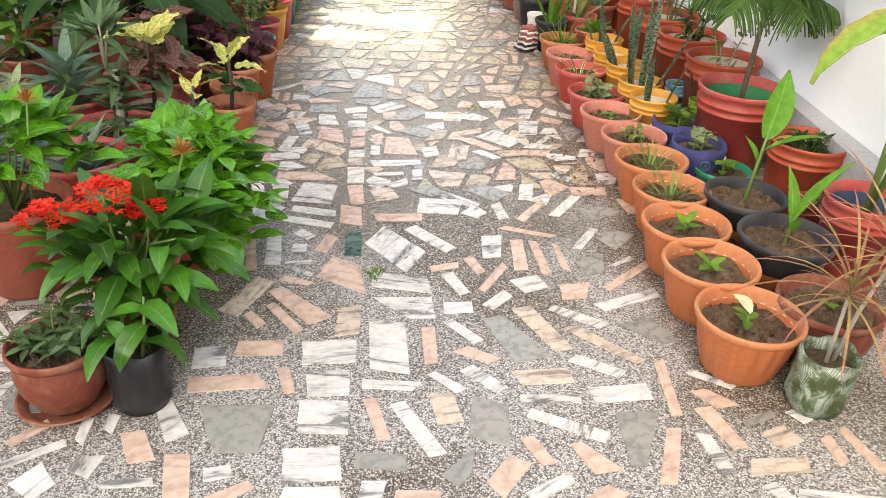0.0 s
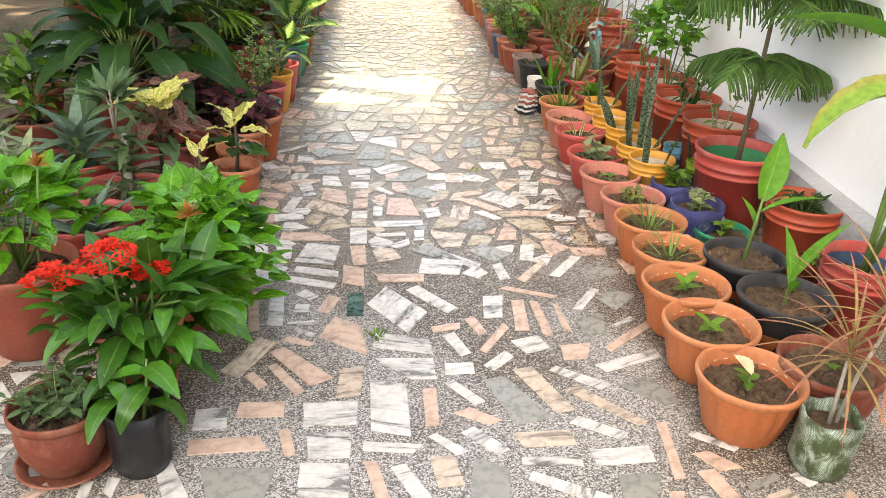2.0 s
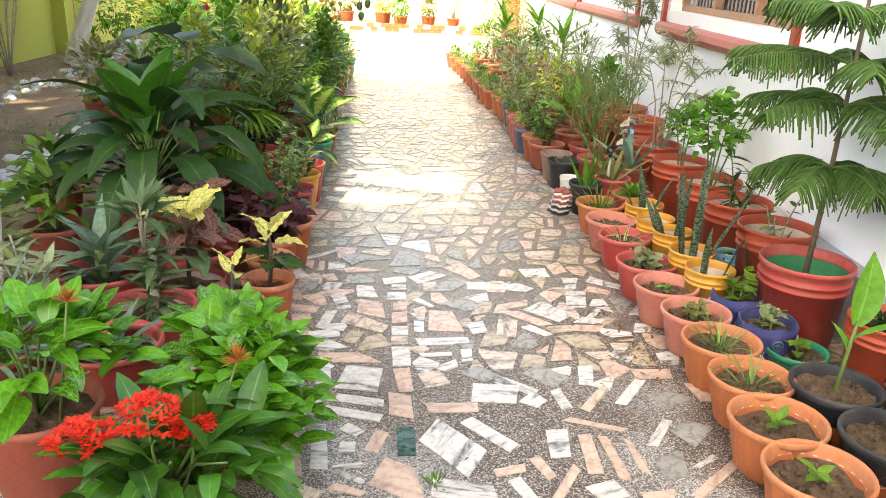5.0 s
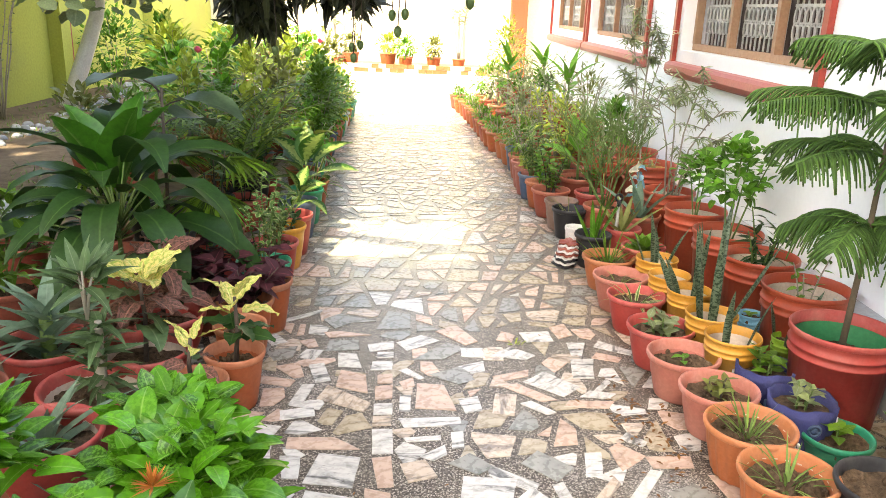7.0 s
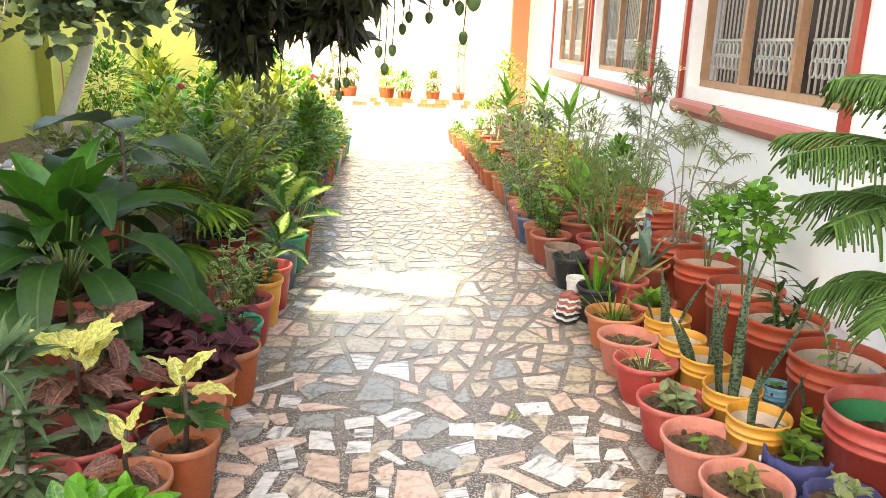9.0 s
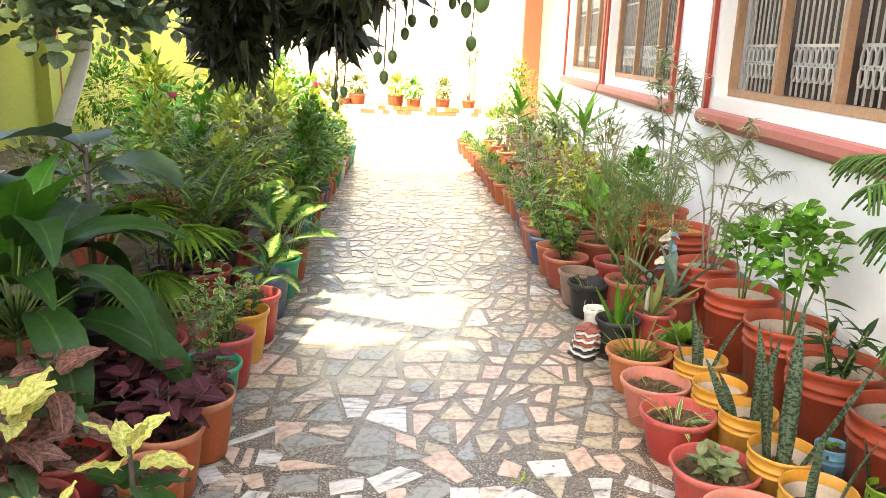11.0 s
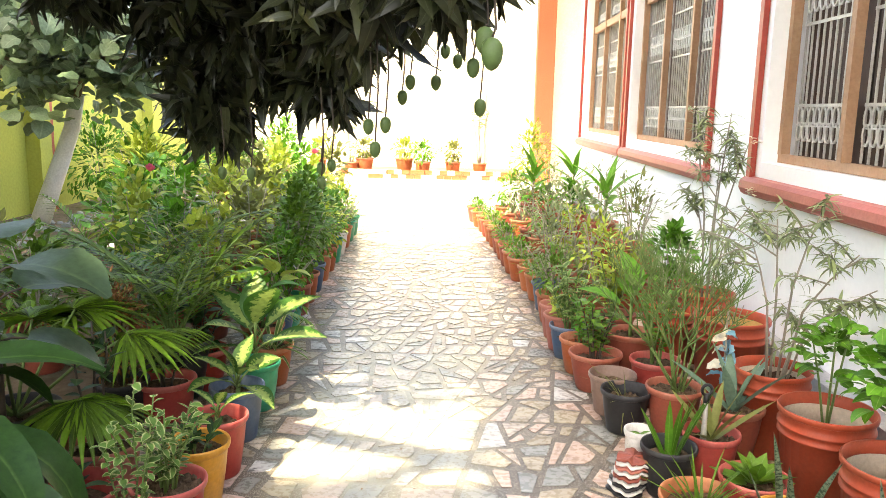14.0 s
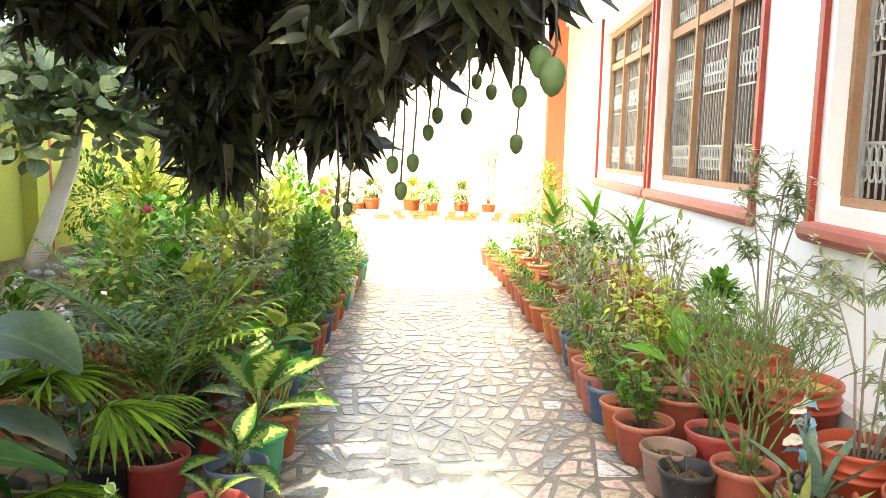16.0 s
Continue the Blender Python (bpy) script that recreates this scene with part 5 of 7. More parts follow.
dome(t, (0.0, 0.0, 0.29), (0.17, 0.17, 0.12), "pothos", 80, 0.1, 0.066, "egg", -0.6, 0.8, 6, STEM, z)
t, z = side(-1.24, 2.22, 0.165, 0.3, "plain", "brick", "wide brick red pot with a leafy green ixora", None, 0.85, 0)
dome(t, (0.04, -0.04, 0.45), (0.26, 0.24, 0.14), "pothos", 100, 0.14, 0.07, "egg", -0.5, 0.9, 7, STEM, z)
buds(t, 0.16, -0.1, 0.64)
t, z = side(-1.27, 2.78, 0.175, 0.2, "bowl", "red", "wide red-rimmed tub with a blue-green agave", LINER, 0.64)
rosette(t, z, 0.34, 11, 0.045, "agave", 0.6, 0.35, 1.4, "lance")
t, z = side(-1.24, 3.08, 0.178, 0.2, "bowl", "red", "wide red-rimmed tub with a leafy grey-stemmed desert rose", LINER, 0.64)
shoots(t, z, 0.42, 1, "sage", 0.15, 0.036, 54, 0.08, TWIG, 0.024, "lance", 0.15, 0.7)
dome(t, (0.0, 0.0, z + 0.42), (0.06, 0.06, 0.07), "sage", 34, 0.15, 0.036, "lance", -0.2, 0.8, 3, TWIG, z + 0.3)
t, z = side(-1.18, 3.38, 0.168, 0.2, "bowl", "red", "wide red-rimmed tub with a dark croton topped by gold leaves", LINER, 0.64)
croton(t, z, 0.34, 28, ("croton", "croton", "croton", "gold"), 0.18)
t, z = side(-1.22, 3.72, 0.165, 0.2, "bowl", "red", "wide red tub with a pink-brown croton", None, 0.64)
croton(t, z, 0.36, 24, ("croton",), 0.18)
t, z = side(-1.52, 3.36, 0.17, 0.22, "bowl", "red", "wide red tub with a whorled grey-green aloe", None, 0.64)
for h, n, s in ((0.0, 9, 0.36), (0.08, 9, 0.32), (0.16, 9, 0.28)):
    rosette(t, z + h, s, n, 0.058, "agave", 0.9, 0.0 + 2 * h, 1.25 + h, "lance")
g = Geo()
g.tube([(0, 0, z - 0.01), (0, 0, z + 0.18)], 0.03, 0.022, 8)
part("stem", g, STEM, t)
t, z = side(-1.62, 3.0, 0.13, 0.22, "plain", "brick", "brick red pot with a small grey-leaved shrub", None, 0.85)
shoots(t, z, 0.3, 5, "grey", 0.1, 0.03, 16, 0.5, TWIG, 0.008, "lance", 0.25)
t, z = side(-1.62, 2.65, 0.15, 0.22, "plain", "brick", "brick red pot with striped spider plant leaves", None, 0.85)
tuft(t, z, 0.42, 70, 0.02, "blue", 1.2, 1.3)
t, z = side(-0.93, 3.13, 0.118, 0.2, "plain", "terracotta", "terracotta plastic pot behind the pothos with a small croton", None, 0.78)
croton(t, z, 0.2, 10, ("croton", "gold"), 0.1)
t, z = side(-0.84, 3.33, 0.11, 0.22, "plain", "terracotta", "terracotta plastic pot with a yellow-leaved croton", None, 0.72)
croton(t, z, 0.26, 14, ("deep", "gold"), 0.14)
t, z = side(-0.88, 3.58, 0.105, 0.22, "plain", "terracotta", "terracotta plastic pot of dark damp earth", None, 0.75)
sprig_seedling(t, z, 0.06, 4, "purple")
t, z = side(-0.91, 3.8, 0.12, 0.24, "plain", "terracotta", "terracotta plastic pot with a purple coleus", None, 0.8)
shoots(t, z, 0.24, 9, "purple", 0.09, 0.065, 9, 0.8, DARKSTEM, 0.005)
t, z = side(-0.87, 4.04, 0.115, 0.24, "plain", "terracotta", "tall terracotta plastic pot with a dusky coleus", None, 0.8)
shoots(t, z, 0.2, 7, "purple", 0.075, 0.05, 8, 0.9, DARKSTEM, 0.004)
t, z = side(-1.14, 4.0, 0.13, 0.2, "plain", "brick", "brick red pot with a wide purple coleus", None, 0.85)
shoots(t, z, 0.28, 11, "purple", 0.1, 0.07, 10, 0.8, DARKSTEM, 0.005)
t, z = side(-0.95, 4.36, 0.135, 0.22, "plain", "green", "green plastic pot with a trailing variegated shrub", None, 0.85)
shoots(t, z, 0.46, 5, "variegated", 0.036, 0.03, 26, 0.25, STEM, 0.004, "egg", 0.15, 0.8)
t, z = side(-0.95, 4.63, 0.125, 0.24, "plain", "red", "red plastic pot with a cream-variegated shrub", None, 0.85)
shoots(t, z, 0.3, 9, "variegated", 0.06, 0.025, 15, 0.45)
t, z = side(-0.95, 4.91, 0.12, 0.25, "plain", "yellow", "yellow plastic pot with dark earth and a small shrub", None, 0.8)
shoots(t, z, 0.16, 4, "deep", 0.06, 0.03, 9, 0.5)
t, z = side(-0.95, 5.16, 0.12, 0.25, "plain", "red", "red plastic pot with a young dumb cane", None, 0.8)
broad(t, z, 5, 0.14, 0.06, "cane", 0.05)
t, z = side(-0.97, 5.5, 0.12, 0.25, "plain", "blue", "dark blue plastic pot with spotted dumb cane leaves", None, 0.8)
broad(t, z, 8, 0.2, 0.11, "cane", 0.05, None, 0.0, 1.2, 0.7, "oval")
t, z = side(-0.98, 5.85, 0.12, 0.24, "plain", "green", "teal plastic pot with a tall dumb cane", None, 0.85)
broad(t, z, 9, 0.3, 0.165, "cane", 0.12, None, 0.0, 1.4, 0.6, "oval")
t, z = side(-0.99, 6.2, 0.12, 0.22, "plain", "terracotta", "terracotta plastic pot with striped dracaena leaves", None, 0.85)
tuft(t, z, 0.34, 26, 0.022, "stripe", 1.1, 1.3)
t, z = side(-1.28, 4.63, 0.16, 0.2, "bowl", "red", "wide red tub with a few low leaves", None, 0.64)
broad(t, z, 6, 0.14, 0.06, "deep", 0.04)
t, z = side(-1.32, 4.95, 0.145, 0.22, "bowl", "pink", "faded pink tub with bare dark stems", LINER, 0.75)
shoots(t, z, 0.5, 3, "deep", 0.08, 0.05, 7, 0.25, DARKSTEM, 0.007, "oval", 0.6)
t, z = side(-1.34, 5.64, 0.14, 0.22, "bowl", "red", "red-rimmed tub with dark bare stems", LINER, 0.75)
shoots(t, z, 0.4, 4, "mid", 0.07, 0.045, 9, 0.3, DARKSTEM, 0.006)
t, z = side(-1.32, 6.1, 0.13, 0.22, "bowl", "red", "red tub under the palm fronds", None, 0.75)
shoots(t, z, 0.4, 5, "deep", 0.08, 0.05, 9, 0.4, DARKSTEM)
t, z = side(-1.5, 5.55, 0.12, 0.24, "plain", "black", "black pot with a dry brown thuja", None, 0.85)
bush(t, z, 0.5, 0.13, "dry", 420, 0.035, 0.012, DARKSTEM, "lance")

# big dark leaved plants behind
t, z = side(-1.55, 4.15, 0.2, 0.3, "plain", "brick", "large brick red pot with a big dark-leaved spathe plant", None, 0.85)
broad(t, z, 30, 0.52, 0.15, "deep", 0.2, None, 0.1, 1.1, 1.7, "egg", 0.55, 0.025)
for a, s in ((0.3, 0.46), (1.5, 0.5), (2.8, 0.44), (4.0, 0.5), (5.2, 0.42), (2.2, 0.36)):
    g = Geo()
    g.leaf((0.04 * math.cos(a), 0.04 * math.sin(a), z + 0.36), polar(a, 1.2 + 0.06 * (a % 3)), s, 0.165, 0.7, 10, 0.6, "egg", RND.uniform(-0.8, 0.8), 0.02)
    part("leaf", g, LEAF["ixora"], t)
t, z = side(-1.72, 5.1, 0.17, 0.28, "plain", "black", "black tub with a fan palm", None, 0.85)
fan_palm(t, z, 7, 0.44, 0.32)
t, z = side(-1.42, 5.98, 0.19, 0.3, "plain", "black", "large black pot with a bushy areca palm", None, 0.85)
palm(t, z, 17, 0.85, 0.26, "palm")
t, z = side(-1.75, 6.6, 0.18, 0.3, "plain", "brick", "large pot with a tall areca palm", None, 0.85)
palm(t, z, 15, 0.9, 0.26, "palm")
t, z = side(-1.5, 4.66, 0.14, 0.28, "plain", "black", "black pot with a broad grey-green leaved young tree", None, 0.85)
broad(t, z, 8, 0.34, 0.25, "slate", 0.76, DARKSTEM, -0.15, 0.35, 0.7, "egg", 0.35, 0.02)
for k, y in enumerate((6.55, 6.9, 7.25, 7.6, 7.95, 8.3, 8.7, 9.1, 9.5, 9.9, 10.3, 10.7, 11.1)):
    c = ("terracotta", "blue", "green", "brick", "terracotta", "blue", "orange", "terracotta", "green", "grey", "orange", "green", "green")[k]
    t, z = side(-1.12 - 0.012 * k, y, 0.125, 0.23, "plain", c, "plastic pot with a leafy green shrub beside the path", None, 0.85)
    if k in (0, 1):
        broad(t, z, 7, 0.2, 0.14, "yellow" if k else "bright", 0.2, None, 0.0, 1.0)
    elif k in (3, 4, 5):
        bush(t, z, 0.8, 0.2, "mid", 420, 0.06, 0.035)
    elif k > 10:
        tuft(t, z, 0.34, 40, 0.02, "grey", 1.1, 0.9)
    else:
        bush(t, z, 0.5, 0.22, ("bright", "yellow", "bright")[k % 3], 220, 0.055, 0.028)
for k in range(16):
    x, y = -1.55 - 0.33 * (k % 3) - RND.uniform(0, 0.15), 7.0 + 0.36 * k
    t, z = side(x, y, 0.15, 0.26, "plain", ("brick", "terracotta")[k % 2], "potted leafy shrub in the crowded garden row", None, 0.85)
    bush(t, z, RND.uniform(0.6, 0.9), RND.uniform(0.28, 0.38), ("yellow", "bright", "yellow", "olive")[k % 4], 140, 0.1, 0.055, None, "egg")
    if k in (2, 9):
        g = Geo()
        for q in range(26):
            g.leaf((0.1, 0.05, z + 0.75), polar(q * 2.4, 0.2 + 1.2 * q / 26), 0.06, 0.045, -0.6, 3, 0.4)
        part("flower", g, LEAF["rose"], t, "pink rose bloom")
for k in range(9):
    x, y = -3.0 - 0.3 * (k % 4), 9.6 + 0.75 * k
    t, z = side(x, y, 0.17, 0.28, "plain", "brick", "potted green shrub by the lawn edge", None, 0.85)
    if k in (3, 6):
        broad(t, z, 22, 0.75, 0.09, "yellow", 0.4, None, 0.4, 1.45, 0.8, "lance", 0.1)
    else:
        bush(t, z, RND.uniform(0.7, 1.1), 0.42, ("bright", "yellow")[k % 2], 260, 0.12, 0.06)

for k in range(8):
    x, y = -2.25 - 0.35 * (k % 3) - RND.uniform(0, 0.1), 6.3 + 0.45 * k
    t, z = side(x, y, 0.15, 0.24, "plain", "brick", "potted green shrub in the shaded garden row", None, 0.85)
    if k % 4 == 1:
        palm(t, z, 9, 0.6, 0.2, "palm")
    elif k % 4 == 3:
        broad(t, z, 12, 0.3, 0.13, "mid", 0.15, None, 0.0, 1.3)
    else:
        bush(t, z, RND.uniform(0.45, 0.7), 0.3, ("mid", "bright", "olive")[k % 3], 100, 0.1, 0.055)

for k, (x, y, m) in enumerate(((-1.95, 3.9, "mid"), (-2.0, 3.3, "olive"), (-1.85, 4.7, "deep"), (-2.2, 4.5, "mid"))):
    t, z = side(x, y, 0.14, 0.22, "plain", "brick", "brick red pot with a low leafy plant behind the tubs", None, 0.85)
    dome(t, (0, 0, 0.34), (0.22, 0.22, 0.16), m, 70, 0.14, 0.06, "lance", -0.6, 0.9, 6, STEM, z)

# far bed in the sun
for k in range(9):
    x = -4.4 + 0.62 * k + RND.uniform(-0.25, 0.25)
    t = root("potted_plant", x, 19.1 + 0.15 * (k % 3), 0.05, "sunlit terracotta pot with a small shrub by the far wall", "potted plant", "pots on the far bed")
    q = RND.uniform(0.7, 1.1)
    z = pot_parts(t, "plain", 0.19 * q, 0.3 * q, "terracotta", None, 0.85)
    if k in (3, 8):
        shoots(t, z, 1.5, 4, "grey", 0.3, 0.08, 9, 0.25, TWIG, 0.02, "lance", 0.65)
    else:
        bush(t, z, 0.5, 0.3, ("bright", "olive", "yellow")[k % 3], 160, 0.1, 0.05)

# ---- trees ----
tree = root("mango_tree", -3.6, 4.2, -0.06, "dark-leaved mango tree hanging over the path with green fruit", "tree")
g = Geo()
g.tube([(0, 0, 0), (0.05, 0.02, 1.2), (0.1, 0.1, 2.3), (0.3, 0.2, 3.2)], 0.22, 0.15, 10)
part("trunk", g, BARK, tree)
for tip in ((2.2, 2.6, 2.75), (3.2, 1.2, 2.9), (2.6, 4.2, 3.1), (1.0, -3.0, 3.9), (3.9, -1.8, 3.8), (-1.6, 1.5, 4.0), (4.2, 3.4, 3.6)):
    g = Geo()
    a, b = Vector((0.28, 0.18, 3.1)), Vector(tip)
    m = a.lerp(b, 0.5) + Vector((0, 0, 0.35))
    g.tube([a, a.lerp(m, 0.5) + Vector((0, 0, 0.1)), m, m.lerp(b, 0.6), b], 0.09, 0.03, 7)
    part("limb", g, BARK, tree)
ORIGIN = Vector((-3.6, 4.2, -0.06))
RT = random.Random(21)
PATCHES = ((-0.82, 0.16, 5.1, 7.05), (-0.9, 0.45, 8.15, 8.9))


def in_gap(f, e=0.0):
    """Whether the sun reaches the ground at f through a gap in the crowns."""
    return any(a + e < f.x < b + e and c - e < f.y < d + e for a, b, c, d in PATCHES)



def near_gap(f, w=0.4):
    return any(a - w < f.x < b + w and c - w < f.y < d + w for a, b, c, d in PATCHES)


def mango_spray(g, p, size, n):
    """A drooping whorl of long mango leaves round a twig's end."""
    for k in range(n):
        s = size * RT.uniform(0.7, 1.1)
        g.leaf(p + Vector((RT.uniform(-0.05, 0.05), RT.uniform(-0.05, 0.05), RT.uniform(-0.04, 0.04))), polar(RT.uniform(0, math.tau), RT.uniform(-1.4, 0.35)), s, s * 0.29, RT.uniform(-0.6, 1.3), 5, 0.3, "lance", RT.uniform(-1.4, 1.4), 0.06)


g = Geo()
CLUMPS = ((-1.6, 7.35, 2.02, 0.62, 0.7, 0.82, 330, 0.5), (-1.3, 6.9, 2.3, 0.85, 0.9, 0.55, 300, 0.7), (-0.72, 6.7, 2.0, 0.42, 0.6, 0.56, 120, 0.6),
          (-1.75, 5.9, 2.6, 0.75, 0.8, 0.42, 190, 0.7), (-1.1, 7.2, 2.0, 0.5, 0.6, 0.55, 170, 0.7), (-2.15, 6.8, 2.4, 0.6, 0.7, 0.45, 210, 0.6),
          (-0.5, 5.7, 2.2, 0.55, 0.9, 0.5, 150, 0.7), (-1.2, 5.5, 2.5, 0.5, 0.9, 0.45, 150, 0.7), (-0.08, 5.05, 2.02, 0.36, 0.5, 0.22, 55, 0.8))
for cx, cy, cz, rx, ry, rz, n, taper in CLUMPS:
    for k in range(n):
        d = polar(RT.uniform(0, math.tau), RT.uniform(-1.5, 1.2))
        q = RT.uniform(0.3, 1.0)
        narrow = taper + (1 - taper) * min(1.0, 0.75 + 0.75 * d.z * q)
        mango_spray(g, Vector((cx + d.x * rx * q * narrow, cy + d.y * ry * q * narrow, cz + d.z * rz * q)) - ORIGIN, RT.uniform(0.17, 0.27), 8)
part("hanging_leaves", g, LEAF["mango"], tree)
# Upper crown out of view, added to shade the garden side from the sky.
g = Geo()
for k in range(2800):
    p = Vector((RT.uniform(-5.0, -0.9), RT.uniform(3.4, 7.9), RT.uniform(2.7, 3.6)))
    if p.x < -3.3 and p.y < 6.2:
        p.z -= RT.uniform(0.0, 2.0)
    if near_gap(p - SUN * (p.z / SUN.z), 0.28):
        continue
    s = RT.uniform(0.28, 0.4)
    g.leaf(p - ORIGIN, polar(RT.uniform(0, math.tau), RT.uniform(-0.9, 0.2)), s, s * 0.33, RT.uniform(0.2, 0.8), 3, 0.2, "lance", RT.uniform(-0.5, 0.5))
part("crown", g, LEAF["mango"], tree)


def unseen_shade_tree():
    """An unseen tall tree added over the boundary wall, whose crown keeps the sun off most of the garden."""
    t = root("unseen_shade_tree", -7.6, -2.2, -0.06, "unseen tall tree added beyond the boundary wall to shade the garden", "tree")
    s = Geo()
    s.tube([(0, 0, 0), (0.1, 0.1, 3), (0.3, 0.5, 6), (0.5, 1.0, 8.5)], 0.4, 0.25, 10)
    part("trunk", s, BARK, t)
    for tip in ((4.5, 3.5, 9.2), (-2.4, 4.0, 9.6), (4.2, -3.5, 9.4), (-2.5, -4, 9.6), (1.5, 6.2, 9.4)):
        s = Geo()
        a, b = Vector((0.45, 0.9, 8.2)), Vector(tip)
        s.tube([a, a.lerp(b, 0.5) + Vector((0, 0, 0.3)), b], 0.16, 0.05, 7)
        part("limb", s, BARK, t)
    s = Geo()
    count = 0
    while count < 12300:
        f = Vector((RT.uniform(-6.2, 3.0), RT.uniform(-3.0, 15.5), 0))
        f.y += 0.5 * noise.noise(Vector((f.x, 4.0, 2.0)))
        e = 0.05 * noise.noise(Vector((f.x * 3, f.y * 3, 1.0)))
        if in_gap(f, e) or (-2.0 < f.x < 1.2 and f.y > 10.4) or (f.x < -1.25 and f.y > 8.0 and RT.random() < 0.78):
            continue
        count += 1
        p = f + SUN * (RT.uniform(9.0, 10.6) / SUN.z) - Vector((-7.6, -2.2, -0.06))
        z = RT.uniform(0.4, 0.62)
        if near_gap(f):
            for k in range(6):
                q = Vector((RT.uniform(-0.2, 0.2), RT.uniform(-0.2, 0.2), 0))
                if not in_gap(f + q):
                    s.leaf(p + q, polar(RT.uniform(0, math.tau), RT.uniform(-0.5, 0.3)), 0.17, 0.1, RT.uniform(0.1, 0.6), 2, 0.15, "oval", RT.uniform(-0.3, 0.3))
            continue
        s.leaf(p, polar(RT.uniform(0, math.tau), RT.uniform(-0.5, 0.3)), z * 1.05, z * 0.62, RT.uniform(0.1, 0.6), 2, 0.15, "oval", RT.uniform(-0.3, 0.3))
    # sparse small leaves added in the gaps to dim the sun there
    for a, b, c, d in PATCHES:
        for k in range(int((b - a) * (d - c) * 8)):
            p = Vector((RT.uniform(a, b), RT.uniform(c, d), 0)) + SUN * (RT.uniform(9.0, 10.6) / SUN.z) - Vector((-7.6, -2.2, -0.06))
            z = RT.uniform(0.12, 0.2)
            s.leaf(p, polar(RT.uniform(0, math.tau), RT.uniform(-0.5, 0.3)), z, z * 0.6, RT.uniform(0.1, 0.6), 2, 0.15, "oval", RT.uniform(-0.3, 0.3))
    part("crown", s, LEAF["mango"], t)


unseen_shade_tree()


def mango_fruit(x, y, z, s, top):
    f = Geo()
    f.lathe([(0.002, s), (0.35 * s, 0.93 * s), (0.62 * s, 0.6 * s), (0.7 * s, 0.15 * s), (0.62 * s, -0.4 * s), (0.36 * s, -0.85 * s), (0.05 * s, -1.02 * s), (0.001, -1.03 * s)], 14, (x + 3.6, y - 4.2, z + 0.06), squash=0.82)
    fruit = part("mango", f, MANGO, tree, "unripe green mango")
    q = Geo()
    q.tube([(x + 3.6, y - 4.2, z + 0.06 + s), (x + 3.61, y - 4.19, (z + top) / 2), (x + 3.6, y - 4.2, top)], 0.004, 0.004, 4)
    part("stalk", q, DARKSTEM, fruit)


for x, y, z, s, top in ((0.07, 4.75, 1.62, 0.05, 1.9), (0.05, 4.87, 1.67, 0.045, 1.9), (0.07, 6.0, 1.46, 0.042, 1.95), (0.02, 5.2, 1.6, 0.036, 1.95), (-0.37, 5.5, 1.28, 0.034, 1.9), (-0.33, 5.52, 1.38, 0.034, 1.9),
                        (-0.41, 5.6, 1.37, 0.034, 1.9), (-0.14, 6.0, 1.57, 0.036, 1.95), (-0.26, 6.0, 1.57, 0.036, 1.95), (-0.3, 6.05, 1.5, 0.036, 1.95), (-0.04, 6.0, 1.67, 0.034, 1.95),
                        (-0.1, 6.1, 1.72, 0.034, 1.95), (-0.68, 6.0, 1.09, 0.032, 1.6), (-0.7, 6.1, 1.15, 0.032, 1.6), (-0.64, 6.05, 1.17, 0.032, 1.6), (-1.1, 6.3, 1.1, 0.034, 1.5), (-1.25, 6.3, 1.1, 0.034, 1.5)):
    mango_fruit(x, y, z, s, top)

t = root("garden_tree", -4.9, 11.5, -0.06, "small garden tree with a limewashed trunk and round grey-green leaves", "tree")
g = Geo()
g.tube([(-0.2, 0, 0), (-0.04, 0.05, 0.45), (0.1, 0.06, 0.8), (0.24, 0.1, 1.2), (0.3, 0.15, 1.6)], 0.115, 0.085, 10)
part("trunk", g, LIMEBARK, t)
for tip in ((-0.7, -0.4, 2.3), (0.9, -0.3, 2.4), (0.2, -0.6, 2.7), (-0.3, 0.6, 2.9), (1.3, -0.5, 2.0), (-1.2, -0.6, 2.0)):
    g = Geo()
    g.tube([(0.28, 0.14, 1.55), (tip[0] * 0.5, tip[1] * 0.5, 2.0), tip], 0.06, 0.02, 6)
    part("limb", g, BARK, t)
g = Geo()
for k in range(1100):
    d = polar(RT.uniform(0, math.tau), RT.uniform(-1.0, 1.4))
    q = RT.uniform(0.35, 1.0) * (0.8 + 0.6 * noise.noise(d * 2.6))
    p = Vector((0.45, -0.2, 2.08)) + Vector((d.x * 1.75 * q, d.y * 1.2 * q, d.z * 1.05 * q))
    s = RT.uniform(0.13, 0.23)
    g.leaf(p, polar(RT.uniform(0, math.tau), RT.uniform(-0.9, 0.6)), s, s * 1.05, RT.uniform(0.2, 0.9), 5, 0.12, "egg", RT.uniform(-0.9, 0.9), 0.04)
part("crown", g, LEAF["round"], t)

# climbing shrub by the lime wall, grass and pebbles of the lawn
t = root("wall_shrub", -5.3, 10.2, -0.06, "thin twiggy shrub with tiny leaves by the lime wall", "shrub")
shoots(t, 0.02, 1.9, 8, "grey", 0.05, 0.03, 34, 0.35, TWIG, 0.01)
t = root("wall_shrub", -5.2, 13.5, -0.06, "bright leafy shrub by the lime wall", "shrub")
bush(t, 0.02, 1.3, 0.7, "bright", 500, 0.1, 0.05)
g = Geo()
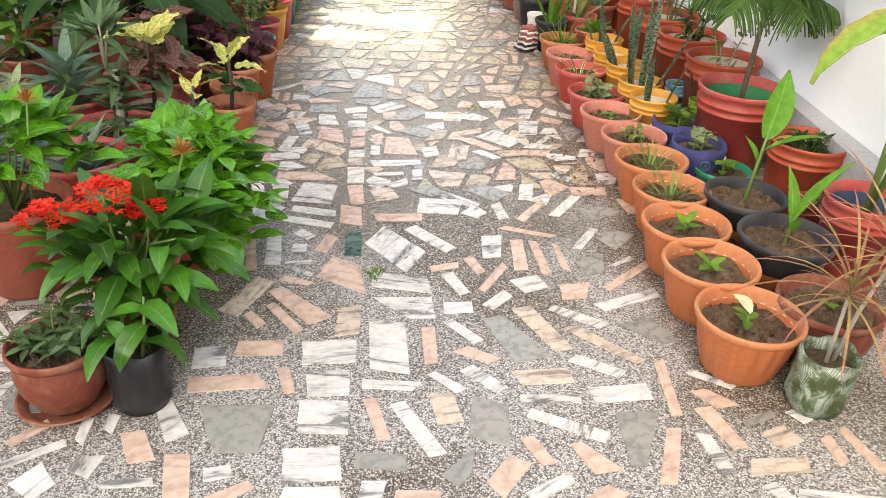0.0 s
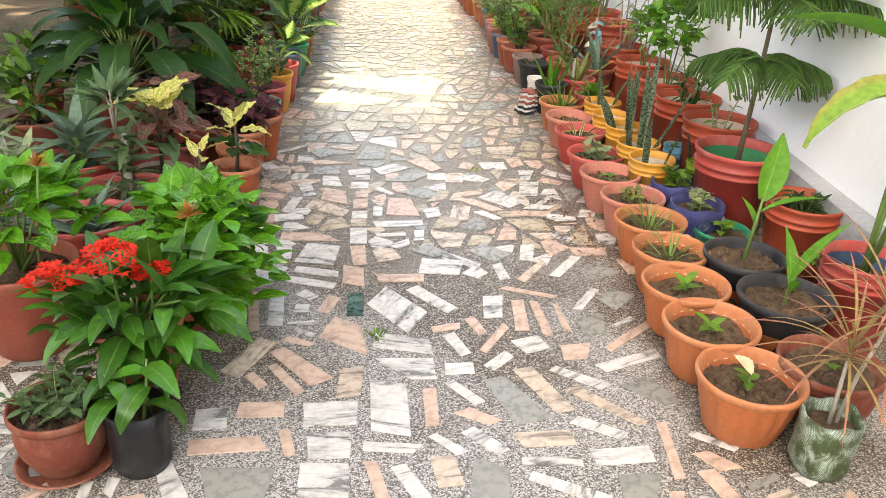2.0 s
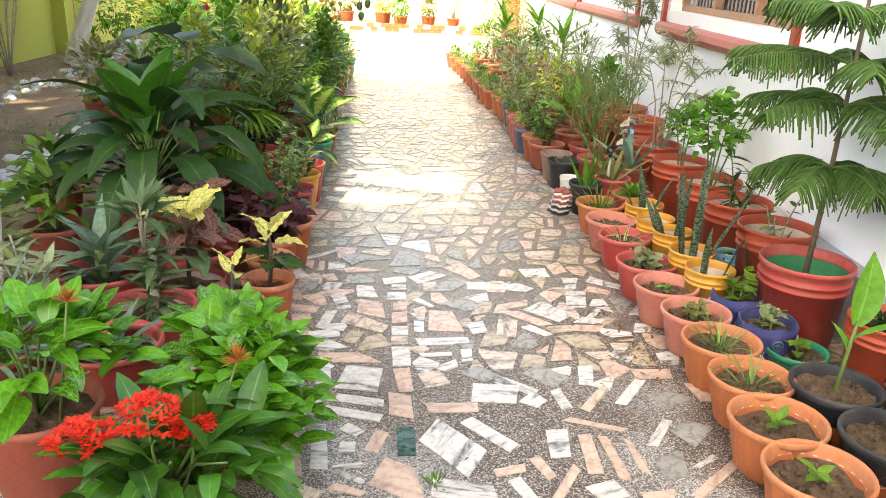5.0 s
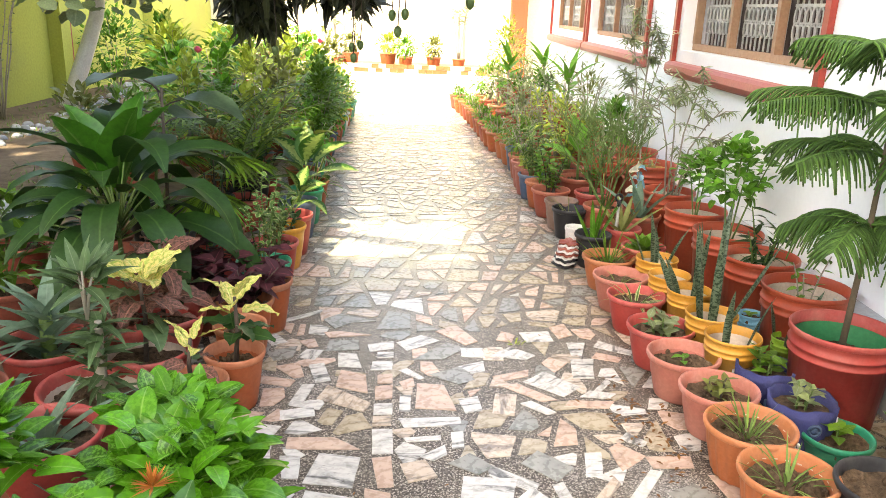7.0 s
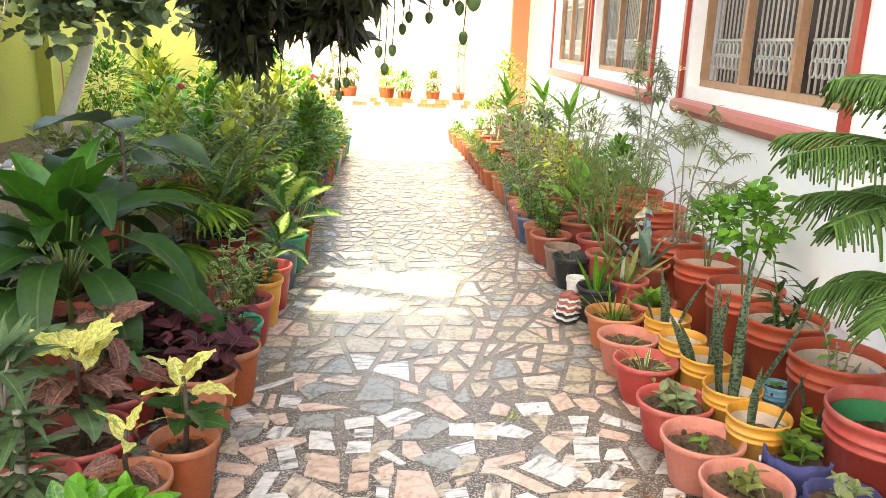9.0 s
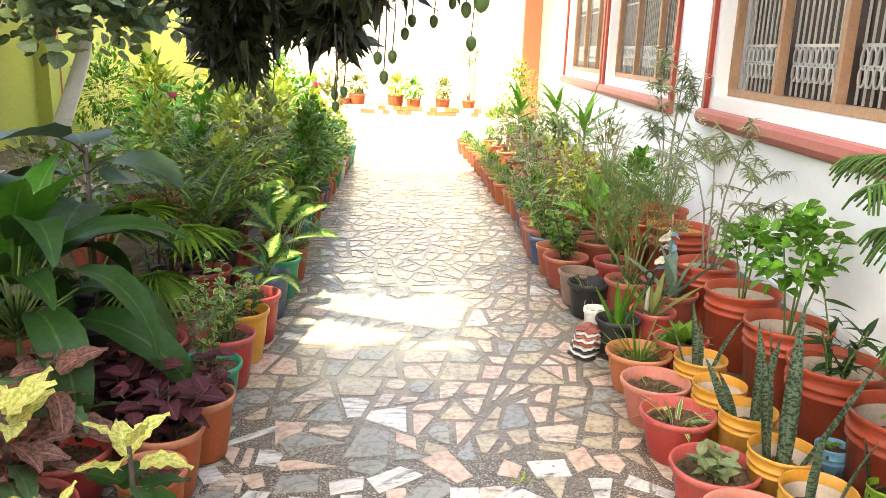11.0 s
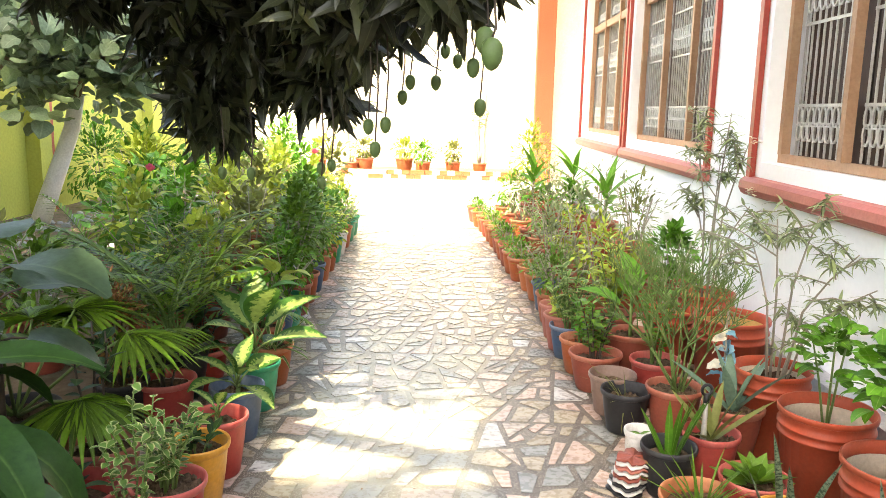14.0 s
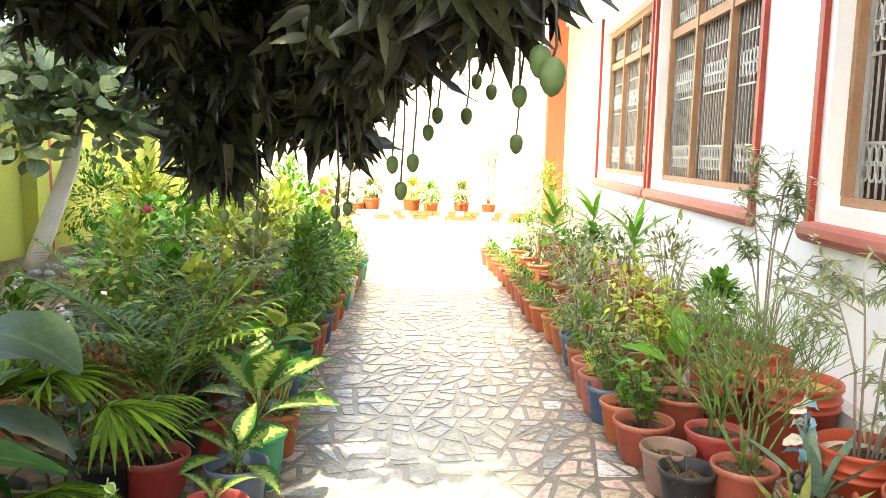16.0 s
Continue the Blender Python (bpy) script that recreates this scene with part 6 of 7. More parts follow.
for k in range(5200):
    x, y = RT.uniform(-5.6, -2.3), RT.uniform(5.5, 16)
    if noise.noise(Vector((x * 0.9, y * 0.5, 3.0))) < -0.05:
        continue
    g.leaf((x, y, -0.06), polar(RT.uniform(0, math.tau), RT.uniform(0.7, 1.5)), RT.uniform(0.04, 0.1), 0.008, 0.6, 2, 0.2, "blade")
tagged(link("lawn_grass", g, LEAF["grass"]), "sparse short grass tufts on the garden earth", "grass", kind="stuff")
g = Geo()
for k in range(420):
    y = RT.uniform(5.0, 15)
    x = -2.9 - 0.12 * (y - 5) + RT.gauss(0, 0.12) - (1.2 if k % 3 == 0 else 0)
    r = RT.uniform(0.025, 0.07)
    g.lathe([(0.001, r * 0.75), (r * 0.6, r * 0.62), (r, r * 0.15), (r * 0.8, -r * 0.3)], 7, (x, y, -0.055), 0.12, 3, RT.uniform(0.6, 1))
tagged(link("edging_pebbles", g, PLINTH, None, "", True), "pale pebbles edging the garden bed", "pebbles", kind="stuff")

g = Geo()
for k in range(70):
    x, y = 0.66 + RT.gauss(0, 0.07), 3.25 + RT.gauss(0, 0.22)
    g.leaf((x, y, 0.009), polar(RT.uniform(0, math.tau), RT.uniform(0.0, 0.3)), RT.uniform(0.012, 0.04), 0.012, 0.5, 2, 0.2, "oval")
for k in range(60):
    x, y = RT.uniform(-0.7, 0.6), RT.uniform(1.6, 9)
    g.leaf((x, y, 0.009), polar(RT.uniform(0, math.tau), 0.1), RT.uniform(0.006, 0.02), 0.007, 0.5, 2, 0.2, "oval")
tagged(link("leaf_litter", g, LEAF["dry"]), "brown leaf litter and dirt scattered on the path", "leaf litter", kind="stuff")
t = root("weed", -0.165, 2.31, 0.0, "tiny green weed growing from a path joint", "weed")
tuft(t, 0.012, 0.03, 22, 0.006, "mid", 1.2, 0.6)
t = root("weed", 0.245, 3.93, 0.0, "small fallen green sprig on the path", "weed")
tuft(t, 0.012, 0.03, 9, 0.009, "yellow", 1.3, 0.6)
t = root("garden_stake", -1.75, 2.95, -0.06, "leaning grey wooden garden stake", "stake")
g = Geo()
g.tube([(0, 0, 0), (-0.06, 0.2, 0.4), (-0.14, 0.42, 0.78)], 0.022, 0.018, 7)
part("pole", g, TWIG, t)

# ---- paving pieces ----
THICK = 0.003


def prism(g, ring, z=THICK):
    n = len(ring)
    c = Vector((sum(p[0] for p in ring) / n, sum(p[1] for p in ring) / n))
    inner = [(p[0] + (c.x - p[0]) * 0.03, p[1] + (c.y - p[1]) * 0.03) for p in ring]
    pts = [(*p, -0.004) for p in ring] + [(*p, z - 0.001) for p in ring] + [(*p, z) for p in inner]
    faces = []
    for k in (0, n):
        faces += [(k + i, k + (i + 1) % n, k + n + (i + 1) % n, k + n + i) for i in range(n)]
    faces.append(tuple(range(2 * n, 3 * n)))
    g.add(pts, faces)


PLACED = []


def slab(x, y, length, width, turn, skew, taper, kind):
    """A broken paving piece: a sheared, tapered quad with rough corners, lying on the path."""
    r = random.Random(round(x * 1000) * 7 + round(y * 1000))
    hl, hw = length / 2, width / 2
    c = [(-hl * (2 - taper) - skew / 2, -hw), (hl * (2 - taper) - skew / 2, -hw), (hl * taper + skew / 2, hw), (-hl * taper + skew / 2, hw)]
    ring = []
    for k in range(4):
        p, q = Vector(c[k]), Vector(c[(k + 1) % 4])
        j = 0.018 * min(length, width)
        ring.append((p.x + r.uniform(-j, j), p.y + r.uniform(-j, j)))
        m = p.lerp(q, r.uniform(0.35, 0.65))
        ring.append((m.x + r.uniform(-j, j), m.y + r.uniform(-j, j)))
    g = Geo()
    prism(g, ring, THICK + r.uniform(0, 0.001))
    ob = part("paving_piece", g, SLABS[kind], floor, "", False)
    ob.matrix_world = pose(x, y, 0, 0, 0, turn)
    PLACED.append((x, y, 0.5 * max(length, width)))

slab(-0.276, 1.900, 0.152, 0.106, 6.6, 0.004, 1.04, "W")
slab(-0.264, 1.763, 0.117, 0.103, 4.6, -0.003, 1.07, "W")
slab(-0.109, 1.939, 0.114, 0.231, -10.6, -0.062, 0.98, "W")
slab(-0.474, 1.911, 0.134, 0.069, 4.7, 0.002, 0.99, "P")
slab(-0.607, 1.865, 0.087, 0.090, 10.2, -0.001, 0.93, "W")
slab(-0.538, 1.754, 0.197, 0.060, 7.3, -0.019, 0.93, "P")
slab(-0.379, 1.772, 0.032, 0.110, 14.7, -0.005, 1.06, "P")
slab(-0.263, 1.630, 0.127, 0.123, 0.2, -0.009, 1.02, "W")
slab(-0.475, 1.585, 0.149, 0.170, 2.5, -0.022, 1.29, "G")
slab(-0.273, 1.467, 0.139, 0.111, 6.0, -0.001, 1.00, "W")
slab(-0.264, 1.372, 0.135, 0.049, 2.6, 0.001, 0.93, "W")
slab(-0.098, 1.760, 0.151, 0.036, -2.5, 0.012, 1.09, "W")
slab(-0.127, 1.628, 0.034, 0.156, 9.3, -0.021, 1.01, "P")
slab(-0.023, 1.596, 0.044, 0.214, 24.0, -0.021, 0.91, "W")
slab(-0.109, 1.480, 0.125, 0.050, -2.5, -0.002, 1.03, "G")
slab(0.012, 1.943, 0.040, 0.172, 11.4, 0.026, 1.05, "P")
slab(0.056, 1.780, 0.030, 0.107, 34.8, -0.024, 0.77, "W")
slab(0.052, 1.673, 0.066, 0.117, 10.5, -0.004, 0.94, "T")
slab(-0.488, 1.434, 0.063, 0.040, 13.7, 0.001, 0.97, "W")
slab(-0.578, 1.419, 0.061, 0.145, 2.8, -0.028, 1.02, "P")
slab(-0.443, 1.377, 0.096, 0.032, 31.4, -0.018, 1.14, "P")
slab(-0.126, 1.384, 0.058, 0.068, 3.0, 0.013, 1.02, "W")
slab(-0.020, 1.371, 0.106, 0.039, 0.0, 0.003, 0.98, "P")
slab(-0.649, 1.617, 0.052, 0.166, 29.3, 0.002, 0.85, "W")
slab(-0.516, 2.050, 0.033, 0.084, 51.7, 0.018, 0.92, "P")
slab(-0.429, 2.062, 0.033, 0.177, 43.8, 0.020, 0.98, "P")
slab(-0.399, 2.134, 0.066, 0.229, 34.2, -0.040, 0.80, "P")
slab(-0.233, 2.055, 0.073, 0.142, 13.6, 0.033, 0.99, "T")
slab(-0.041, 2.133, 0.135, 0.114, 3.2, -0.057, 1.39, "W")
slab(0.114, 2.015, 0.035, 0.136, 36.4, -0.012, 0.98, "W")
slab(0.261, 1.989, 0.095, 0.229, 19.4, -0.030, 0.75, "G")
slab(0.356, 2.042, 0.063, 0.239, 18.6, -0.031, 1.08, "T")
slab(0.478, 2.107, 0.041, 0.172, 40.6, -0.055, 0.88, "W")
slab(0.536, 1.966, 0.042, 0.225, 26.6, -0.086, 1.14, "T")
slab(0.149, 1.902, 0.050, 0.093, 30.7, -0.055, 1.12, "P")
slab(0.162, 1.797, 0.043, 0.131, 39.4, -0.016, 1.06, "W")
slab(0.332, 1.811, 0.157, 0.063, 6.6, -0.011, 1.05, "T")
slab(0.336, 1.718, 0.164, 0.034, 1.9, 0.001, 0.99, "W")
slab(0.492, 1.863, 0.042, 0.145, 46.9, -0.039, 1.03, "W")
slab(0.534, 1.747, 0.168, 0.063, 7.3, 0.000, 1.02, "W")
slab(0.166, 1.630, 0.102, 0.147, -22.3, -0.045, 0.99, "G")
slab(0.368, 1.617, 0.038, 0.215, 64.8, -0.002, 0.89, "W")
slab(0.541, 1.576, 0.081, 0.194, 6.0, 0.063, 1.53, "G")
slab(0.085, 1.453, 0.087, 0.051, 47.3, 0.043, 1.53, "G")
slab(0.277, 1.525, 0.038, 0.100, 16.0, -0.017, 1.02, "P")
slab(0.410, 1.506, 0.053, 0.109, 14.3, -0.040, 0.60, "P")
slab(0.195, 1.444, 0.122, 0.060, 55.5, 0.002, 0.87, "P")
slab(0.295, 1.407, 0.128, 0.036, 32.1, 0.007, 1.06, "W")
slab(0.672, 1.777, 0.032, 0.223, 13.6, 0.068, 0.99, "P")
slab(0.611, 1.518, 0.042, 0.191, 2.1, 0.074, 0.96, "P")
slab(0.723, 1.536, 0.039, 0.158, 9.6, -0.002, 0.97, "W")
slab(0.429, 1.386, 0.060, 0.051, 35.8, -0.043, 1.32, "P")
slab(0.695, 2.040, 0.084, 0.137, 22.8, -0.033, 1.33, "G")
slab(0.807, 1.814, 0.027, 0.119, 37.5, -0.046, 1.05, "W")
slab(0.786, 1.734, 0.058, 0.078, 12.4, -0.047, 0.80, "P")
slab(0.771, 1.620, 0.048, 0.158, 12.7, -0.017, 1.11, "P")
slab(0.921, 1.588, 0.075, 0.066, 24.2, -0.005, 0.94, "T")
slab(0.874, 1.488, 0.153, 0.051, 4.5, 0.020, 0.97, "T")
slab(0.843, 1.396, 0.037, 0.074, 18.9, -0.023, 0.98, "W")
slab(1.040, 1.546, 0.037, 0.088, 28.3, 0.038, 1.00, "P")
slab(1.006, 1.671, 0.047, 0.052, 23.3, -0.001, 1.24, "W")
slab(1.113, 1.548, 0.037, 0.140, 41.2, 0.072, 0.93, "P")
slab(0.978, 1.389, 0.189, 0.027, -6.7, 0.009, 1.01, "W")
slab(0.887, 1.656, 0.104, 0.022, 25.8, 0.003, 1.00, "G")
slab(-0.928, 1.485, 0.143, 0.025, 34.3, 0.003, 0.99, "W")
slab(-0.842, 1.568, 0.089, 0.027, 94.5, 0.017, 0.89, "W")
slab(-0.785, 1.594, 0.061, 0.031, 91.9, 0.016, 0.84, "W")
slab(-0.698, 1.515, 0.060, 0.108, 15.1, -0.025, 0.96, "P")
slab(-0.800, 1.452, 0.058, 0.062, 78.6, -0.005, 0.70, "W")
slab(-0.685, 1.399, 0.116, 0.024, 6.0, -0.007, 1.01, "W")
slab(-0.891, 1.397, 0.072, 0.085, 55.4, 0.011, 1.15, "W")
slab(-0.968, 1.553, 0.104, 0.028, 49.7, 0.000, 1.04, "P")
slab(-0.676, 2.968, 0.059, 0.194, 14.7, 0.012, 1.09, "W")
slab(-0.574, 2.929, 0.061, 0.130, 1.9, -0.018, 1.14, "W")
slab(-0.434, 2.919, 0.149, 0.174, -8.3, -0.005, 0.92, "W")
slab(-0.509, 3.075, 0.204, 0.077, 3.1, -0.047, 0.78, "P")
slab(-0.627, 2.752, 0.156, 0.132, 61.4, 0.032, 0.86, "W")
slab(-0.423, 2.763, 0.172, 0.047, -11.9, -0.008, 0.99, "W")
slab(-0.438, 2.677, 0.198, 0.046, -13.9, -0.009, 1.04, "W")
slab(-0.280, 2.741, 0.086, 0.136, -15.9, -0.050, 0.97, "P")
slab(-0.255, 2.524, 0.058, 0.161, 3.0, -0.002, 0.99, "D")
slab(-0.530, 2.487, 0.051, 0.239, -2.8, -0.042, 0.93, "W")
slab(-0.604, 2.457, 0.037, 0.262, 15.7, 0.018, 1.02, "P")
slab(-0.434, 2.579, 0.045, 0.072, 51.7, -0.003, 1.04, "W")
slab(-0.440, 2.476, 0.051, 0.068, 1.7, 0.005, 0.97, "W")
slab(-0.349, 2.520, 0.120, 0.047, 75.3, 0.004, 1.07, "P")
slab(-0.431, 2.382, 0.091, 0.021, 12.4, 0.007, 1.01, "W")
slab(-0.414, 2.328, 0.022, 0.085, 63.4, 0.004, 1.12, "W")
slab(-0.273, 2.328, 0.150, 0.136, -28.7, -0.070, 0.72, "P")
slab(-0.108, 2.503, 0.152, 0.215, 65.8, 0.107, 0.97, "W")
slab(-0.098, 2.731, 0.178, 0.057, 4.5, -0.003, 1.04, "P")
slab(-0.081, 2.278, 0.191, 0.089, -8.9, -0.019, 0.97, "W")
slab(-0.419, 2.269, 0.031, 0.092, 43.7, -0.044, 1.11, "P")
slab(0.019, 2.575, 0.056, 0.223, 42.5, -0.002, 1.01, "W")
slab(-0.164, 2.927, 0.092, 0.106, 20.7, 0.001, 0.92, "T")
slab(-0.104, 3.028, 0.089, 0.049, 42.3, 0.009, 1.31, "W")
slab(-0.030, 3.120, 0.044, 0.106, 11.8, 0.021, 1.05, "W")
slab(-0.150, 3.121, 0.126, 0.028, 9.8, -0.002, 1.05, "W")
slab(-0.288, 3.098, 0.071, 0.157, 4.5, 0.001, 1.02, "W")
slab(-0.273, 2.916, 0.057, 0.170, 12.2, 0.013, 1.13, "P")
slab(0.015, 2.971, 0.086, 0.111, 42.2, -0.015, 1.14, "G")
slab(0.058, 2.837, 0.164, 0.126, -0.2, 0.021, 1.04, "W")
slab(0.067, 2.381, 0.102, 0.034, 18.8, 0.007, 1.04, "P")
slab(-0.561, 2.176, 0.214, 0.070, 67.2, 0.001, 0.98, "T")
slab(0.103, 2.139, 0.093, 0.059, 6.8, 0.006, 0.99, "W")
slab(0.101, 2.280, 0.043, 0.133, 31.3, 0.015, 1.07, "W")
slab(0.170, 2.400, 0.039, 0.109, 38.8, 0.033, 1.08, "P")
slab(0.230, 2.323, 0.191, 0.030, 61.2, 0.015, 1.04, "P")
slab(0.240, 2.533, 0.072, 0.151, 10.0, 0.036, 1.07, "W")
slab(0.332, 2.481, 0.047, 0.209, 5.5, 0.024, 0.97, "P")
slab(0.404, 2.464, 0.033, 0.225, -4.4, -0.041, 0.94, "P")
slab(0.479, 2.476, 0.033, 0.120, -40.7, -0.124, 0.77, "P")
slab(0.382, 2.649, 0.033, 0.148, 30.8, -0.131, 1.02, "P")
slab(0.349, 2.289, 0.097, 0.085, 23.0, -0.006, 1.07, "W")
slab(0.234, 2.188, 0.112, 0.043, 49.2, 0.004, 1.05, "W")
slab(0.493, 2.252, 0.094, 0.087, 10.1, 0.030, 1.14, "P")
slab(0.595, 2.611, 0.184, 0.033, 58.8, -0.009, 1.02, "W")
slab(0.704, 2.623, 0.130, 0.097, 49.0, 0.005, 0.80, "G")
slab(0.582, 2.423, 0.095, 0.112, 16.8, 0.037, 1.16, "G")
slab(0.699, 2.361, 0.258, 0.032, 43.3, 0.013, 0.99, "P")
slab(0.664, 2.208, 0.233, 0.048, 24.6, -0.001, 1.04, "W")
slab(0.696, 2.450, 0.104, 0.021, 38.4, -0.000, 1.04, "W")
slab(0.561, 2.874, 0.214, 0.040, 56.8, -0.015, 1.00, "W")
slab(0.421, 2.822, 0.199, 0.037, 55.4, 0.017, 1.06, "T")
slab(0.293, 2.809, 0.045, 0.132, 28.6, 0.043, 0.97, "W")
slab(0.194, 2.795, 0.077, 0.074, 49.8, 0.003, 1.16, "W")
slab(0.261, 2.976, 0.105, 0.145, 52.1, 0.010, 0.96, "G")
slab(0.417, 2.991, 0.058, 0.142, 4.5, 0.034, 1.04, "W")
slab(0.531, 3.055, 0.097, 0.113, 43.1, 0.044, 0.56, "P")
slab(0.591, 3.150, 0.048, 0.086, 51.0, 0.005, 1.11, "W")
slab(0.681, 3.015, 0.147, 0.069, 4.1, 0.004, 1.05, "P")
slab(0.696, 2.832, 0.122, 0.085, 28.1, -0.008, 0.90, "G")
slab(0.138, 2.895, 0.177, 0.053, -33.2, -0.026, 1.08, "W")
slab(0.826, 2.885, 0.064, 0.124, 3.6, -0.015, 0.99, "P")
slab(-0.741, 4.187, 0.238, 0.033, 42.0, 0.033, 0.98, "W")
slab(-0.815, 3.913, 0.070, 0.106, 29.5, -0.010, 0.93, "W")
slab(-0.557, 4.155, 0.134, 0.121, 48.8, 0.010, 0.79, "G")
slab(-0.532, 3.995, 0.133, 0.062, 12.6, -0.076, 0.56, "P")
slab(-0.655, 3.883, 0.058, 0.089, 26.1, -0.003, 1.23, "P")
slab(-0.509, 3.874, 0.139, 0.106, 8.7, 0.012, 0.93, "G")
slab(-0.753, 3.768, 0.112, 0.101, 30.3, 0.036, 1.27, "G")
slab(-0.636, 3.775, 0.094, 0.077, 76.2, -0.001, 0.88, "W")
slab(-0.683, 3.614, 0.075, 0.133, 24.7, -0.016, 1.41, "P")
slab(-0.574, 3.606, 0.064, 0.163, 21.4, 0.010, 1.05, "W")
slab(-0.733, 3.517, 0.137, 0.059, -12.3, -0.014, 1.10, "P")
slab(-0.615, 3.417, 0.050, 0.159, 8.7, 0.049, 0.97, "W")
slab(-0.450, 3.385, 0.096, 0.202, 76.1, 0.066, 1.26, "T")
slab(-0.609, 3.272, 0.125, 0.069, 17.5, 0.007, 0.99, "W")
slab(-0.470, 3.727, 0.088, 0.130, -4.2, -0.035, 0.90, "W")
slab(-0.435, 3.540, 0.124, 0.137, -21.6, -0.062, 0.89, "P")
slab(-0.343, 3.873, 0.116, 0.075, 22.1, 0.019, 1.05, "W")
slab(-0.319, 3.788, 0.070, 0.056, 4.1, 0.001, 1.01, "W")
slab(-0.328, 3.684, 0.087, 0.082, 5.6, 0.008, 0.95, "W")
slab(-0.308, 3.565, 0.061, 0.077, 10.3, 0.009, 1.03, "P")
slab(-0.306, 3.452, 0.069, 0.108, 15.7, 0.025, 1.03, "P")
slab(-0.301, 3.321, 0.070, 0.080, 7.0, 0.007, 1.00, "W")
slab(-0.300, 3.235, 0.068, 0.068, 6.8, 0.007, 1.00, "T")
slab(-0.191, 3.928, 0.164, 0.098, 39.4, -0.008, 0.85, "W")
slab(-0.076, 3.831, 0.197, 0.099, 51.3, -0.051, 1.20, "G")
slab(-0.001, 4.014, 0.098, 0.196, 37.9, 0.010, 1.28, "P")
slab(-0.201, 3.614, 0.034, 0.112, 34.9, -0.021, 1.26, "W")
slab(-0.216, 3.529, 0.062, 0.062, 39.1, 0.033, 1.16, "P")
slab(-0.221, 3.372, 0.042, 0.127, -2.8, -0.008, 1.02, "W")
slab(-0.117, 3.430, 0.129, 0.199, -3.3, -0.034, 0.81, "P")
slab(-0.122, 3.236, 0.217, 0.061, 6.2, -0.006, 1.04, "W")
slab(0.053, 3.836, 0.093, 0.099, -89.7, -0.000, 1.06, "W")
slab(-0.023, 3.607, 0.123, 0.132, 30.6, -0.025, 1.36, "G")
slab(0.057, 3.686, 0.095, 0.082, 30.2, 0.015, 1.31, "W")
slab(0.216, 4.014, 0.096, 0.072, 71.8, 0.012, 1.14, "P")
slab(0.240, 3.831, 0.103, 0.130, 46.6, -0.054, 1.38, "W")
slab(0.358, 4.027, 0.135, 0.112, 11.1, 0.004, 1.06, "W")
slab(0.480, 4.102, 0.090, 0.122, 34.4, 0.054, 1.04, "P")
slab(0.517, 3.901, 0.066, 0.149, 3.9, 0.031, 1.31, "W")
slab(0.512, 3.712, 0.095, 0.179, 7.0, 0.048, 1.08, "W")
slab(0.688, 3.924, 0.063, 0.168, 64.0, 0.022, 1.23, "W")
slab(0.638, 3.826, 0.060, 0.114, 62.8, -0.009, 1.13, "P")
slab(0.362, 3.560, 0.128, 0.186, 45.8, -0.005, 1.08, "W")
slab(0.257, 3.484, 0.066, 0.162, 17.1, -0.103, 1.05, "P")
slab(0.156, 3.384, 0.163, 0.084, 81.7, -0.002, 0.98, "T")
slab(0.281, 3.363, 0.046, 0.116, 28.0, -0.041, 1.09, "W")
slab(0.479, 3.401, 0.064, 0.149, 59.4, -0.089, 0.95, "P")
slab(0.202, 3.621, 0.163, 0.052, 24.4, 0.026, 1.05, "P")
slab(0.027, 3.372, 0.075, 0.109, 19.9, 0.017, 1.09, "W")
slab(0.391, 3.746, 0.095, 0.086, 55.9, 0.028, 0.75, "P")
slab(0.562, 3.553, 0.134, 0.027, 56.4, 0.022, 1.03, "W")
slab(0.533, 3.479, 0.066, 0.092, 48.4, -0.059, 1.10, "W")
slab(0.750, 3.420, 0.077, 0.085, -1.5, 0.032, 1.06, "W")


def clip_cell(cell, a, b, gap):
    """The part of a convex cell nearer to a than to b, less half a joint."""
    m, d = (a + b) / 2, (b - a).normalized()
    lim = m.dot(d) - gap / 2
    out = []
    for i, p in enumerate(cell):
        q = cell[(i + 1) % len(cell)]
        u, v = p.dot(d) - lim, q.dot(d) - lim
        if u <= 0:
            out.append(p)
        if (u < 0) != (v < 0) and u != v:
            out.append(p.lerp(q, u / (u - v)))
    return out


RS = random.Random(5)


def shatter(cell, out, size):
    """Breaks a convex piece along random straight cracks until the shards are small."""
    xs, ys = [p.x for p in cell], [p.y for p in cell]
    w, h = max(xs) - min(xs), max(ys) - min(ys)
    if w * h < size * RS.uniform(0.7, 1.7) and max(w, h) < 0.36:
        out.append(cell)
        return
    c = sum(cell, Vector((0, 0))) / len(cell)
    c = c + Vector((RS.uniform(-0.18, 0.18) * w, RS.uniform(-0.18, 0.18) * h))
    a = (0.0 if w > 0.85 * h else math.pi / 2) + RS.gauss(0, 0.36)
    d = Vector((math.cos(a), math.sin(a)))
    one, two = clip_cell(cell, c - d, c + d, 0.0), clip_cell(cell, c + d, c - d, 0.0)
    for half in (one, two):
        if len(half) > 2:
            shatter(half, out, size)


def shrink(cell, gap):
    c = sum(cell, Vector((0, 0))) / len(cell)
    out = cell
    for i, p in enumerate(cell):
        q = cell[(i + 1) % len(cell)]
        e = q - p
        if e.length < 1e-4:
            continue
        n = Vector((e.y, -e.x)).normalized()
        if n.dot(c - p) > 0:
            n = -n
        k = p - n * (gap / 2)
        out = clip_cell(out, k - n, k + n, 0.0)
        if len(out) < 3:
            return []
    return out


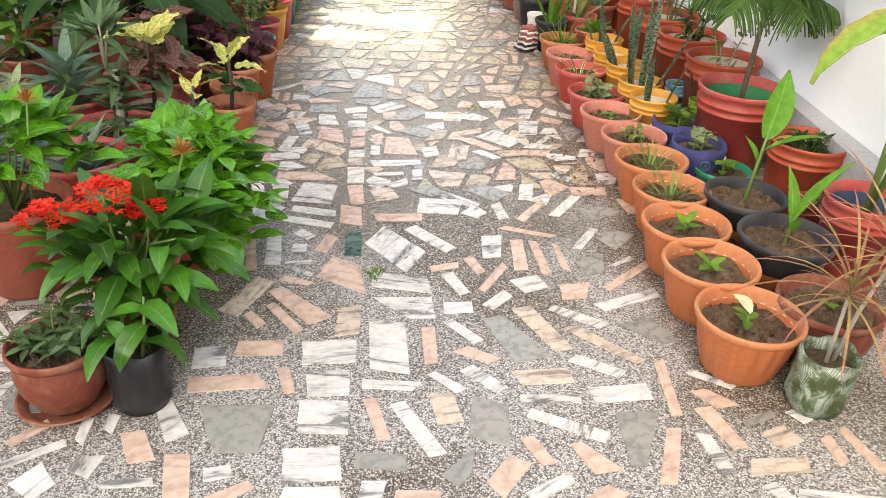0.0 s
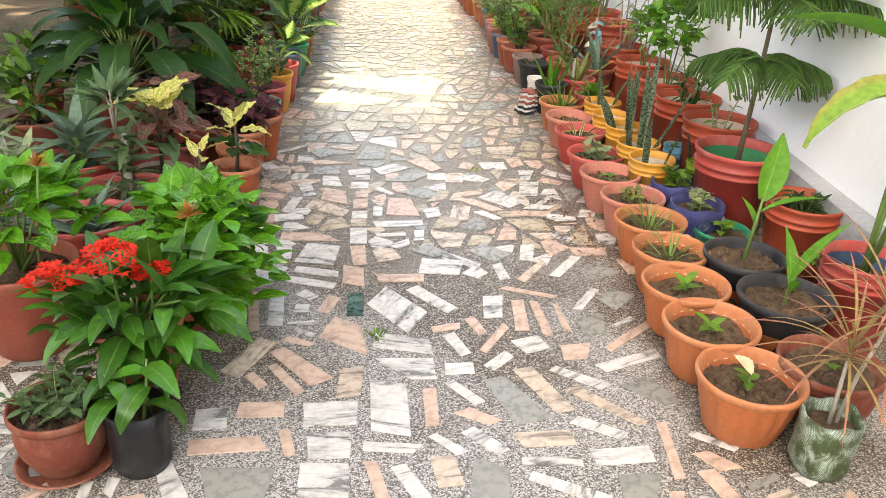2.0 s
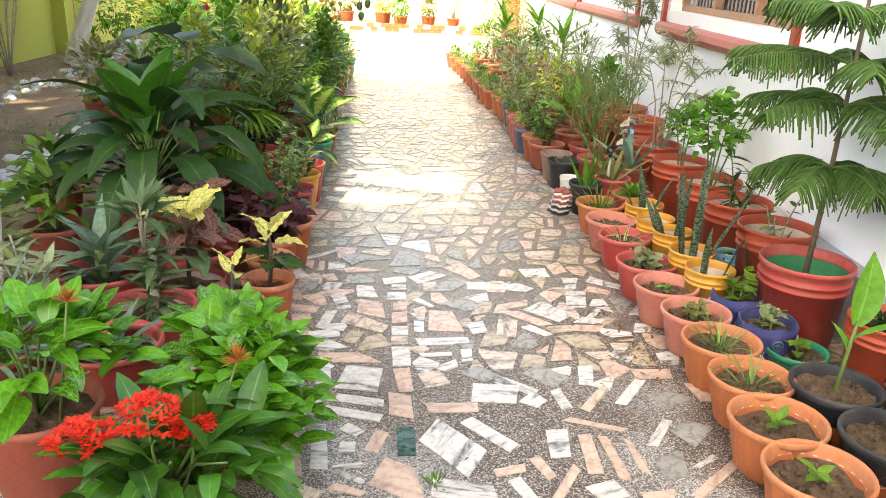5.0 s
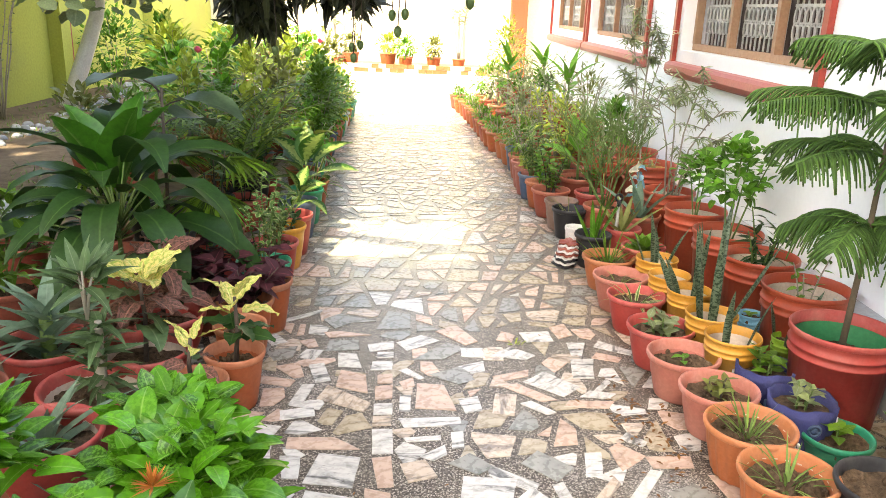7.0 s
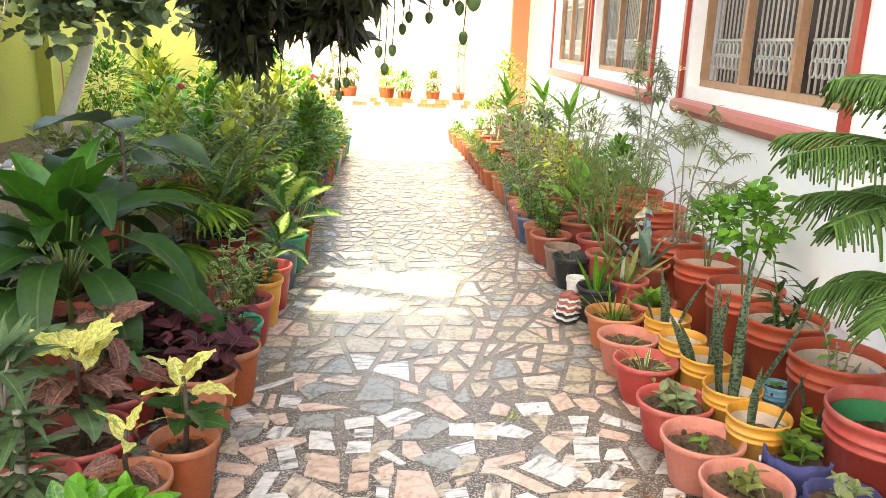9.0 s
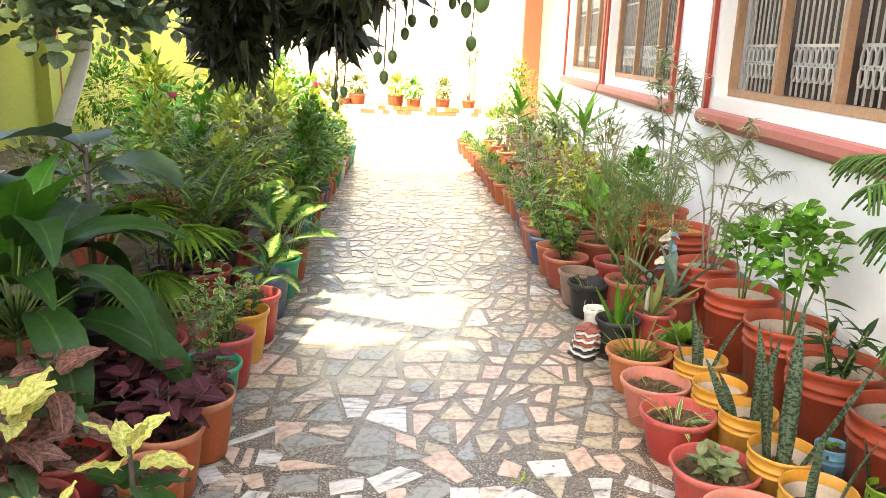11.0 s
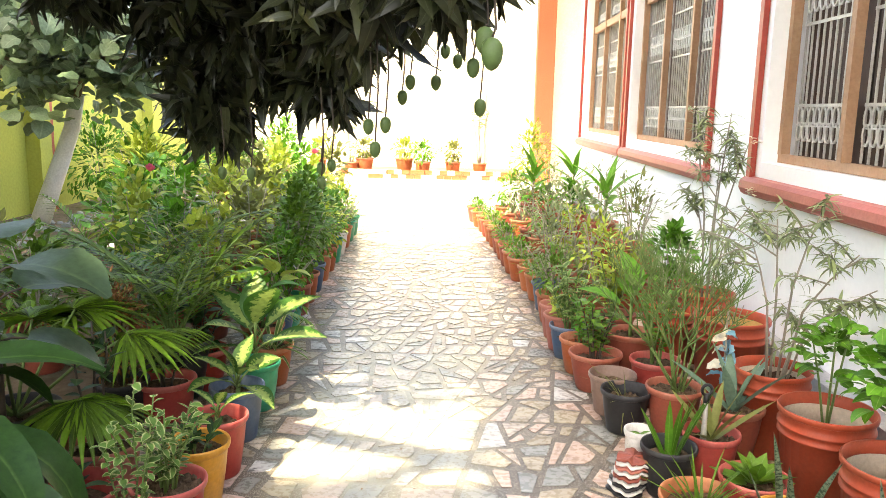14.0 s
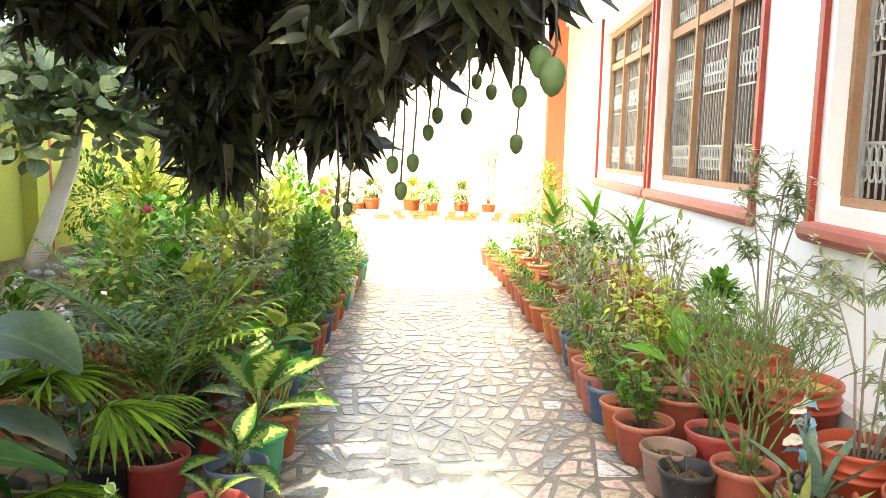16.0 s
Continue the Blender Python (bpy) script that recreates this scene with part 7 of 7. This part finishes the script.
shards = []
for y in range(9):
    y0 = 2.75 + y
    shatter([Vector((-1.5, y0)), Vector((1.6, y0)), Vector((1.6, y0 + 1)), Vector((-1.5, y0 + 1))], shards, 0.042)
shatter([Vector((-1.5, 1.2)), Vector((-0.95, 1.2)), Vector((-0.95, 2.75)), Vector((-1.5, 2.75))], shards, 0.03)
far = {k: Geo() for k in SLABS}
loose = 0
for cell in shards:
    s = sum(cell, Vector((0, 0))) / len(cell)
    if s.y < 2.9 and -0.78 < s.x < 0.85:
        continue
    if any((s.x - x) ** 2 + (s.y - y) ** 2 < (0.5 * r + 0.035) ** 2 for x, y, r in PLACED):
        continue
    cell = shrink(cell, RS.uniform(0.016, 0.036))
    for k in range(2):
        if len(cell) > 3 and RS.random() < 0.7:
            m, p = sum(cell, Vector((0, 0))) / len(cell), RS.choice(cell)
            cut = m.lerp(p, RS.uniform(0.62, 0.85))
            way = (p - m).normalized()
            way.rotate(Matrix.Rotation(RS.uniform(-0.4, 0.4), 2))
            cell = clip_cell(cell, cut - way, cut + way, 0.0)
    for x, y, r in PLACED:
        if len(cell) > 2 and abs(x - s.x) < 0.35 and abs(y - s.y) < 0.35:
            d = Vector((x, y)) - s
            lim = max(d.length - 0.72 * r, 0.03)
            cell = clip_cell(cell, s, s + d.normalized() * 2 * lim, 0.012)
    if len(cell) < 3:
        continue
    c = sum(cell, Vector((0, 0))) / len(cell)
    if max((p - c).length for p in cell) < 0.035:
        continue
    kind = RS.choice("WBBBBBTTTPPPGGG" if s.y > 3.2 else "WWWWWBBTTTTPPPPG")
    if loose < 105 and s.y < 5.0 and abs(s.x) < 0.95:
        g = Geo()
        prism(g, [(p.x - c.x, p.y - c.y) for p in cell])
        ob = part("paving_piece", g, SLABS[kind], floor, "", False)
        ob.location = (c.x, c.y, 0)
        loose += 1
    else:
        prism(far[kind], [(p.x, p.y) for p in cell])
for k, g in far.items():
    if g.v:
        tagged(part("paving_pieces", g, SLABS[k], floor, "", False), kind="stuff")
